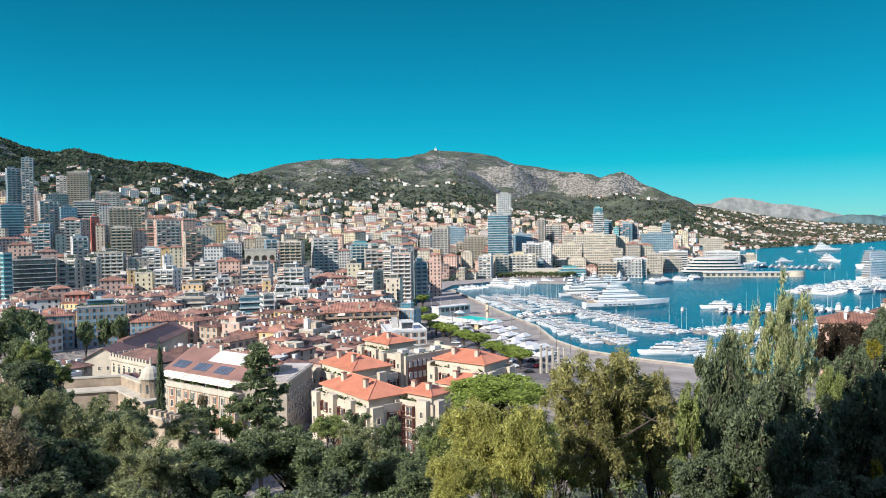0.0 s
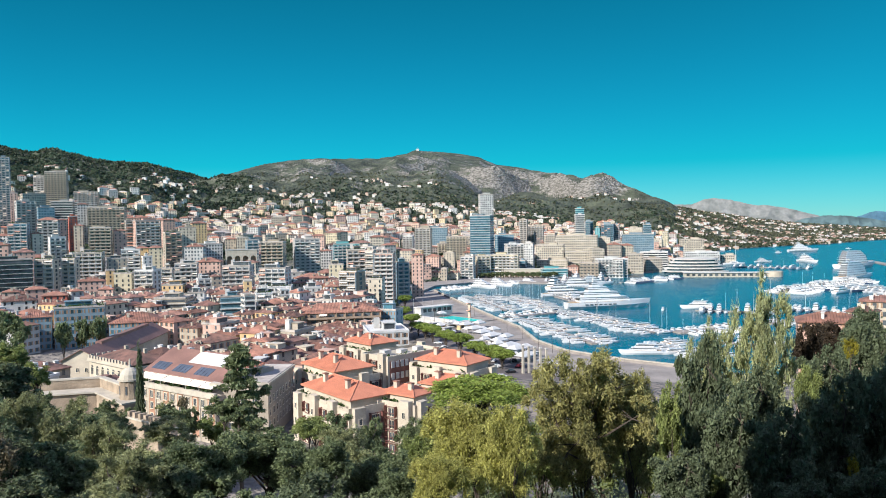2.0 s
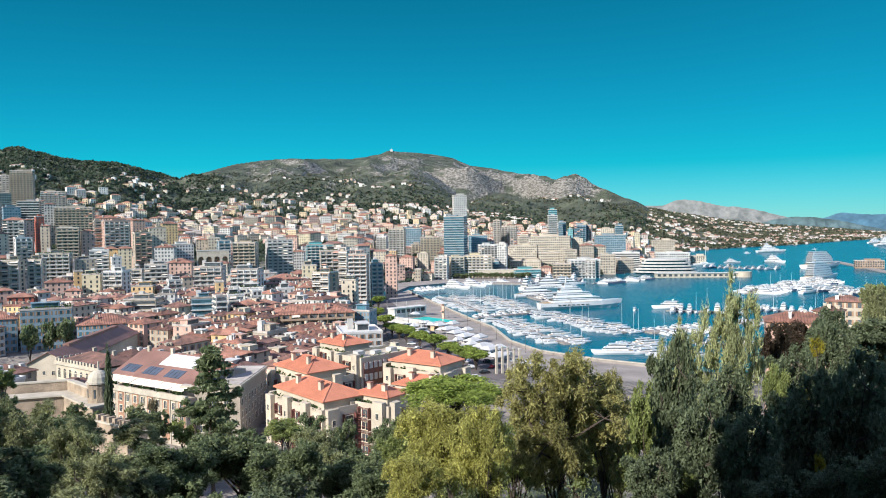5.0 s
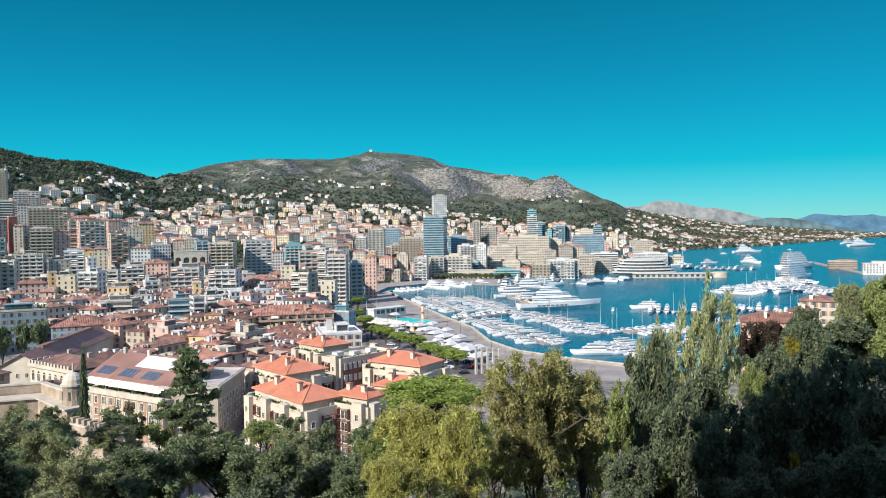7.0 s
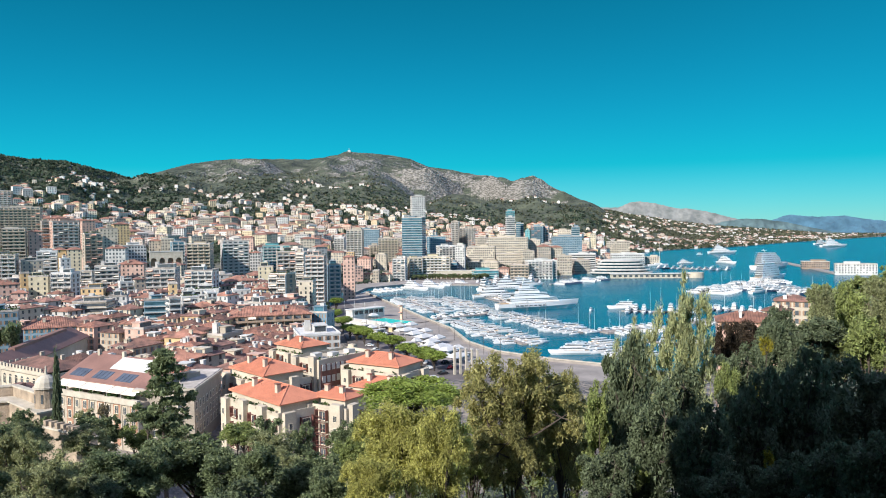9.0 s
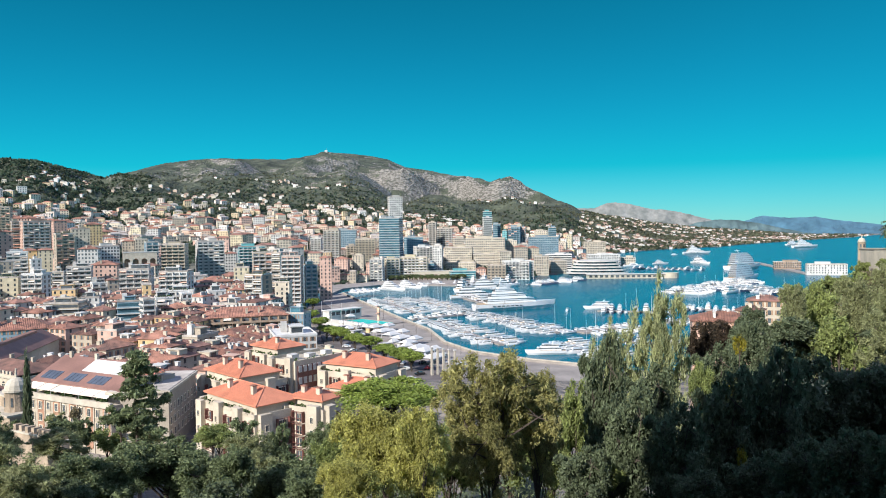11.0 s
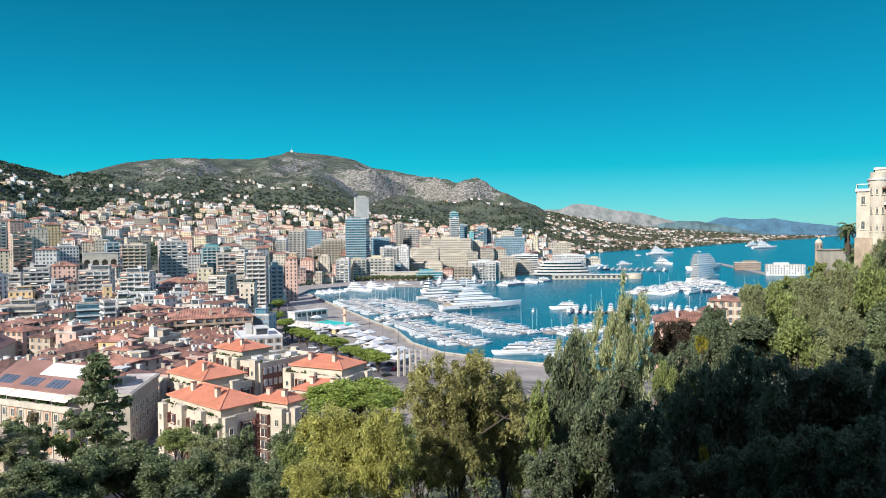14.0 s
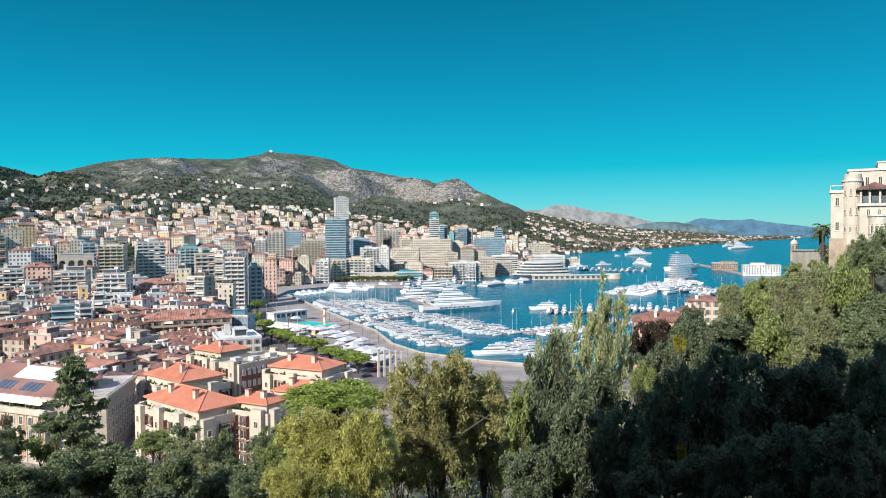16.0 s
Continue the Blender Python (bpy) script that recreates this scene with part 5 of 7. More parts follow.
def tile_courses(root, w, d, z, rise, over=0.5, step=0.55):
    """Rows of barrel tiles down the two long slopes, as slim raised ribs."""
    W, D = w / 2 + over, d / 2 + over
    s = Shape()
    for sy in (-1, 1):
        n = int(2 * W / step)
        for k in range(n):
            x = -W + (k + 0.5) * step
            run = min(1.0, (W - abs(x)) / D) if W >= D else 1.0
            if run < 0.08:
                continue
            y0, z0 = sy * D, z + 0.02
            y1, z1 = sy * D * (1 - run), z + rise * run + 0.02
            s.add([(x - 0.1, y0, z0), (x + 0.1, y0, z0), (x + 0.1, y1, z1), (x - 0.1, y1, z1), (x, y0, z0 + 0.13), (x, y1, z1 + 0.13)], [(0, 4, 5, 3), (4, 1, 2, 5), (0, 1, 4), (2, 3, 5)])
    tagged(part("tile_courses", s, TILE_NEW, root), kind="stuff")


def villa(x, y, z, w, d, h, turn, bays=3, dark_face=False, roof=True, upper=3.0, inset=1.6):
    """A cream residence: stepped terraces, projecting bays, recessed loggias and a bright hip roof."""
    rng = random.Random(int(x * 3 + y))
    TAKEN.append((x, y, max(w, d) * 0.62))
    root = thing("residence", pose(x, y, z, 0, 0, turn), "cream residence with terraces and bright terracotta roof" if roof else "cream residence with dark loggias and flat roof", "building", "cream residences")
    wall = WALLS["cream"]
    part("wall", Shape().box(-w / 2, w / 2, -d / 2, d / 2, -6, h), wall, root)
    for a in ((-w / 2, w / 2, -d / 2, -d / 2 + 0.25), (-w / 2, w / 2, d / 2 - 0.25, d / 2), (-w / 2, -w / 2 + 0.25, -d / 2 + 0.25, d / 2 - 0.25), (w / 2 - 0.25, w / 2, -d / 2 + 0.25, d / 2 - 0.25)):
        part("parapet", Shape().box(*a, h, h + 0.9), wall, root)
    win = window_mesh(1.5, 1.9)
    lattice = Shape()
    lattice.box(-1.75, -1.6, -1.0, 0, 0, 2.6).box(1.6, 1.75, -1.0, 0, 0, 2.6).box(-1.75, 1.75, -1.0, -0.85, 0, 0.12).box(-1.75, 1.75, -1.0, -0.9, 0.95, 1.05).box(-0.07, 0.07, -1.0, -0.9, 0, 2.6).box(-1.75, 1.75, -1.0, -0.85, 2.5, 2.62)
    lattice = lattice.mesh("loggia_frame")
    n = max(2, int(h / 3.0))
    for face, span, depth, rot in (("front", w, d, 0), ("side", d, w, -90), ("other", d, w, 90))[1 if dark_face else 0:]:
        cols = max(2, round(span / 4.4))
        for c in range(cols):
            u = -span / 2 + span * (c + 0.5) / cols
            proud = c % 2 == 0 and not (dark_face and face == "front")
            base = pose(0, 0, 0, 0, 0, rot)
            if proud:
                bw = span / cols * 0.62
                hb = h + rng.choice((0.9, 0.9, 1.8))
                part("bay", Shape().box(u - bw / 2, u + bw / 2, -depth / 2 - 1.3, -depth / 2 + 0.3, -6, hb), wall, root, at=base)
                for k in range(n):
                    part("window", win, None, root, at=base @ pose(u, -depth / 2 - 1.3, k * h / n + 0.7) @ Matrix.Diagonal((0.6, 1, 0.75, 1)))
            else:
                for k in range(n):
                    m = base @ pose(u, -depth / 2, k * h / n + 0.3)
                    part("window", win, None, root, at=m @ Matrix.Diagonal((1.5, 1, 1, 1)))
                    part("loggia_frame", lattice, BROWNFRAME, root, "rust-brown steel balcony frame", at=m)
    if dark_face:
        # flat brown panel for the loggias, their shade put into its dark colour
        part("shaded_loggia_panel", Shape().box(-w / 2 + 0.8, w / 2 - 0.8, -d / 2 - 0.16, -d / 2 - 0.02, 0.2, h - 0.7), BROWNFRAME, root, "dark brown facade panel with loggia shade in its colour")
        blind = Shape().box(-0.62, 0.62, -0.34, -0.18, 0, 2.0).mesh("blind")
        for k in range(n):
            for c in range(int(w / 1.9)):
                part("blind", blind, SLAB, root, at=pose(-w / 2 + 1.8 + c * 1.9, -d / 2, k * h / n + 0.9))
    if roof:
        rw, rd = w - 2 * inset, d - 2 * inset
        part("upper_storey", Shape().box(-rw / 2, rw / 2, -rd / 2, rd / 2, h - 0.1, h + upper), wall, root)
        rise = min(rw, rd) * 0.24
        part("roof", Shape().hip(rw, rd, h + upper, rise, 0.7), TILE_NEW, root)
        ridge_caps(root, rw, rd, h + upper, rise, 0.7)
        tile_courses(root, rw, rd, h + upper, rise, 0.7)
        for cx in (-rw * 0.22, rw * 0.25):
            ch = part("chimney", Shape().box(cx - 0.6, cx + 0.6, -rd * 0.3, -rd * 0.3 + 1.0, h + upper, h + upper + rise * 0.9 + 0.9), wall, root)
            part("chimney_cap", Shape().box(cx - 0.75, cx + 0.75, -rd * 0.3 - 0.15, -rd * 0.3 + 1.15, h + upper + rise * 0.9 + 0.9, h + upper + rise * 0.9 + 1.1), TILE, ch)
    else:
        for k in range(3):
            px = -w * 0.3 + k * w * 0.3
            part("roof_box", Shape().box(px - 1.4, px + 1.4, -1, 1.6, h, h + rng.uniform(1.2, 2.4)), SLAB, root)
    g = Shape()
    tufts(g, -w / 2 + 0.4, w / 2 - 0.4, -d / 2 + 0.3, -d / 2 + 1.2, h + 0.5, 14, rng, 0.6)
    tagged(part("terrace_plants", g, GARDEN, root, "potted green terrace plants"), kind="stuff")
    return root


def solar_house(x, y, z, w, d, h, turn):
    """A long brick-panelled house with a brown roof, solar panels, skylight and awnings."""
    TAKEN.append((x, y, 24))
    root = thing("long_house", pose(x, y, z, 0, 0, turn), "long ochre brick house with solar panels on brown roof", "building")
    f = d / 2 + 2.3   # the lower front stands forward of the roof
    part("wall", Shape().box(-w / 2, w / 2, -f, d / 2, -4, h), WALLS["beige"], root)
    part("upper_storey", Shape().box(-w / 2 + 1, w / 2 - 1, -d / 2 + 2.2, d / 2, h, h + 3.0), WALLS["cream"], root)
    part("terrace_edge", Shape().box(-w / 2 - 0.5, w / 2 + 0.5, -f - 0.6, -f + 0.3, h - 0.6, h + 0.9), PALE_STONE, root)
    z0, z1, ya, yb = h + 3.1, h + 8.4, -d / 2 + 0.4, d / 2 + 0.8
    part("gable_wall", Shape().add([(x, y, z) for x in (-w / 2 + 1, w / 2 - 1) for y, z in ((ya + 1.8, h + 2.9), (yb - 0.5, h + 2.9), (yb - 0.5, z1 - 0.5), (ya + 1.8, z0 + 0.5))], [(0, 1, 2, 3), (7, 6, 5, 4), (1, 5, 6, 2), (2, 6, 7, 3)]), WALLS["cream"], root)
    part("rear_wing", Shape().box(-w / 2 + 1, w / 2 - 1, d / 2 - 0.3, d / 2 + 9, -4, h + 4.5), WALLS["beige"], root)
    for u in (-w * 0.40, -w * 0.1, w * 0.28):
        part("chimney", Shape().box(u - 0.5, u + 0.5, yb - 0.9, yb - 0.1, z1 - 0.6, z1 + 1.4), WALLS["cream"], root)
    def on_roof(u0, u1, v0, v1, lift, t=0.12):
        spot = lambda u, v, e: (u, ya + (yb - ya) * v, z0 + (z1 - z0) * v + e)
        p = [spot(u, v, e) for e in (lift, lift + t) for u, v in ((u0, v0), (u1, v0), (u1, v1), (u0, v1))]
        return Shape().add(p, [(3, 2, 1, 0), (4, 5, 6, 7), (0, 1, 5, 4), (1, 2, 6, 5), (2, 3, 7, 6), (3, 0, 4, 7)])
    part("roof", on_roof(-w / 2, w / 2, 0, 1, -0.2, 0.3), BROWNROOF, root, "brown sheet roof")
    part("skylight", on_roof(-w * 0.10, w * 0.32, 0.50, 0.93, 0.12), FLAT_WHITE, root, "large white roof light")
    for k in range(3):
        u = -w * 0.44 + k * w * 0.27
        for j in range(4):
            part("solar_panel", on_roof(u + j * w * 0.045, u + j * w * 0.045 + w * 0.041, 0.12, 0.40, 0.12, 0.08), SOLAR, root)
    for k in range(6):
        u = -w / 2 + 1.2 + k * (w - 2) / 6
        part("awning", Shape().add([(u, -f - 0.3, h + 2.0), (u + w / 6 - 0.6, -f - 0.3, h + 2.0), (u + w / 6 - 0.6, -d / 2 + 0.9, h + 3.1), (u, -d / 2 + 0.9, h + 3.1), (u, -f - 0.3, h + 1.9), (u + w / 6 - 0.6, -f - 0.3, h + 1.9), (u + w / 6 - 0.6, -d / 2 + 0.9, h + 3.0), (u, -d / 2 + 0.9, h + 3.0)],
                                   [(0, 1, 2, 3), (7, 6, 5, 4), (0, 4, 5, 1), (1, 5, 6, 2), (2, 6, 7, 3), (3, 7, 4, 0)]), AWNING, root)
        part("post", Shape().tube((u, -f - 0.1, h + 0.4), (u, -f - 0.1, h + 2.0), 0.06, 0.06, 6), METAL, root)
    win = window_mesh(1.2, 1.9)
    n = int(w / 3.2)
    for k in range(n):
        u = -w / 2 + w * (k + 0.5) / n
        if k % 2 == 0:
            part("brick_panel", Shape().box(u - 1.35, u + 1.35, -f - 0.08, -f + 0.02, -1, h - 0.6), BRICKRED, root, "rust brick wall panel")
        else:
            part("pilaster", Shape().box(u - 1.5, u - 1.2, -f - 0.22, -f + 0.02, -2, h - 0.5), PALE_STONE, root)
        for j in range(max(1, int(h / 3.2))):
            part("window", win, None, root, at=pose(u, -f - 0.09, 0.9 + j * 3.2))
    for k in range(5):
        g = Shape()
        tufts(g, -w / 2 + 2 + k * w / 5, -w / 2 + 4.5 + k * w / 5, -f + 0.3, -f + 1.2, h + 0.5, 12, random.Random(k), 0.8)
        part("terrace_bush", g, GARDEN, root)
    return root


def hall(x, y, z, w, d, h, turn, name="market_hall", rise=4.5):
    """A long gabled hall with a brown roof."""
    TAKEN.append((x, y, max(w, d) * 0.5))
    root = thing(name, pose(x, y, z, 0, 0, turn), "cream gabled hall under a long brown roof", "building")
    s = Shape().box(-w / 2, w / 2, -d / 2, d / 2, -3, h)
    s.add([(-w / 2, -d / 2, h), (w / 2, -d / 2, h), (0, -d / 2, h + rise), (-w / 2, d / 2, h), (w / 2, d / 2, h), (0, d / 2, h + rise)], [(0, 1, 2), (5, 4, 3)])
    part("wall", s, WALLS["cream"], root)
    for sx in (-1, 1):
        e = w / 2 + 0.8
        q = [(sx * e, -d / 2 - 0.8, h - 0.6), (sx * e, d / 2 + 0.8, h - 0.6), (0, d / 2 + 0.8, h + rise + 0.1), (0, -d / 2 - 0.8, h + rise + 0.1)]
        part("roof", Shape().add(q + [(a, b, c + 0.22) for a, b, c in q], [(0, 1, 2, 3), (7, 6, 5, 4), (0, 4, 5, 1), (1, 5, 6, 2), (2, 6, 7, 3), (3, 7, 4, 0)]), BROWNROOF, root)
    part("clerestory", Shape().box(-1.2, 1.2, -d * 0.3, d * 0.4, h + rise - 0.4, h + rise + 0.8), BROWNROOF, root)
    win = window_mesh(1.0, 1.5)
    for k in range(4):
        part("window", win, None, root, at=pose(-w * 0.33 + k * w * 0.22, -d / 2, h * 0.35))
    for k in range(6):
        part("window", win, None, root, at=pose(0, 0, 0, 0, 0, -90) @ pose(-d * 0.4 + k * d * 0.16, -w / 2, h * 0.35))
    return root


def wall_run(name, pts, top, thick, down, material, label, merlons=False):
    """A masonry wall along a line of plan points."""
    root = thing(name, Matrix(), label, "wall")
    for (x0, y0, z0), (x1, y1, z1) in zip(pts, pts[1:]):
        a, b = Vector((x0, y0, z0)), Vector((x1, y1, z1))
        u = (b - a).normalized()
        n = Vector((-u.y, u.x, 0)).normalized() * thick / 2
        lo = Vector((0, 0, -down))
        p = [a - n + lo, b - n + lo, b + n + lo, a + n + lo, a - n, b - n, b + n, a + n]
        part("wall_section", Shape().add(p, [(3, 2, 1, 0), (4, 5, 6, 7), (0, 1, 5, 4), (1, 2, 6, 5), (2, 3, 7, 6), (3, 0, 4, 7)]), material, root)
        n2 = n * 1.25
        up = Vector((0, 0, 0.3))
        p = [a - n2, b - n2, b + n2, a + n2, a - n2 + up, b - n2 + up, b + n2 + up, a + n2 + up]
        part("coping", Shape().add(p, [(3, 2, 1, 0), (4, 5, 6, 7), (0, 1, 5, 4), (1, 2, 6, 5), (2, 3, 7, 6), (3, 0, 4, 7)]), PALE_STONE, root)
        if merlons:
            k = int((b - a).length / 2.2)
            for i in range(k):
                c = a.lerp(b, (i + 0.5) / k)
                part("merlon", Shape().add([c + u * s * 0.6 + n * t + Vector((0, 0, e)) for e in (0.3, 1.3) for s, t in ((-1, -1), (1, -1), (1, 1), (-1, 1))], [(3, 2, 1, 0), (4, 5, 6, 7), (0, 1, 5, 4), (1, 2, 6, 5), (2, 3, 7, 6), (3, 0, 4, 7)]), material, root)
    return root


def turret(x, y, z, r, h, label, down=4):
    """A round sentry turret with a domed cap."""
    root = thing("sentry_turret", pose(x, y, z), label, "turret")
    ring = [(r * math.cos(k * math.tau / 14), r * math.sin(k * math.tau / 14)) for k in range(14)]
    part("drum", Shape().prism(ring, -down, h * 0.55), STONE, root)
    part("cornice", Shape().prism([(a * 1.15, b * 1.15) for a, b in ring], h * 0.55, h * 0.6), PALE_STONE, root)
    dome = [[(a * math.cos(q), b * math.cos(q), h * 0.6 + r * 1.1 * math.sin(q)) for a, b in ring] for q in (0, 0.4, 0.8, 1.15, 1.5)]
    part("dome", Shape().loft(dome), PALE_STONE, root)
    part("finial", Shape().tube((0, 0, h * 0.6 + r), (0, 0, h * 0.6 + r * 1.9), r * 0.16, r * 0.06, 6), PALE_STONE, root)
    for k in range(3):
        part("loophole", Shape().box(-0.18, 0.18, -r - 0.03, -r + 0.2, h * 0.15, h * 0.4), GLASS, root, at=pose(0, 0, 0, 0, 0, -50 + 50 * k))
    return root


def museum(x, y, z, turn):
    """The tall cream palace on the rock's edge, with bays, a round tower and a tiled loggia."""
    root = thing("rock_palace", pose(x, y, z, 0, 0, turn) @ Matrix.Diagonal((0.68, 0.8, 0.80, 1)), "tall cream stone palace with round bay and tiled loggia", "building")
    w = PALE_STONE
    arc = lambda cx, cy, r: [(cx + r * math.cos(math.pi + math.pi * k / 12), cy + r * math.sin(math.pi + math.pi * k / 12)) for k in range(13)]
    part("left_wing", Shape().box(0, 3.4, 0.3, 14, -6, 12), w, root)
    part("cornice", Shape().box(-0.3, 3.5, 0.0, 14.2, 11.4, 12.0), SLAB, root)
    part("balustrade", Shape().box(-0.1, 3.3, 0.1, 0.35, 12.9, 13.1).box(-0.1, 0.15, 0.1, 13.9, 12.9, 13.1).box(-0.1, 0.1, 0.1, 0.35, 12, 13).box(3.1, 3.3, 0.1, 0.35, 12, 13), SLAB, root)
    part("round_bay", Shape().prism(arc(4.9, 1.5, 2.3) + [(7.2, 6), (2.6, 6)], -6, 13.8), w, root)
    part("cornice", Shape().prism(arc(4.9, 1.5, 2.55) + [(7.4, 5.9), (2.4, 5.9)], 13.8, 14.2), SLAB, root)
    part("drum", Shape().prism(arc(5.1, 2.6, 2.1) + [(7.2, 6), (3.0, 6)], 14.2, 15.6), w, root)
    part("main_block", Shape().box(4.2, 26, 5.6, 20, -6, 16.4), w, root)
    part("cornice", Shape().box(3.9, 26.2, 5.3, 20.2, 16.4, 16.9), SLAB, root)
    part("attic", Shape().box(11.0, 26, 6.6, 19, 16.9, 18.2), w, root)
    part("cornice", Shape().box(10.8, 26.1, 6.4, 19.1, 18.2, 18.5), SLAB, root)
    part("right_bay", Shape().box(6.6, 13.5, -1.2, 8, -6, 8.6), w, root)
    part("balcony", Shape().box(6.1, 14, -1.7, 0, 8.3, 8.9), SLAB, root)
    part("loggia", Shape().box(7.0, 13.2, 0.3, 7.5, 8.9, 11.9), GLASS, root, "dark glazed loggia")
    for cx in (6.9, 8.9, 11.2, 13.2):
        part("loggia_post", Shape().box(cx - 0.25, cx + 0.25, -1.0, -0.5, 8.9, 11.9), w, root)
    part("loggia_roof", Shape().hip(7.6, 8.2, 0, 1.6, 0.6), TILE_DARK, root, "brown tiled loggia roof", at=pose(10.1, 2.9, 12.1))
    part("apse", Shape().prism(arc(11.0, -1.1, 2.4) + [(13.4, 0.5), (8.6, 0.5)], -6, 6.0), w, root)
    part("apse_cornice", Shape().prism(arc(11.0, -1.1, 2.65) + [(13.6, 0.5), (8.4, 0.5)], 6.0, 6.4), SLAB, root)
    part("plinth", Shape().box(-0.4, 7.0, -0.5, 6, -6, 1.2), STONE, root)
    win, arch = window_mesh(0.8, 1.8), window_mesh(0.7, 1.5, True)
    for u, zz in ((1.5, 3.0), (1.5, 8.5)):
        part("window", win, None, root, at=pose(u, 0.3, zz))
    for a in (-42, -8, 26):
        for zz in (2.6, 6.4, 10.6):
            part("window", arch, None, root, at=pose(4.9, 1.5, 0) @ pose(0, 0, 0, 0, 0, a) @ pose(0, -2.32, zz) @ Matrix.Diagonal((0.7, 1, 0.8, 1)))
    for a in (-66, -40, -14, 12, 38, 64):
        part("window", arch, None, root, at=pose(11.0, -1.1, 0) @ pose(0, 0, 0, 0, 0, a) @ pose(0, -2.42, 2.4))
    for u in (8.2, 10.6):
        part("window", arch, None, root, at=pose(u + 0.4, -1.2, 6.3) @ Matrix.Diagonal((1, 1, 0.7, 1)))
    for u in (8.5, 11.5, 14.5, 17.5):
        part("window", win, None, root, at=pose(u, 5.6, 13.2))
    for u in (15, 18, 21):
        for zz in (2, 6, 10):
            part("window", win, None, root, at=pose(u, 5.6, zz))
    return root


def palm(x, y, z, h, seed=1):
    """A date palm with arching fronds."""
    r = random.Random(seed)
    root = thing("palm_tree", pose(x, y, z), "date palm with arching grey-green fronds", "tree", "trees and shrubs")
    t = Shape()
    for k in range(8):
        t.tube((0, 0, -2 + k * (h + 2) / 8), (0, 0, -2 + (k + 1) * (h + 2) / 8), 0.26, 0.32, 8)
    part("trunk", t, BARK, root)
    for k in range(34):
        a, up = k * 2.4, r.uniform(-0.35, 1.25)
        s = Shape()
        p, L = Vector((0, 0, h)), 2.0
        prev = None
        for q in range(8):
            f = q / 7
            c = p + Vector((math.cos(a) * L * f, math.sin(a) * L * f, L * (up * f - 0.9 * f * f)))
            n = Vector((-math.sin(a), math.cos(a), 0))
            if prev is not None:
                wd = 0.34 * math.sin(math.pi * min(1, f * 0.9 + 0.1))
                for sgn in (-1, 1):
                    s.add([prev, c, c + n * sgn * wd + Vector((0, 0, -0.16)), prev.lerp(c, 0.3) + n * sgn * wd + Vector((0, 0, -0.12))], [(0, 1, 2, 3)])
            prev = c
        part("frond", s, OAK_L, root)
    return root


# the viewpoint's own terrace and the palace front behind it, which keeps the sun off the slope
root = thing("palace_front", pose(6, -14, 58), "unseen pale block behind the viewpoint, added to shade the slope", "building")
part("wall", Shape().box(-33, 6, -9, 6, -3, 35), WALLS["beige"], root)
part("tower", Shape().box(-20, -8, -8, 8, -3, 39), WALLS["beige"], root)
part("roof", Shape().hip(39, 15, 35, 3.0), TILE, root, at=pose(-13.5, -1.5, 0))
villa(-21, 190, 6.5, 27, 15, 11.5, -53, upper=2.6)
villa(-5, 184, 6.5, 15, 12, 12.0, -40, upper=2.4, inset=2.4)
villa(-27, 222, 6.5, 22, 16, 11.5, -53)
villa(-8, 240, 6.5, 23, 13, 14.5, 42, dark_face=True, roof=False)
villa(8, 230, 6.5, 22, 15, 11.0, -38)
villa(-20, 264, 6.5, 18, 14, 12, -50)
villa(7, 207, 6.5, 18, 13, 8.5, -38)
solar_house(-65.5, 208.5, 8, 35.5, 10, 10.5, -36)


def corner_house(x, y, z, w, d, h, turn):
    """The long house's end wing, with a round roof pavilion under a red cone."""
    TAKEN.append((x, y, 13))
    root = thing("corner_house", pose(x, y, z, 0, 0, turn), "beige corner house with a round red-roofed roof pavilion", "building")
    part("wall", Shape().box(-w / 2, w / 2, -d / 2, d / 2, -4, h), WALLS["beige"], root)
    part("cornice", Shape().box(-w / 2 - 0.5, w / 2 + 0.5, -d / 2 - 0.5, d / 2 + 0.5, h, h + 0.6), PALE_STONE, root)
    part("roof", Shape().box(-w / 2, w / 2, -d / 2, d / 2, h + 0.6, h + 0.75), FLAT, root)
    win = window_mesh(1.1, 1.8)
    for k in range(3):
        for j in range(int(w / 3.2)):
            part("window", win, None, root, at=pose(-w / 2 + 1.8 + 3.2 * j, -d / 2, 1.2 + 3.3 * k))
        for j in range(int(d / 3.2)):
            part("window", win, None, root, at=pose(0, 0, 0, 0, 0, 90) @ pose(-d / 2 + 1.8 + 3.2 * j, -w / 2, 1.2 + 3.3 * k))
    ring = [(math.cos(k * math.tau / 16), math.sin(k * math.tau / 16)) for k in range(16)]
    pav = part("pavilion", Shape().prism([(3.6 * a, 3.6 * b) for a, b in ring], h + 0.7, h + 3.2), GLASS, root, "round glazed roof pavilion", at=pose(-w * 0.08, -d * 0.12, 0))
    for a, b in ring[::2]:
        part("post", Shape().tube((4.2 * a, 4.2 * b, h + 0.7), (4.2 * a, 4.2 * b, h + 3.2), 0.14, 0.14, 6), PALE_STONE, pav)
    part("fascia", Shape().prism([(4.9 * a, 4.9 * b) for a, b in ring], h + 3.2, h + 3.6), PALE_STONE, pav)
    part("cone_roof", Shape().prism([(5.0 * a, 5.0 * b) for a, b in ring], h + 3.6, h + 5.4, 0.03), TILE, pav, "red tiled cone")
    for a, b in ring:
        part("roof_rib", Shape().tube((5.0 * a, 5.0 * b, h + 3.64), (0.2 * a, 0.2 * b, h + 5.42), 0.07, 0.07, 4), TILE_NEW, pav)


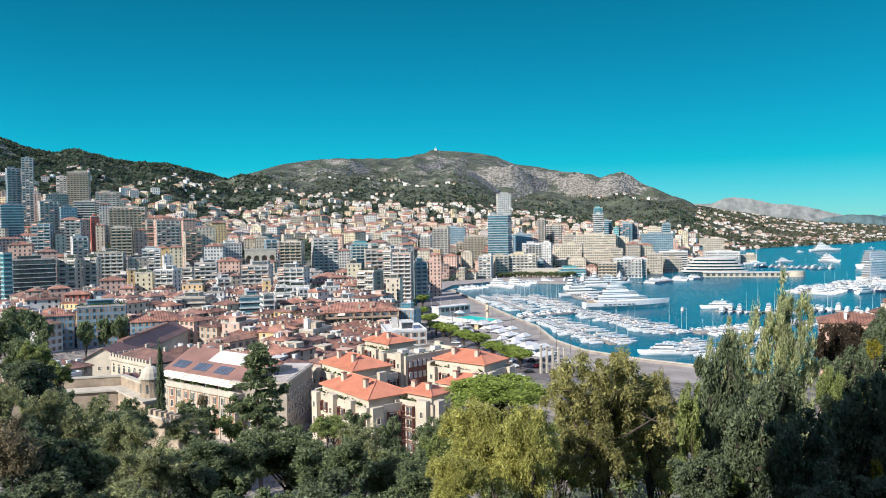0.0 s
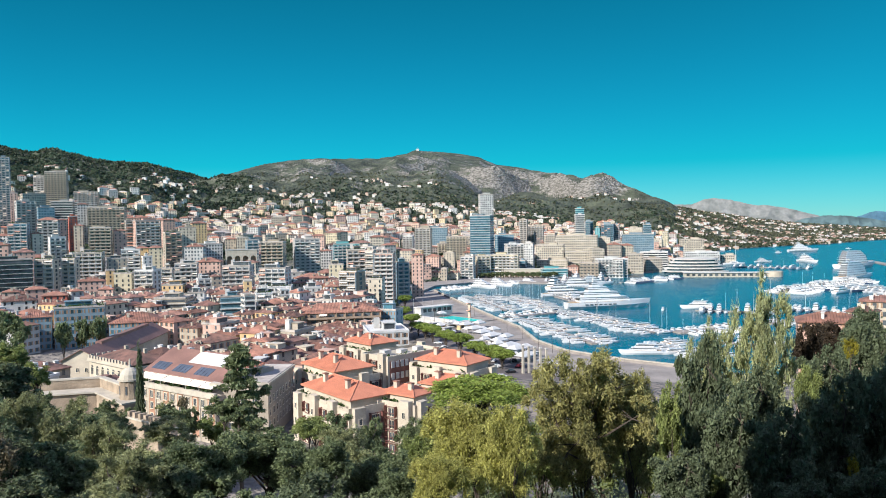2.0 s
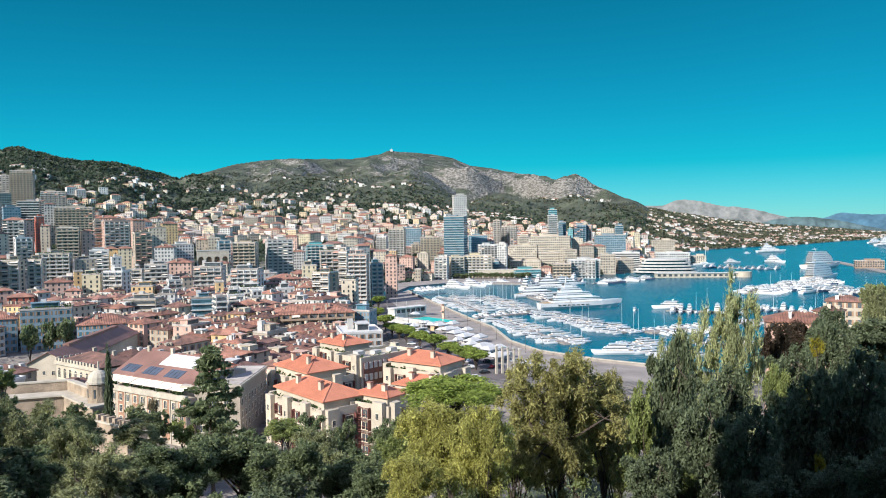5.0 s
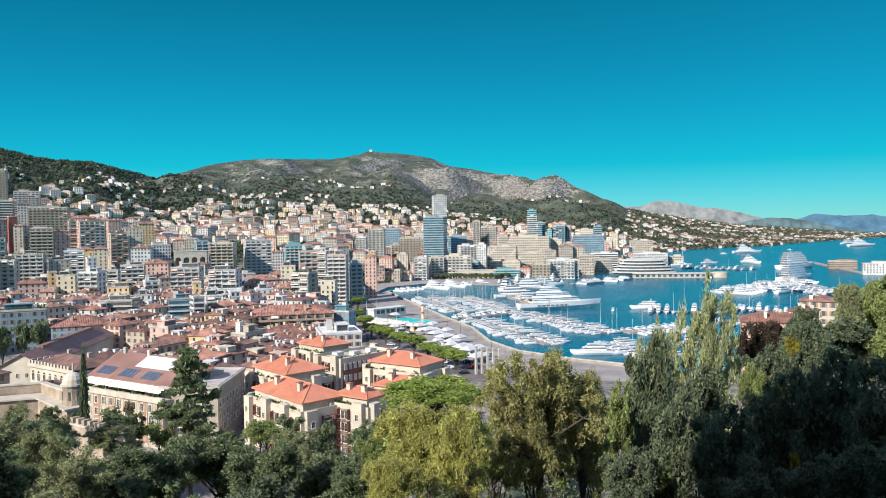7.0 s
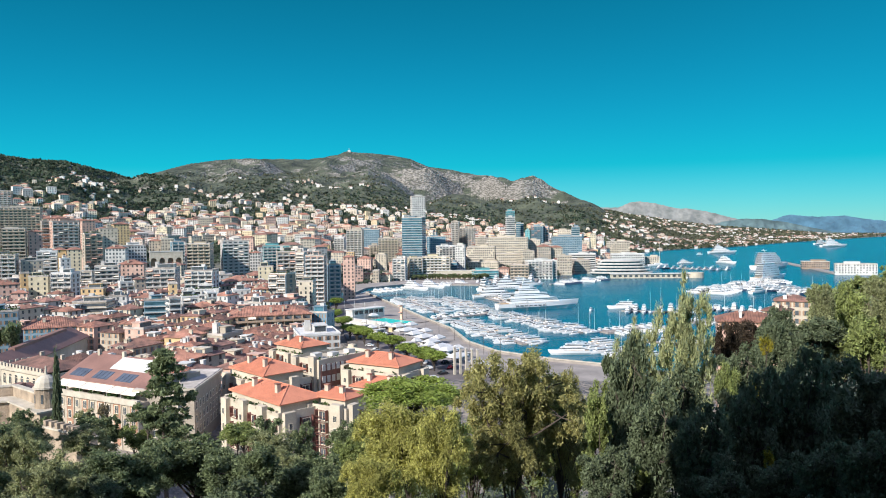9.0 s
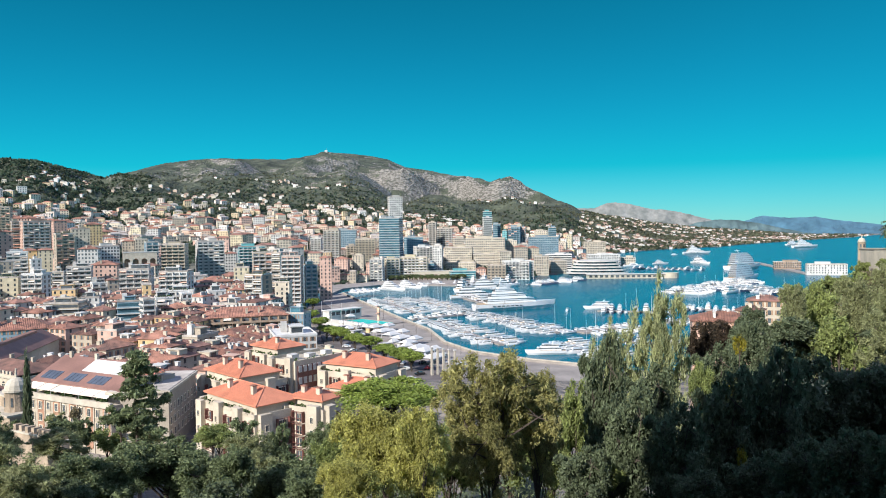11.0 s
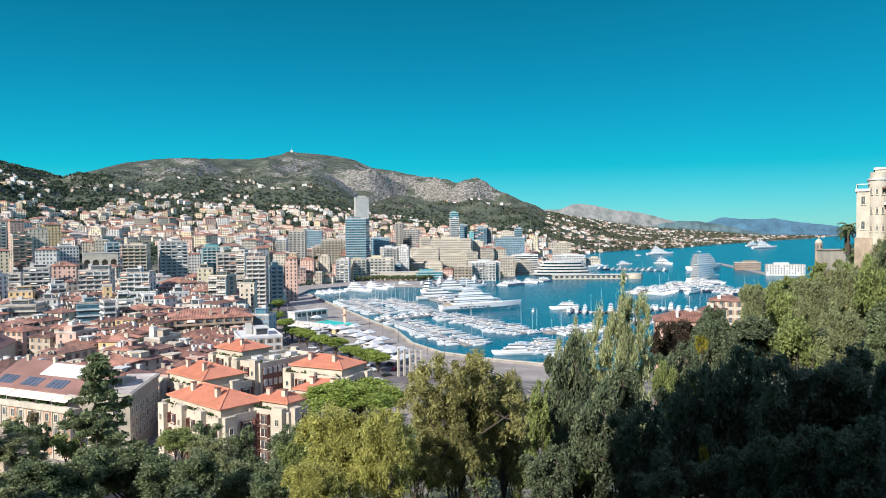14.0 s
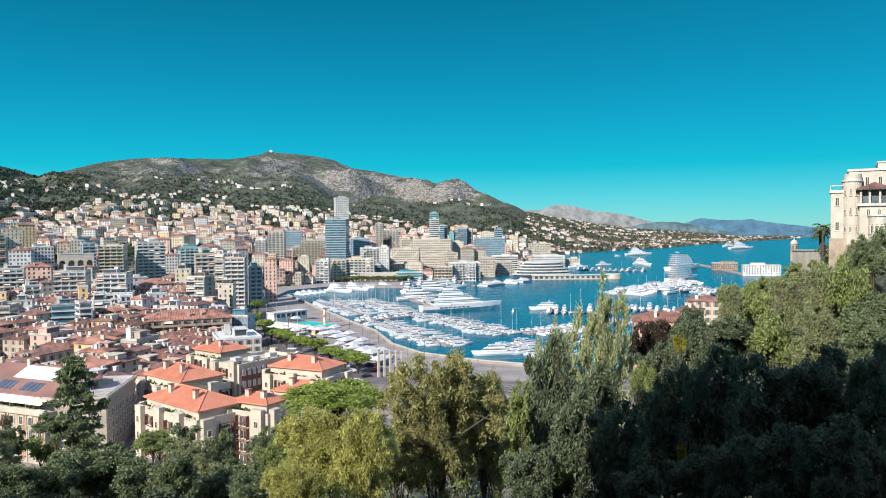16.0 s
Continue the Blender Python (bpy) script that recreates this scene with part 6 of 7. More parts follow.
def crenel_house(x, y, z, w, d, h, turn):
    """A pale green-grey front with tall arched windows under a merloned parapet."""
    TAKEN.append((x, y, 14))
    root = thing("merlon_house", pose(x, y, z, 0, 0, turn), "pale house with arched windows, merloned parapet and red roof", "building")
    part("wall", Shape().box(-w / 2, w / 2, -d / 2, d / 2, -4, h), WALLS["cream"], root)
    part("cornice", Shape().box(-w / 2 - 0.6, w / 2 + 0.1, -d / 2 - 0.6, d / 2, h - 0.4, h), PALE_STONE, root)
    merlon = Shape().box(-0.5, 0.5, -0.2, 0.2, 0, 1.0).mesh("merlon")
    part("parapet", Shape().box(-w / 2 - 0.5, w / 2, -d / 2 - 0.5, -d / 2 - 0.1, h, h + 0.7).box(-w / 2 - 0.5, -w / 2 - 0.1, -d / 2 - 0.1, d / 2, h, h + 0.7), WALLS["cream"], root)
    for k in range(int(w / 1.9)):
        part("merlon", merlon, WALLS["cream"], root, at=pose(-w / 2 + 0.7 + 1.9 * k, -d / 2 - 0.3, h + 0.7))
    for k in range(int(d / 1.9)):
        part("merlon", merlon, WALLS["cream"], root, at=pose(-w / 2 - 0.3, -d / 2 + 1.2 + 1.9 * k, h + 0.7, 0, 0, 90))
    part("roof", Shape().hip(w - 1.6, d - 1.6, h + 0.6, 2.6), TILE_DARK, root)
    arch = window_mesh(1.5, 2.3, True)
    for k in range(2):
        for j in range(int(w / 3.4)):
            part("window", arch, None, root, at=pose(-w / 2 + 2.0 + 3.4 * j, -d / 2, h - 4.6 - 4.6 * k))
        for j in range(int(d / 3.4)):
            part("window", arch, None, root, at=pose(0, 0, 0, 0, 0, -90) @ pose(-d / 2 + 2.0 + 3.4 * j, -w / 2, h - 4.6 - 4.6 * k))
    for u in (-w * 0.2, w * 0.25):
        part("chimney", Shape().box(u - 0.5, u + 0.5, 0.5, 1.5, h + 0.8, h + 4.2), WALLS["beige"], root)


corner_house(-48.5, 207.5, 8, 15, 26, 13, -4.5)
crenel_house(-95.0, 238.5, 8, 26, 15, 12.6, -40)
hall(-131, 318, 7, 15, 79, 7.0, 2, rise=3.8)
hall(-98, 214, 8, 12, 20, 8, -20, "gabled_house", 2.6)
block(-31, 232, 11, 18, 12, 12, "pink", "win", "hip", z=7.0, name="town_house", sink=4, group="old town houses")
wall_run("rampart", [(-58.4, 145.7, 31.2), (-69.2, 157.5, 31.0), (-88.0, 152.0, 31.2)], 0, 1.0, 3.0, STONE, "pale stone rampart with a coping")
wall_run("bastion", [(-56.6, 142.4, 28.9), (-67.6, 154.6, 28.9), (-88.0, 149.0, 29.0)], 0, 3.6, 9, STONE, "broad pale stone bastion wall below the rampart")
wall_run("battlement", [(-56.2, 139.1, 27.1), (-49.2, 131.1, 28.0), (-41.7, 121.0, 29.4)], 0, 1.2, 8, STONE, "crumbling stone wall with merlons among trees", True)
turret(-58.5, 145.7, 29.2, 2.0, 6.6, "domed stone sentry turret on the rampart corner", 12)
museum(97.0, 114.4, 58.6, -41.0)
wall_run("terrace_wall", [(118.3, 151.2, 56.0), (112.0, 138.4, 56.4), (104.3, 118.6, 57.2)], 0, 1.4, 14, PALE_STONE, "weathered pale stone terrace wall above the scrub")
turret(117.7, 150.5, 56.0, 0.8, 2.9, "small domed stone turret on the terrace wall", 12)
palm(105.7, 126.7, 58.2, 3.4)
palm(107.3, 129.3, 58.1, 2.6, 4)
block(159, 254, 12, 9, 29.7, -33, "cream", "win", "hipd", z=4.0, name="harbour_house", group="harbour houses")
block(112, 201, 17, 11, 30.3, -24, "pink", "win", "hip", z=4.0, name="harbour_house", group="harbour houses")
block(135, 224, 8, 7, 30.0, -40, "cream", "win", "hipd", z=4.0, name="harbour_house", group="harbour houses")
block(611, 925, 33.4, 14, 8.0, -25, "brown", "grid", "flat", z=1.5, name="pier_building", sink=4, group="pier buildings")
block(582, 804, 43.6, 14, 11.1, -28, "white", "win", "flat", z=1.5, name="pier_building", sink=4, group="pier buildings")
summit = thing("summit_hut", pose(-31, 3860, 466), "pale summit station with a mast", "building")
part("wall", Shape().box(-8, 6, -4, 4, -14, 2), WALLS["white"], summit)
part("mast", Shape().tube((0, 0, 1), (0, 0, 14), 0.5, 0.3, 6), METAL, summit)


# ---- old town and hillside quarters ----
def free(x, y, r):
    return all((x - a) ** 2 + (y - b) ** 2 > (r + c) ** 2 for a, b, c in TAKEN)


def old_town():
    """Tiled houses in narrow streets on the flat between the rock and the hill."""
    rng = random.Random(11)
    t = radians(-28)
    for i in range(-30, 30):
        for j in range(-4, 48):
            u, v = i * 15.0 + rng.uniform(-1.5, 1.5), 210 + j * 12.5 + rng.uniform(-1.5, 1.5)
            x, y = u * math.cos(t) - (v - 380) * math.sin(t), u * math.sin(t) + (v - 380) * math.cos(t) + 380
            a, d = bearing(x, y), math.hypot(x, y)
            lo = 235 if a < -12 else 262
            if not (-31 < a < -3.6 and lo < d < 600) or (d > 430 and a > -5):
                continue
            if -31 < a < -21.5 and 285 < d < 388:
                continue
            w, dp = rng.uniform(10.5, 15), rng.uniform(9, 12)
            if not free(x, y, 5.0):
                continue
            h = rng.uniform(8, 13.5) if d < 420 else rng.uniform(9, 17)
            if a > -10 and d < 385:
                h = min(h, 8.0)
            col = rng.choice(("cream", "cream", "beige", "beige", "pink", "white", "grey", "ochre"))
            roof = rng.choice(("hip", "hip", "hipd", "hipd", "hipd", "flat" if rng.random() < 0.5 else "hip"))
            block(round(x), round(y), w, dp, h, -28 + rng.choice((0, 0, 90)) + rng.uniform(-5, 5), col, "win", roof, z=6.0, name="town_house", sink=2, group="old town houses")


def far_house(x, y, w, d, h, turn, colour, roof, z):
    """A distant house or block: walls, roof and windows."""
    root = thing("house", pose(x, y, z, 0, 0, turn), f"{WORDS[colour]} house on the hillside with {'tiled' if roof else 'flat'} roof", "house", "hillside houses")
    part("wall", Shape().box(-w / 2, w / 2, -d / 2, d / 2, -12, h), WALLS[colour], root)
    if roof:
        part("roof", Shape().hip(w, d, h + 0.05, min(w, d) * 0.22), roof, root)
    else:
        part("roof", Shape().box(-w / 2 - 0.3, w / 2 + 0.3, -d / 2 - 0.3, d / 2 + 0.3, h, h + 0.7).box(-w * 0.2, w * 0.1, -d * 0.2, d * 0.2, h + 0.7, h + 3), FLAT, root)
    g = Shape()
    n = max(1, round(h / 3.1))
    for k in range(n):
        pane_row(w, d, k * h / n + 0.8, 1.7, 3.1, 1.7, g)
    tagged(part("windows", g, GLASS, root), kind="stuff")


def hill_town():
    """Blocks that climb the lower slopes behind the town and the casino hill."""
    rng = random.Random(23)
    made = 0
    while made < 175:
        a, d = rng.uniform(-31.5, 21), rng.uniform(560, 1350)
        if d > 1250 and rng.random() < (d - 1250) / 800:
            continue
        p = polar(a, d)
        if is_sea(a, d + 25) or is_sea(a, d - 25) or is_sea(a, d):
            continue
        if a > 17 and d < 1150:
            continue
        w = rng.uniform(11, 24) if d < 1400 else rng.uniform(9, 16)
        if not free(p.x, p.y, w * 0.42):
            continue
        z = height(p.x, p.y)
        sight = 62 + d * 0.012
        if (z - 62) / d > 0.028 and rng.random() < 0.8:
            continue
        h = rng.uniform(8, 22) if d < 1300 else rng.uniform(6, 14)
        h = max(6.0, min(h, sight - z + 6 if d > 900 else h))
        col = rng.choice(("cream", "cream", "white", "white", "beige", "pink", "pink", "ochre", "yellow", "grey"))
        TAKEN.append((p.x, p.y, w * 0.5))
        far_house(p.x, p.y, w, rng.uniform(9, 13), h, -a + rng.uniform(-35, 35), col, rng.choice((TILE, TILE, TILE_DARK, None, None)), z)
        made += 1


def scattered_villas():
    """Villas too far off to tell apart, joined."""
    rng = random.Random(5)
    walls, roofs = Shape(), Shape()
    count = 0
    while count < 1150:
        coast = rng.random() < 0.5
        a = rng.uniform(19, 39) if coast else rng.uniform(-30, 19)
        d = rng.uniform(1500, 4000) if coast else rng.uniform(1750, 2900)
        p = polar(a, d)
        if is_sea(a, d) or is_sea(a, d + 20):
            continue
        if not coast and noise.noise(Vector((p.x / 260, p.y / 260, 1.0))) < -0.05 + (d - 1750) / 2600:
            continue
        if not coast and a < -20 and d > 2000:
            continue
        if coast and (height(p.x, p.y) > 150 or noise.noise(Vector((p.x / 200, p.y / 200, 3.0))) < 0.0):
            continue
        z = height(p.x, p.y)
        w, h = rng.uniform(2.6, 6), rng.uniform(3.5, 6.5)
        walls.box(p.x - w, p.x + w, p.y - 4.9, p.y + 4.9, z - 6, z + h)
        e = [(p.x - w - 0.4, p.y - 5.4, z + h), (p.x + w + 0.4, p.y - 5.4, z + h), (p.x + w + 0.4, p.y + 5.4, z + h), (p.x - w - 0.4, p.y + 5.4, z + h), (p.x, p.y, z + h + 2)]
        roofs.add(e, [(0, 1, 4), (1, 2, 4), (2, 3, 4), (3, 0, 4)])
        count += 1
    root = thing("far_villas", Matrix(), "scattered pale villas with tiled roofs on far slopes", "houses", kind="stuff")
    tagged(part("walls", walls, mixed_mat("far_villa_render", ((0.62, 0.60, 0.55), (0.55, 0.49, 0.40), (0.66, 0.65, 0.62), (0.52, 0.40, 0.31))), root), kind="stuff")
    tagged(part("roofs", roofs, mixed_mat("far_villa_roofs", ((0.30, 0.15, 0.11), (0.48, 0.45, 0.41), (0.24, 0.14, 0.11))), root), kind="stuff")


def far_quarters():
    """The close-set houses higher up, too many and too far to tell apart."""
    rng = random.Random(77)
    walls, roofs, panes = Shape(), Shape(), Shape()
    count = 0
    while count < 1250:
        a, d = rng.uniform(-31, 20.5), rng.uniform(1050, 1680)
        if rng.random() < (d - 1050) / 900:
            continue
        p = polar(a, d)
        if is_sea(a, d + 25) or is_sea(a, d) or is_sea(a, d - 30) or not free(p.x, p.y, 4):
            continue
        if (height(p.x, p.y) - 62) / d > 0.036 and rng.random() < 0.7:
            continue
        z, w, q, h = height(p.x, p.y), rng.uniform(3.6, 8), rng.uniform(3.6, 5.4), rng.uniform(5, 13)
        t = radians(-a + rng.uniform(-30, 30))
        f = lambda u, v, e: (p.x + u * math.cos(t) - v * math.sin(t), p.y + u * math.sin(t) + v * math.cos(t), z + e)
        c = [(-w, -q), (w, -q), (w, q), (-w, q)]
        walls.add([f(u, v, e) for e in (-8, h) for u, v in c], [(4, 5, 6, 7), (0, 1, 5, 4), (1, 2, 6, 5), (2, 3, 7, 6), (3, 0, 4, 7)])
        o, up = 1.08, rng.choice((0.6, 2.2, 2.2))
        roofs.add([f(u * o, v * o, h) for u, v in c] + [f(-w + q, 0, h + up), f(w - q, 0, h + up)], [(0, 1, 5, 4), (1, 2, 5), (2, 3, 4, 5), (3, 0, 4)])
        for k in range(int(h / 3)):
            m = int(w * 2 / 3.2)
            for j in range(m):
                u = -w + 2 * w * (j + 0.5) / m
                panes.add([f(u - 0.7, -q - 0.06, k * 3 + 0.8), f(u + 0.7, -q - 0.06, k * 3 + 0.8), f(u + 0.7, -q - 0.06, k * 3 + 2.5), f(u - 0.7, -q - 0.06, k * 3 + 2.5)], [(0, 1, 2, 3)])
        count += 1
    root = thing("upper_town", Matrix(), "close-set pink and cream houses up the slope", "houses", kind="stuff")
    tagged(part("walls", walls, mixed_mat("upper_town_render", ((0.62, 0.55, 0.43), (0.55, 0.40, 0.31), (0.66, 0.63, 0.58), (0.52, 0.45, 0.36), (0.58, 0.46, 0.30), (0.60, 0.52, 0.46))), root), kind="stuff")
    tagged(part("roofs", roofs, mixed_mat("upper_town_roofs", ((0.33, 0.15, 0.10), (0.26, 0.14, 0.10), (0.40, 0.36, 0.33))), root), kind="stuff")
    tagged(part("windows", panes, GLASS, root), kind="stuff")


def far_woods():
    """Scrub and woods on the slopes as ragged clumps."""
    r = np.random.default_rng(3)
    for name, n, amin, amax, dmin, dmax, size, material in (("hillside_scrub", 8000, -34, 38, 1250, 2900, 3.6, SCRUB_L), ("hillside_woods", 9000, -34, 30, 950, 2300, 3.8, FOREST_L), ("ridge_woods", 13000, -40, -13, 1500, 2800, 4.0, FOREST_L), ("coast_woods", 7000, 19, 40, 1500, 4200, 4.2, SCRUB_L), ("garden_trees", 7500, -31, 20, 560, 1500, 2.5, FOREST_L)):
        c = []
        while len(c) < n:
            a, d = r.uniform(amin, amax), dmin + (dmax - dmin) * r.random() ** 0.9
            if is_sea(a, d) or is_sea(a, d + 12):
                continue
            p = polar(a, d)
            if name != "garden_trees" and noise.noise(Vector((p.x / 190, p.y / 190, 4.0))) < r.uniform(-0.6, 0.35):
                continue
            if name == "garden_trees" and not free(p.x, p.y, 1.5):
                continue
            c.append((p.x, p.y, height(p.x, p.y) + size * 0.35))
        c = np.array(c)
        k = 4
        cc = np.repeat(c, k, 0) + r.normal(size=(n * k, 3)) * size * np.array([0.55, 0.55, 0.35])
        al = unit(r.normal(size=cc.shape)) * size * r.uniform(0.6, 1.4, (n * k, 1))
        ac = unit(np.cross(al, r.normal(size=cc.shape))) * size * 0.75
        ob = new(name, leaf_mesh(name, cc, al, ac, material))
        tagged(ob, "dark green scrub and pines over the slopes", "vegetation", kind="stuff")


SCRUB_L = leaf_mat("grey_green_scrub", (0.075, 0.085, 0.050), (0.150, 0.155, 0.095), 40.0)
FOREST_L = leaf_mat("pine_wood_leaves", (0.032, 0.056, 0.038), (0.078, 0.108, 0.064), 30.0)


# ---- harbour ----
def slab(name, pts, z0, z1, material, label, category, kind=""):
    s = Shape()
    n = len(pts)
    s.add([(x, y, z0) for x, y in pts] + [(x, y, z1) for x, y in pts], [tuple(range(n - 1, -1, -1)), tuple(range(n, 2 * n))] + [(i, (i + 1) % n, n + (i + 1) % n, n + i) for i in range(n)])
    bmm = bmesh.new()
    me = s.mesh(name)
    bmm.from_mesh(me)
    bmesh.ops.recalc_face_normals(bmm, faces=bmm.faces)
    bmm.to_mesh(me)
    bmm.free()
    me.materials.append(material)
    return tagged(new(name, me), label, category, kind=kind)


def hull_rings(length, beam, free_board, stern=0.85, sheer=0.35):
    rings = []
    for k in range(9):
        u = k / 8
        half = beam / 2 * (stern + (1 - stern) * min(1, u * 3)) * (1 - max(0, (u - 0.45) / 0.55) ** 2.2)
        half = max(half, 0.04)
        top = free_board * (1 + sheer * u * u)
        x = -length / 2 + length * u
        rake = 0.10 * length * max(0, u - 0.8) / 0.2
        rings.append([(x - rake * 0.8, -half * 0.55, -0.5), (x, -half * 0.95, top * 0.45), (x + rake * 0.2, -half, top), (x + rake * 0.2, half, top), (x, half * 0.95, top * 0.45), (x - rake * 0.8, half * 0.55, -0.5)])
    return rings


def tier(x0, x1, half, z0, z1, rake=0.5, tuck=0.85):
    """One deckhouse storey with raked ends."""
    h = z1 - z0
    a = [(x0, -half, z0), (x1, -half * 0.8, z0), (x1, half * 0.8, z0), (x0, half, z0)]
    b = [(x0 + rake * 0.3 * h, -half * tuck, z1), (x1 - rake * 1.6 * h, -half * 0.7, z1), (x1 - rake * 1.6 * h, half * 0.7, z1), (x0 + rake * 0.3 * h, half * tuck, z1)]
    return a, b


def motor_yacht(name, label, length, tiers, dark=False, taper=0.86):
    """Bow along +x, waterline at 0."""
    root = thing(name, Matrix(), label, "yacht", "moored boats")
    beam, fb = length * (0.24 if length < 25 else 0.19), length * (0.095 if length < 25 else 0.075)
    part("hull", Shape().loft(hull_rings(length, beam, fb)), HULL_DARK if dark else HULL, root)
    if length > 10:
        part("deck", Shape().loft([[(x, -h, fb * q + 0.02), (x, h, fb * q + 0.02), (x, h, fb * q + 0.06), (x, -h, fb * q + 0.06)] for x, h, q in ((-length * 0.48, beam * 0.38, 1.0), (0, beam * 0.42, 1.1), (length * 0.2, beam * 0.36, 1.18))]), TEAK, root)
    if tiers > 2:
        for k in range(7):
            x = -length * 0.30 + k * length * 0.055
            part("porthole_window", Shape().box(x, x + length * 0.035, -beam * 0.497, beam * 0.497, fb * 0.62, fb * 0.78), GLASS, root)
    z, hh = fb * 1.05, max(1.5, length * (0.055 if tiers < 5 else 0.036))
    x0, x1, half = -length * 0.36, length * 0.26, beam * 0.40
    for k in range(tiers):
        a, b = tier(x0, x1, half, z, z + hh)
        cab = part("cabin", Shape().loft([a, b]).box(x0 - length * 0.05, x1 - hh * 0.9, -half * 0.95, half * 0.95, z + hh, z + hh + 0.14), HULL, root)
        m, n = [], []
        for (p, q) in zip(a, b):
            p, q = Vector(p), Vector(q)
            m.append(p.lerp(q, 0.48)), n.append(p.lerp(q, 0.60 if tiers > 3 else 0.76))
        c = sum(m, Vector()) / 4
        grow = lambda v: Vector((c.x + (v.x - c.x) * 1.006, v.y * 1.012, v.z))
        part("window_band", Shape().loft([[grow(v) for v in m], [grow(v) for v in n]]), GLASS, cab)
        z += hh + 0.12
        step = length * (1 - taper) if tiers < 5 else length * (0.02 if k < 3 else 0.06)
        x0, x1, half = x0 + step * 0.36, x1 - step * 0.86, half * taper
    if length < 10:
        return root
    mast = Shape().tube((x0 + (x1 - x0) * 0.35, 0, z - 0.1), (x0 + (x1 - x0) * 0.2, 0, z + length * 0.07), length * 0.008, length * 0.004, 6)
    mast.box(x0 + (x1 - x0) * 0.15, x0 + (x1 - x0) * 0.35, -half * 0.6, half * 0.6, z + length * 0.035, z + length * 0.045)
    part("radar_mast", mast, METAL, root)
    return root


def sail_boat(name, label, length):
    root = thing(name, Matrix(), label, "sailboat", "moored boats")
    beam, fb = length * 0.28, length * 0.085
    part("hull", Shape().loft(hull_rings(length, beam, fb, 0.7, 0.2)), HULL, root)
    a, b = tier(-length * 0.2, length * 0.2, beam * 0.26, fb, fb + length * 0.055)
    cab = part("cabin", Shape().loft([a, b]), HULL, root)
    part("window_band", Shape().box(-length * 0.16, length * 0.08, -beam * 0.262, beam * 0.262, fb + 0.12, fb + 0.32), GLASS, cab)
    part("mast", Shape().tube((length * 0.06, 0, fb), (length * 0.05, 0, length * 1.3), 0.11, 0.07, 6), METAL, root)
    part("boom", Shape().tube((length * 0.05, 0, fb + 1.5), (-length * 0.36, 0, fb + 1.4), 0.16, 0.13, 6), AWNING, root, "furled sail on the boom")
    part("rigging", Shape().tube((length * 0.05, 0, length * 1.28), (length * 0.49, 0, fb * 1.2), 0.03, 0.03, 4).tube((length * 0.05, 0, length * 1.28), (-length * 0.48, 0, fb), 0.03, 0.03, 4), DARKMETAL, root)
    return root


FLEET = {}


def boat(kind, x, y, turn, size):
    """A moored boat; one of a kind is built and the rest are copies."""
    if kind not in FLEET:
        FLEET[kind] = {
            "small": lambda: motor_yacht("motor_boat", "small white motor boat moored at a pontoon", 9, 1),
            "tender": lambda: motor_yacht("tender_boat", "small open boat with navy hull and pale cabin", 8, 1, True),
            "cruiser": lambda: motor_yacht("motor_yacht", "white cabin cruiser with dark window band", 15, 1),
            "fly": lambda: motor_yacht("flybridge_yacht", "white flybridge yacht with dark windows", 20, 2),
            "dark": lambda: motor_yacht("navy_yacht", "navy-hulled yacht with white upper decks", 20, 2, True),
            "super": lambda: motor_yacht("superyacht", "large white superyacht with stacked decks", 44, 3),
            "mega": lambda: motor_yacht("megayacht", "huge white yacht with four raked decks", 68, 4),
            "liner": lambda: motor_yacht("cruise_yacht", "tall white cruise yacht with many decks", 74, 6, False, 0.95),
            "sail": lambda: sail_boat("sailing_yacht", "white sailing yacht with bare mast", 13),
        }[kind]()
        ob = FLEET[kind]
    else:
        ob = copy_thing(FLEET[kind], Matrix())
    ob.matrix_basis = pose(x, y, 0, 0, 0, turn) @ Matrix.Scale(size, 4)
    return ob


def pier(x0, y0, x1, y1, width=3.0, kinds=("small", "small", "cruiser", "sail"), gap=4.6, sides=(1, -1), seed=0, skip=0.06):
    """A pontoon with boats moored bow-out on its sides."""
    a, b = Vector((x0, y0)), Vector((x1, y1))
    u = (b - a).normalized()
    n = Vector((-u.y, u.x))
    q = [a + n * width / 2, b + n * width / 2, b - n * width / 2, a - n * width / 2]
    slab("pier", [tuple(p) for p in q], -2, 0.9, QUAY, "concrete pontoon with boats moored along both sides", "pier", "structure")
    rng = random.Random(seed)
    size = {"small": 9, "tender": 8, "cruiser": 15, "fly": 20, "dark": 20, "super": 44, "sail": 13}
    for s in sides:
        k = gap * 0.5
        while k < (b - a).length:
            kind = rng.choice(kinds)
            f = rng.uniform(0.7, 1.0)
            L = size[kind] * f
            wide = L * 0.27 + 1.1
            if rng.random() > skip:
                c = a + u * (k + wide / 2) + n * s * (width / 2 + L / 2 + 1.0)
                ang = math.degrees(math.atan2(n.y * s, n.x * s)) + rng.uniform(-4, 4)
                boat(kind, c.x, c.y, ang, f)
            k += max(gap, wide) + rng.choice((0, 0, 0.6, 1.5))


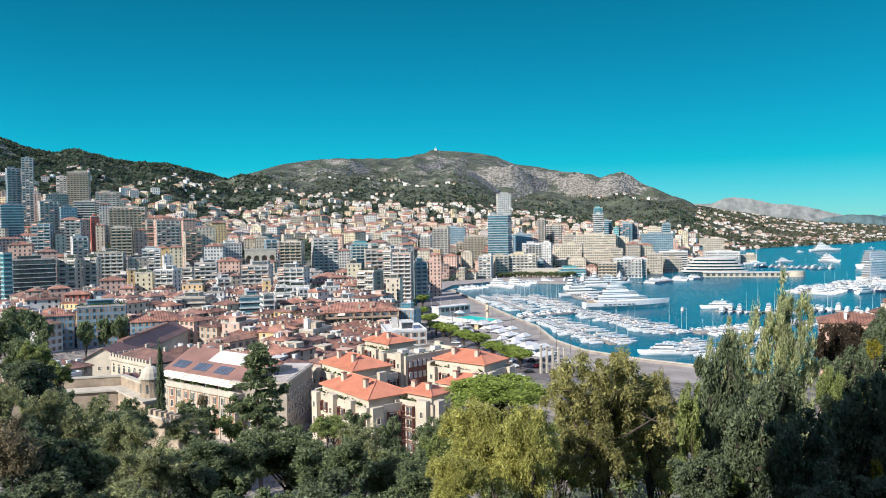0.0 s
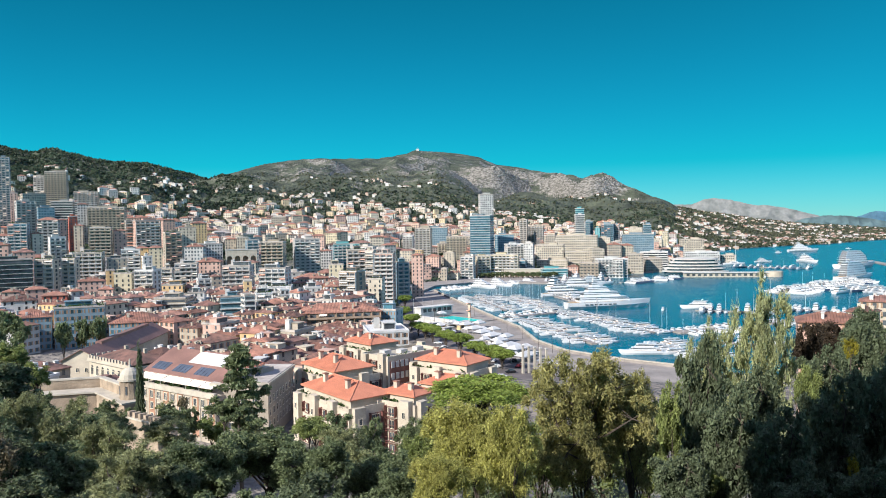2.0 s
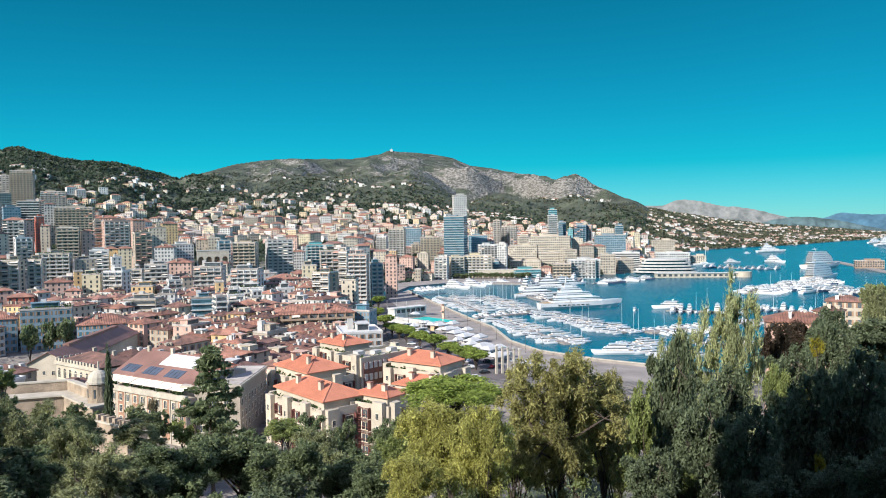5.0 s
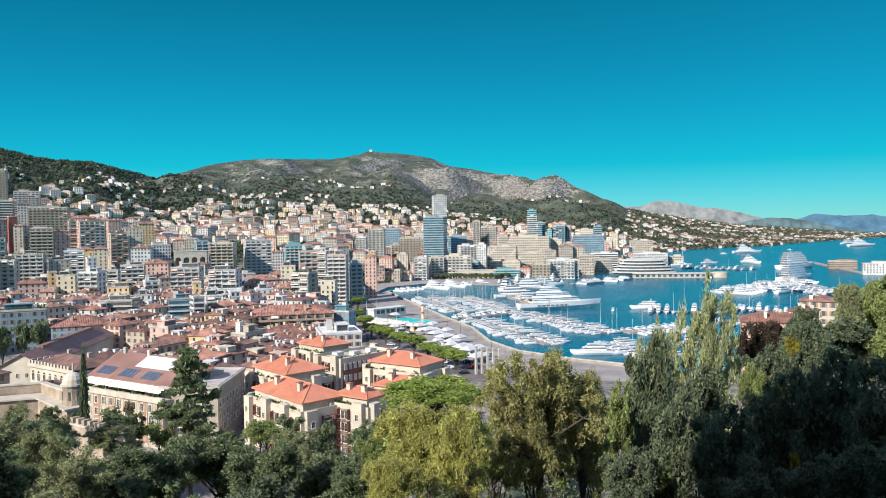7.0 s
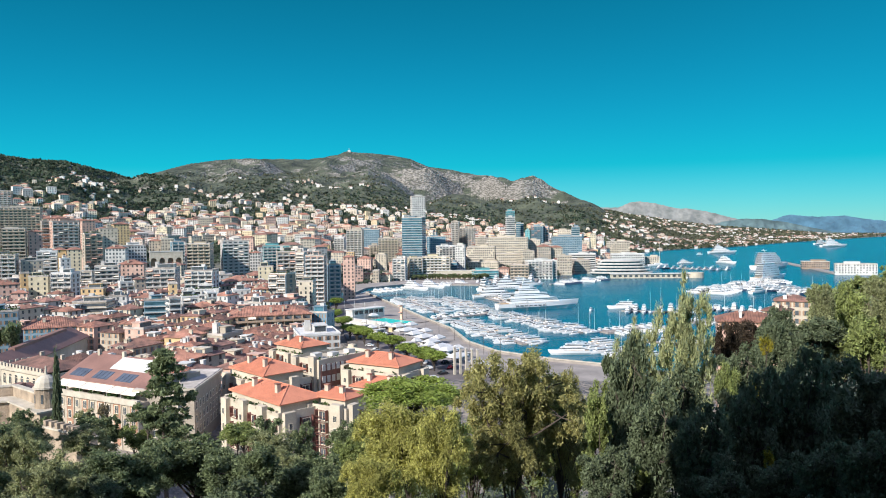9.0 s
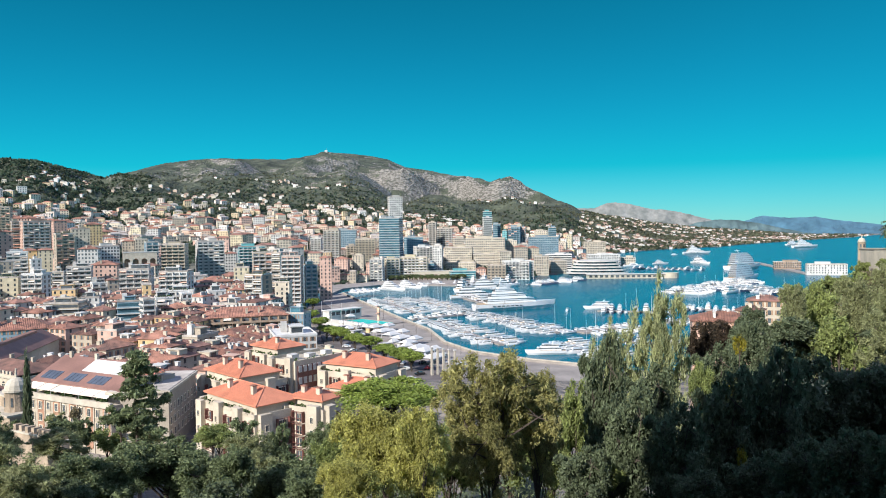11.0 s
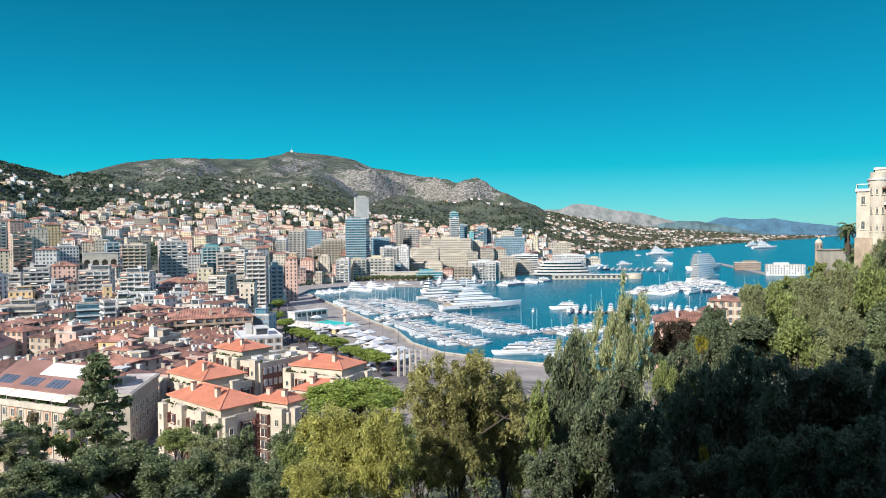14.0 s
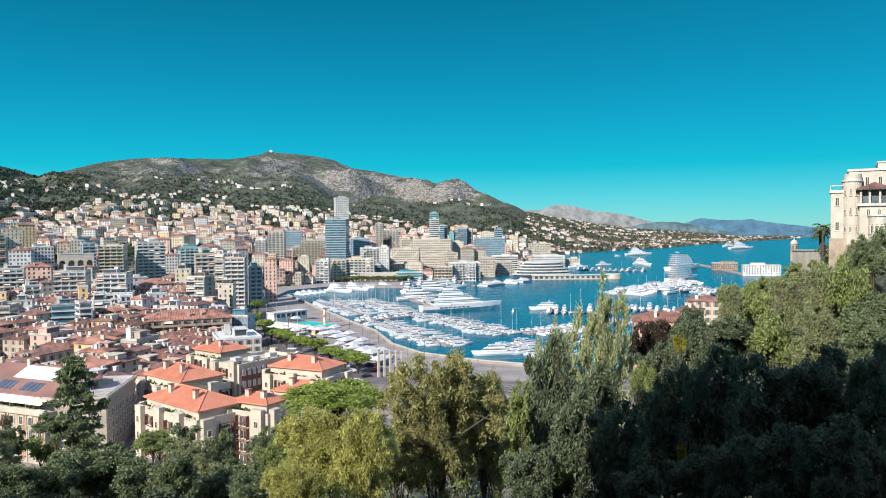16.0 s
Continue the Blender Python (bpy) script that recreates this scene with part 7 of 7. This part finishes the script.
slab("pavement", [(-8, 662), (8, 707), (30, 577), (45, 491), (55, 439), (58, 386), (67, 353), (78, 340), (89, 326), (111, 305), (101, 255), (42, 255), (22, 313), (4, 394), (-14, 496)], -6, 1.6, QUAY, "pale paved quay with a curved sea wall", "quay", "structure")
slab("road", [(-21, 589), (-10, 620), (15, 441), (32, 351), (46, 304), (61, 270), (57, 253), (29, 264), (13, 307), (-5, 385)], 1.0, 1.65, ASPHALT, "dark asphalt harbour road with pale markings", "road", "structure")
slab("promenade", [(-10, 660), (9, 752), (58, 795), (126, 764), (190, 774), (208, 831), (143, 865), (52, 888), (4, 860), (-17, 757)], -6, 1.8, QUAY, "pale promenade along the far quay", "quay", "structure")
pier(38, 640, 57, 532, kinds=("small", "small", "small", "cruiser", "sail", "tender"), seed=1, gap=3.8)
pier(68, 634, 92, 520, kinds=("small", "tender", "cruiser", "sail", "small"), seed=2, gap=4.2)
pier(63, 485, 86, 375, kinds=("small", "small", "small", "cruiser", "sail", "tender"), seed=3, gap=3.0)
pier(95, 516, 127, 410, kinds=("small", "tender", "cruiser", "sail", "small"), seed=4, gap=3.4)
pier(107, 649, 123, 553, kinds=("cruiser", "fly", "dark", "cruiser", "sail", "fly"), seed=5, sides=(1,))
pier(51, 490, 93, 513, kinds=("small", "tender", "cruiser", "sail", "small"), seed=6, sides=(1,), gap=4)
pier(116, 375, 129, 331, kinds=("small", "tender", "cruiser", "sail", "small"), seed=7)
pier(140, 409, 182, 422, kinds=("small", "tender", "cruiser", "sail", "small"), seed=8, width=9)
pier(188, 510, 232, 490, kinds=("cruiser", "fly", "dark", "cruiser", "sail", "fly"), seed=9, sides=(1, -1))
pier(300, 619, 440, 730, kinds=("cruiser", "fly", "dark", "cruiser", "sail", "fly"), seed=10, width=6)
pier(251, 507, 287, 482, kinds=("cruiser", "fly", "dark", "cruiser", "sail", "fly"), seed=11)
pier(427, 1006, 486, 934, kinds=("cruiser", "fly", "dark", "cruiser", "sail", "fly"), seed=12, width=8, gap=9)
pier(395, 591, 378, 649, kinds=("cruiser", "fly", "dark", "cruiser", "sail", "fly"), seed=13)
pier(668, 1097, 570, 817, kinds=("fly",), width=12, sides=())
pier(202, 760, 268, 811, kinds=("cruiser", "fly", "dark", "cruiser", "sail", "fly"), seed=14, sides=(-1,))
pier(8, 715, 108, 804, kinds=("fly", "cruiser", "super"), seed=15, sides=(-1,), gap=7)
pier(126, 800, 194, 777, kinds=("super", "fly", "super"), seed=16, sides=(-1,), gap=9)
boat("mega", 134, 540, 8, 0.95)
boat("super", 121, 630, 5, 1.0)
boat("super", 150, 711, 0, 1.0)
boat("super", 127, 715, 60, 1.0)
boat("super", 171, 741, 10, 0.9)
boat("fly", 101, 345, 175, 1.0)
boat("fly", 194, 524, 170, 1.1)
boat("small", 169, 520, 60, 0.9)
boat("sail", 92, 395, 40, 1.3)
boat("super", 376, 816, 80, 0.55)
boat("mega", 760, 1465, 0, 0.9)
boat("super", 571, 1087, -80, 1.0)
boat("super", 513, 1107, 0, 0.6)
boat("sail", 449, 1061, 0, 2.4)
boat("small", 694, 1432, 0, 1.5)
boat("small", 819, 1805, 0, 1.5)
boat("liner", 444, 751, 30, 0.85)
boat("liner", 560, 946, 24, 1.0)
boat("mega", 1199, 1738, 5, 1.1)
boat("super", 1302, 1941, 10, 1.2)
boat("fly", 353, 616, 30, 1.2)
pier(207, 438, 260, 448, kinds=("small", "tender", "cruiser", "sail", "small"), seed=21)
pier(145, 374, 175, 358, kinds=("small", "tender", "cruiser", "sail", "small"), seed=22)


# ---- quayside ----
def pool_stadium():
    root = thing("swimming_pool", pose(22, 476, 1.65, 0, 0, 38), "turquoise open-air pool with pale surround", "pool")
    w, d = 15, 31
    part("surround", Shape().box(-w, w, -d * 0.62, -d / 2, -1, 0.4).box(-w, w, d / 2, d * 0.7, -1, 0.4).box(-w, -w * 0.55, -d / 2, d / 2, -1, 0.4).box(w * 0.45, w, -d / 2, d / 2, -1, 0.4), QUAY, root)
    part("basin_water", Shape().box(-w * 0.55, w * 0.45, -d / 2, d / 2, -1, 0.25), mat("pool_water", (0.02, 0.58, 0.50), 0.2, vary=0.15, size=6, bump=0.05), root, "clear turquoise pool water")
    for k in range(5):
        part("stand_step", Shape().box(-w - 2.2 * k - 2.2, -w - 2.2 * k, -d * 0.6, d * 0.7, -1, 0.6 + 0.8 * k), SLAB, root)
    part("club_house", Shape().box(-w, w * 0.8, d * 0.72, d * 0.95, -1, 6.5).box(-w - 0.5, w * 0.85, d * 0.7, d * 0.97, 6.5, 7.1).box(-w, w * 0.8, d * 0.705, d * 0.72, 3.0, 3.5), WALLS["white"], root)
    for k in range(6):
        part("window", Shape().box(-w + 1.5 + 4.2 * k, -w + 4.6 + 4.2 * k, d * 0.712, d * 0.7185, 3.7, 6.0), GLASS, root)
    for k in range(4):
        part("flag_pole", Shape().tube((-w - 12, -d * 0.5 + 10 * k, 0), (-w - 12, -d * 0.5 + 10 * k, 15), 0.14, 0.08, 6), METAL, root)
    part("diving_tower", Shape().box(w * 0.5, w * 0.55, -1, 1, 0, 10).box(w * 0.4, w * 0.55, -1, 1, 5, 5.3).box(w * 0.4, w * 0.55, -1, 1, 9.7, 10), AWNING_PINK, root)


def parasol_tent(x, y, w, d, h, turn, material, label):
    root = thing("market_tent", pose(x, y, 1.6, 0, 0, turn), label, "tent", "quay tents")
    part("canopy", Shape().add([(-w / 2, -d / 2, h), (w / 2, -d / 2, h), (w / 2, d / 2, h), (-w / 2, d / 2, h), (-w * 0.2, 0, h + 1.5), (w * 0.2, 0, h + 1.5)], [(0, 1, 5, 4), (1, 2, 5), (2, 3, 4, 5), (3, 0, 4)]), material, root)
    part("valance", Shape().box(-w / 2, w / 2, -d / 2, -d / 2 + 0.06, h - 0.5, h).box(-w / 2, w / 2, d / 2 - 0.06, d / 2, h - 0.5, h), material, root)
    for sx in (-1, 1):
        for sy in (-1, 1):
            part("pole", Shape().tube((sx * w * 0.48, sy * d * 0.48, 0), (sx * w * 0.48, sy * d * 0.48, h), 0.06, 0.06, 5), METAL, root)


CARPAINT = [mat(f"car_paint_{n}", c, 0.25, metal=0.2, vary=0.05, bump=0.0) for n, c in (("white", (0.75, 0.75, 0.75)), ("black", (0.02, 0.02, 0.025)), ("silver", (0.4, 0.42, 0.44)), ("red", (0.4, 0.03, 0.03)), ("blue", (0.03, 0.08, 0.25)))]
RUBBER = mat("tyre_rubber", (0.02, 0.02, 0.02), 0.9, bump=0.0)
CARS = {}


def car(x, y, z, turn, paint):
    """A parked car with body, cabin glass and wheels."""
    if paint not in CARS:
        root = thing("car", Matrix(), f"parked {('white', 'black', 'silver', 'red', 'blue')[paint]} car on the asphalt", "car", "parked cars")
        side = [(-2.1, 0.35), (2.1, 0.35), (2.15, 0.75), (1.2, 0.9), (0.6, 1.42), (-1.2, 1.42), (-1.9, 0.95), (-2.15, 0.8)]
        part("body", Shape().loft([[(a, y0, b) for a, b in side] for y0 in (-0.85, 0.85)]), CARPAINT[paint], root)
        part("cabin_glass", Shape().loft([[(a, y0, b) for a, b in ((-1.75, 0.98), (1.1, 0.95), (0.58, 1.36), (-1.15, 1.36))] for y0 in (-0.87, 0.87)]), GLASS, root)
        for sx in (-1.3, 1.3):
            for sy in (-0.8, 0.8):
                part("wheel", Shape().tube((sx, sy - 0.1, 0.33), (sx, sy + 0.1, 0.33), 0.33, 0.33, 10), RUBBER, root)
        CARS[paint] = root
        ob = root
    else:
        ob = copy_thing(CARS[paint], Matrix())
    ob.matrix_basis = pose(x, y, z, 0, 0, turn)


def kiosk(x, y, w, turn, colour):
    """A small quay cabin with a flat overhanging roof and a hatch."""
    root = thing("quay_cabin", pose(x, y, 1.6, 0, 0, turn), f"small {WORDS[colour]} cabin on the quay", "cabin", "quay cabins")
    part("wall", Shape().box(-w / 2, w / 2, -1.3, 1.3, -0.5, 2.6), WALLS[colour], root)
    part("roof", Shape().box(-w / 2 - 0.4, w / 2 + 0.4, -1.8, 1.6, 2.6, 2.8), SLAB, root)
    part("hatch", Shape().box(-w * 0.3, w * 0.3, -1.34, -1.28, 0.9, 2.1), GLASS, root)


def column_row(x, y, z, turn):
    """Tall pale pylons at the harbour chapel garden."""
    for k in range(5):
        p = pose(x, y, z, 0, 0, turn) @ pose(k * 2.7, 0, 0)
        root = thing("pylon", p, "tall pale concrete pylon beside the road", "pylon", "pylons")
        hh = 11.5 - 0.5 * k
        part("shaft", Shape().prism([(-0.5, -0.5), (0.5, -0.5), (0.5, 0.5), (-0.5, 0.5)], -4, hh, 0.72), PALE_STONE, root)
        part("cap", Shape().box(-0.5, 0.5, -0.5, 0.5, hh, hh + 0.5), SLAB, root)


def lamp_post(x, y, z, h=9):
    root = thing("street_lamp", pose(x, y, z), "slim dark street lamp with a double arm", "lamp", "street lamps")
    part("pole", Shape().tube((0, 0, -1), (0, 0, h), 0.11, 0.07, 6), DARKMETAL, root)
    part("arm", Shape().tube((-1.3, 0, h), (1.3, 0, h), 0.05, 0.05, 5), DARKMETAL, root)
    for s in (-1, 1):
        part("lantern", Shape().box(s * 1.5 - 0.35, s * 1.5 + 0.35, -0.14, 0.14, h - 0.08, h + 0.1), METAL, root)


def arcade(x, y, z, turn, bays, bay=6.0, h=9.0, name="arcade_wall", material=None):
    """A retaining wall with a row of round arches."""
    root = thing(name, pose(x, y, z, 0, 0, turn), "pale stone retaining wall with round arches", "wall")
    for k in range(bays):
        s = Shape()
        u0, u1 = k * bay, (k + 1) * bay
        r, c, sp = bay * 0.34, (k + 0.5) * bay, h * 0.42
        n = 10
        for j in range(n):
            a0, a1 = math.pi * j / n, math.pi * (j + 1) / n
            x0, x1 = c - r * math.cos(a0), c - r * math.cos(a1)
            z0, z1 = sp + r * math.sin(a0), sp + r * math.sin(a1)
            s.add([(x0, 0, z0), (x1, 0, z1), (x1, 0, h), (x0, 0, h), (x0, 2, z0), (x1, 2, z1), (x1, 2, h), (x0, 2, h)], [(0, 1, 2, 3), (7, 6, 5, 4), (0, 4, 5, 1), (2, 6, 7, 3)])
        s.box(u0, c - r, 0, 2, -8, h).box(c + r, u1, 0, 2, -8, h)
        part("arch", s, material or PALE_STONE, root)
    part("back_wall", Shape().box(0, bays * bay, 2.6, 3.2, -8, h), WALLS["brown"], root)
    part("parapet", Shape().box(-0.3, bays * bay + 0.3, -0.3, 3.4, h, h + 0.9), SLAB, root)


pool_stadium()
parasol_tent(27, 412, 9.9, 6.3, 3.2, 40, FLAT_WHITE, "white pitched market tent on the quay")
parasol_tent(30, 397, 8.7, 6.3, 3.2, 43, FLAT_WHITE, "white pitched market tent on the quay")
parasol_tent(34, 385, 9.9, 7.0, 3.2, 46, FLAT_WHITE, "white pitched market tent on the quay")
parasol_tent(36, 368, 8.7, 6.3, 3.2, 49, FLAT_WHITE, "white pitched market tent on the quay")
parasol_tent(31, 435, 7.4, 5.6, 3.2, 52, FLAT_WHITE, "white pitched market tent on the quay")
parasol_tent(39, 351, 12.4, 7.0, 3.2, 55, FLAT_WHITE, "white pitched market tent on the quay")
parasol_tent(23, 429, 8.1, 5.6, 3.2, 41, FLAT_WHITE, "white pitched market tent on the quay")
parasol_tent(37, 407, 6.2, 5.6, 3.2, 44, FLAT_WHITE, "white pitched market tent on the quay")
parasol_tent(42, 342, 9.9, 6.3, 3.2, 47, FLAT_WHITE, "white pitched market tent on the quay")
parasol_tent(43, 324, 11.2, 7.0, 3.2, 50, FLAT_WHITE, "white pitched market tent on the quay")
parasol_tent(41, 380, 7.4, 5.6, 3.2, 53, FLAT_WHITE, "white pitched market tent on the quay")
parasol_tent(19, 431, 6.2, 4.9, 3.2, 56, FLAT_WHITE, "white pitched market tent on the quay")
column_row(39, 298, 1.2, 20)
lamp_post(41, 446, 1.6)
lamp_post(45, 410, 1.6)
lamp_post(51, 389, 1.6)
lamp_post(55, 361, 1.6)
lamp_post(32, 490, 1.6)
lamp_post(59, 344, 1.6)
lamp_post(65, 333, 1.6)
lamp_post(41, 311, 1.6)
lamp_post(13, 393, 1.6)
lamp_post(5, 451, 1.6)
car(-9.7, 494.4, 1.66, 237, 4)
car(-4.8, 459.0, 1.66, 191, 2)
car(1.2, 401.6, 1.66, 70, 1)
car(5.7, 377.8, 1.66, 346, 0)
car(13.9, 326.2, 1.66, 173, 4)
car(17.3, 315.3, 1.66, 237, 4)
car(21.9, 306.2, 1.66, 41, 2)
car(25.9, 297.6, 1.66, 283, 4)
car(29.7, 290.6, 1.66, 358, 0)
car(34.1, 299.2, 1.66, 194, 1)
car(39.1, 310.9, 1.66, 231, 3)
car(25.8, 325.2, 1.66, 80, 1)
car(29.5, 311.7, 1.66, 121, 0)
car(38.2, 324.0, 1.66, 56, 1)
car(20.0, 312.5, 1.66, 259, 4)
car(26.0, 286.5, 1.66, 32, 3)
car(29.9, 282.0, 1.66, 52, 2)
car(11.3, 337.8, 1.66, 104, 1)
car(8.3, 363.4, 1.66, 215, 0)
car(-1.3, 419.2, 1.66, 136, 1)
car(50.5, 322.9, 1.66, 203, 2)
car(54.3, 316.0, 1.66, 174, 0)
car(57.9, 309.3, 1.66, 102, 0)
car(65.5, 311.1, 1.66, 210, 0)
car(69.4, 302.2, 1.66, 193, 3)
car(29.6, 324.8, 1.66, 71, 0)
arcade(91, 855, 2.0, -6, 11)
arcade(-182, 676, 30.2, 18, 4, 7.0, 13.0, "viaduct")
club = thing("yacht_club", pose(318, 859, 1.5, 0, 0, -14), "long white yacht club with stacked curved decks", "building")
for k in range(5):
    half = 38 - 3.0 * k
    part("deck", Shape().prism([(half * math.cos(t * math.tau / 24) , 13 * math.sin(t * math.tau / 24) + 12) for t in range(24)], 3.6 * k + 1.9, 3.6 * k + 3.6), SLAB, club)
    part("glass_wall", Shape().prism([((half - 3) * math.cos(t * math.tau / 24), 10.5 * math.sin(t * math.tau / 24) + 12) for t in range(24)], 3.6 * k, 3.6 * k + 1.9), GLASS_BLUE, club)
part("mast", Shape().tube((-20, 10, 16), (-20, 10, 36), 0.2, 0.1, 6), METAL, club)
low = thing("quay_gallery", pose(346, 825, 0.5, 0, 0, -10), "low cream quay gallery with an open terrace roof", "building")
part("wall", Shape().box(-52, 40, -5, 5, -3, 4.2), WALLS["cream"], low)
part("roof", Shape().box(-53, 42, -6, 6, 4.2, 4.9), SLAB, low)
part("end_drum", Shape().prism([(46 + 9 * math.cos(t * math.tau / 20), 9 * math.sin(t * math.tau / 20)) for t in range(20)], -3, 5.6), WALLS["cream"], low)
for k in range(14):
    part("opening", Shape().box(-50 + 6.2 * k, -46.5 + 6.2 * k, -5.06, -4.9, 0.8, 3.4), GLASS, low)
wall_run("sea_wall", [(8.1, 688.6, 2.7), (29.4, 563.5, 2.7), (44.1, 479.8, 2.7), (54.3, 429.6, 2.7), (56.4, 377.9, 2.7), (65.4, 345.8, 2.7), (75.9, 332.6, 2.7), (86.8, 318.8, 2.7), (103.9, 304.3, 2.7)], 0, 1.3, 3.5, QUAY, "curved pale concrete sea wall along the quay")
car(18.3, 412.4, 1.66, 57, 1)
parasol_tent(5, 458, 4.2, 4.7, 2.6, 40, FLAT_WHITE, "white pitched market tent on the quay")
kiosk(6, 519, 5.2, 30, "ochre")
car(10.6, 461.0, 1.66, 101, 2)
parasol_tent(10, 491, 6.2, 4.4, 2.6, 34, FLAT_WHITE, "white pitched market tent on the quay")
kiosk(15, 434, 6.8, 31, "grey")
car(32.9, 367.8, 1.66, 76, 0)
parasol_tent(40, 344, 3.6, 4.7, 2.6, 42, FLAT_WHITE, "white pitched market tent on the quay")
kiosk(48, 333, 5.4, 31, "grey")
car(43.6, 333.2, 1.66, 289, 0)
parasol_tent(47, 349, 6.6, 3.7, 2.6, 36, FLAT_WHITE, "white pitched market tent on the quay")
kiosk(25, 370, 5.3, 30, "blue")
car(43.2, 347.6, 1.66, 221, 0)
parasol_tent(18, 437, 4.6, 3.2, 2.6, 39, FLAT_WHITE, "white pitched market tent on the quay")
kiosk(11, 435, 3.1, 54, "ochre")
car(42.5, 339.0, 1.66, 127, 1)
parasol_tent(41, 351, 4.3, 4.9, 2.6, 42, FLAT_WHITE, "white pitched market tent on the quay")
kiosk(30, 357, 5.2, 34, "grey")
car(14.7, 417.5, 1.66, 132, 0)
parasol_tent(8, 432, 4.1, 4.9, 2.6, 33, FLAT_WHITE, "white pitched market tent on the quay")
kiosk(38, 393, 3.2, 36, "blue")
car(23.9, 452.4, 1.66, 181, 0)
parasol_tent(14, 444, 4.0, 3.2, 2.6, 47, FLAT_WHITE, "white pitched market tent on the quay")
kiosk(24, 444, 4.7, 34, "ochre")
car(41.7, 349.7, 1.66, 86, 0)
parasol_tent(39, 327, 5.2, 3.2, 2.6, 31, FLAT_WHITE, "white pitched market tent on the quay")
kiosk(23, 447, 6.2, 56, "white")
car(14.3, 422.8, 1.66, 6, 0)
parasol_tent(16, 444, 5.5, 3.8, 2.6, 35, FLAT_WHITE, "white pitched market tent on the quay")
kiosk(33, 369, 4.0, 32, "white")
car(34.0, 365.1, 1.66, 223, 1)
parasol_tent(23, 413, 5.7, 4.6, 2.6, 48, FLAT_WHITE, "white pitched market tent on the quay")
kiosk(34, 386, 5.9, 53, "cream")
car(11.3, 441.2, 1.66, 232, 0)
parasol_tent(30, 376, 3.7, 4.2, 2.6, 41, FLAT_WHITE, "white pitched market tent on the quay")
kiosk(20, 430, 4.5, 53, "ochre")
car(34.3, 345.0, 1.66, 18, 1)
parasol_tent(35, 361, 5.9, 3.8, 2.6, 32, FLAT_WHITE, "white pitched market tent on the quay")
kiosk(11, 503, 6.0, 32, "white")
car(7.1, 463.2, 1.66, 280, 1)
parasol_tent(29, 375, 3.8, 3.2, 2.6, 40, FLAT_WHITE, "white pitched market tent on the quay")
kiosk(5, 442, 5.4, 42, "blue")
car(45.6, 353.7, 1.66, 178, 0)
parasol_tent(31, 413, 6.9, 3.2, 2.6, 31, FLAT_WHITE, "white pitched market tent on the quay")
kiosk(12, 421, 6.9, 41, "white")
car(40.4, 348.8, 1.66, 267, 0)


old_town()
hill_town()
far_quarters()
scattered_villas()
far_woods()
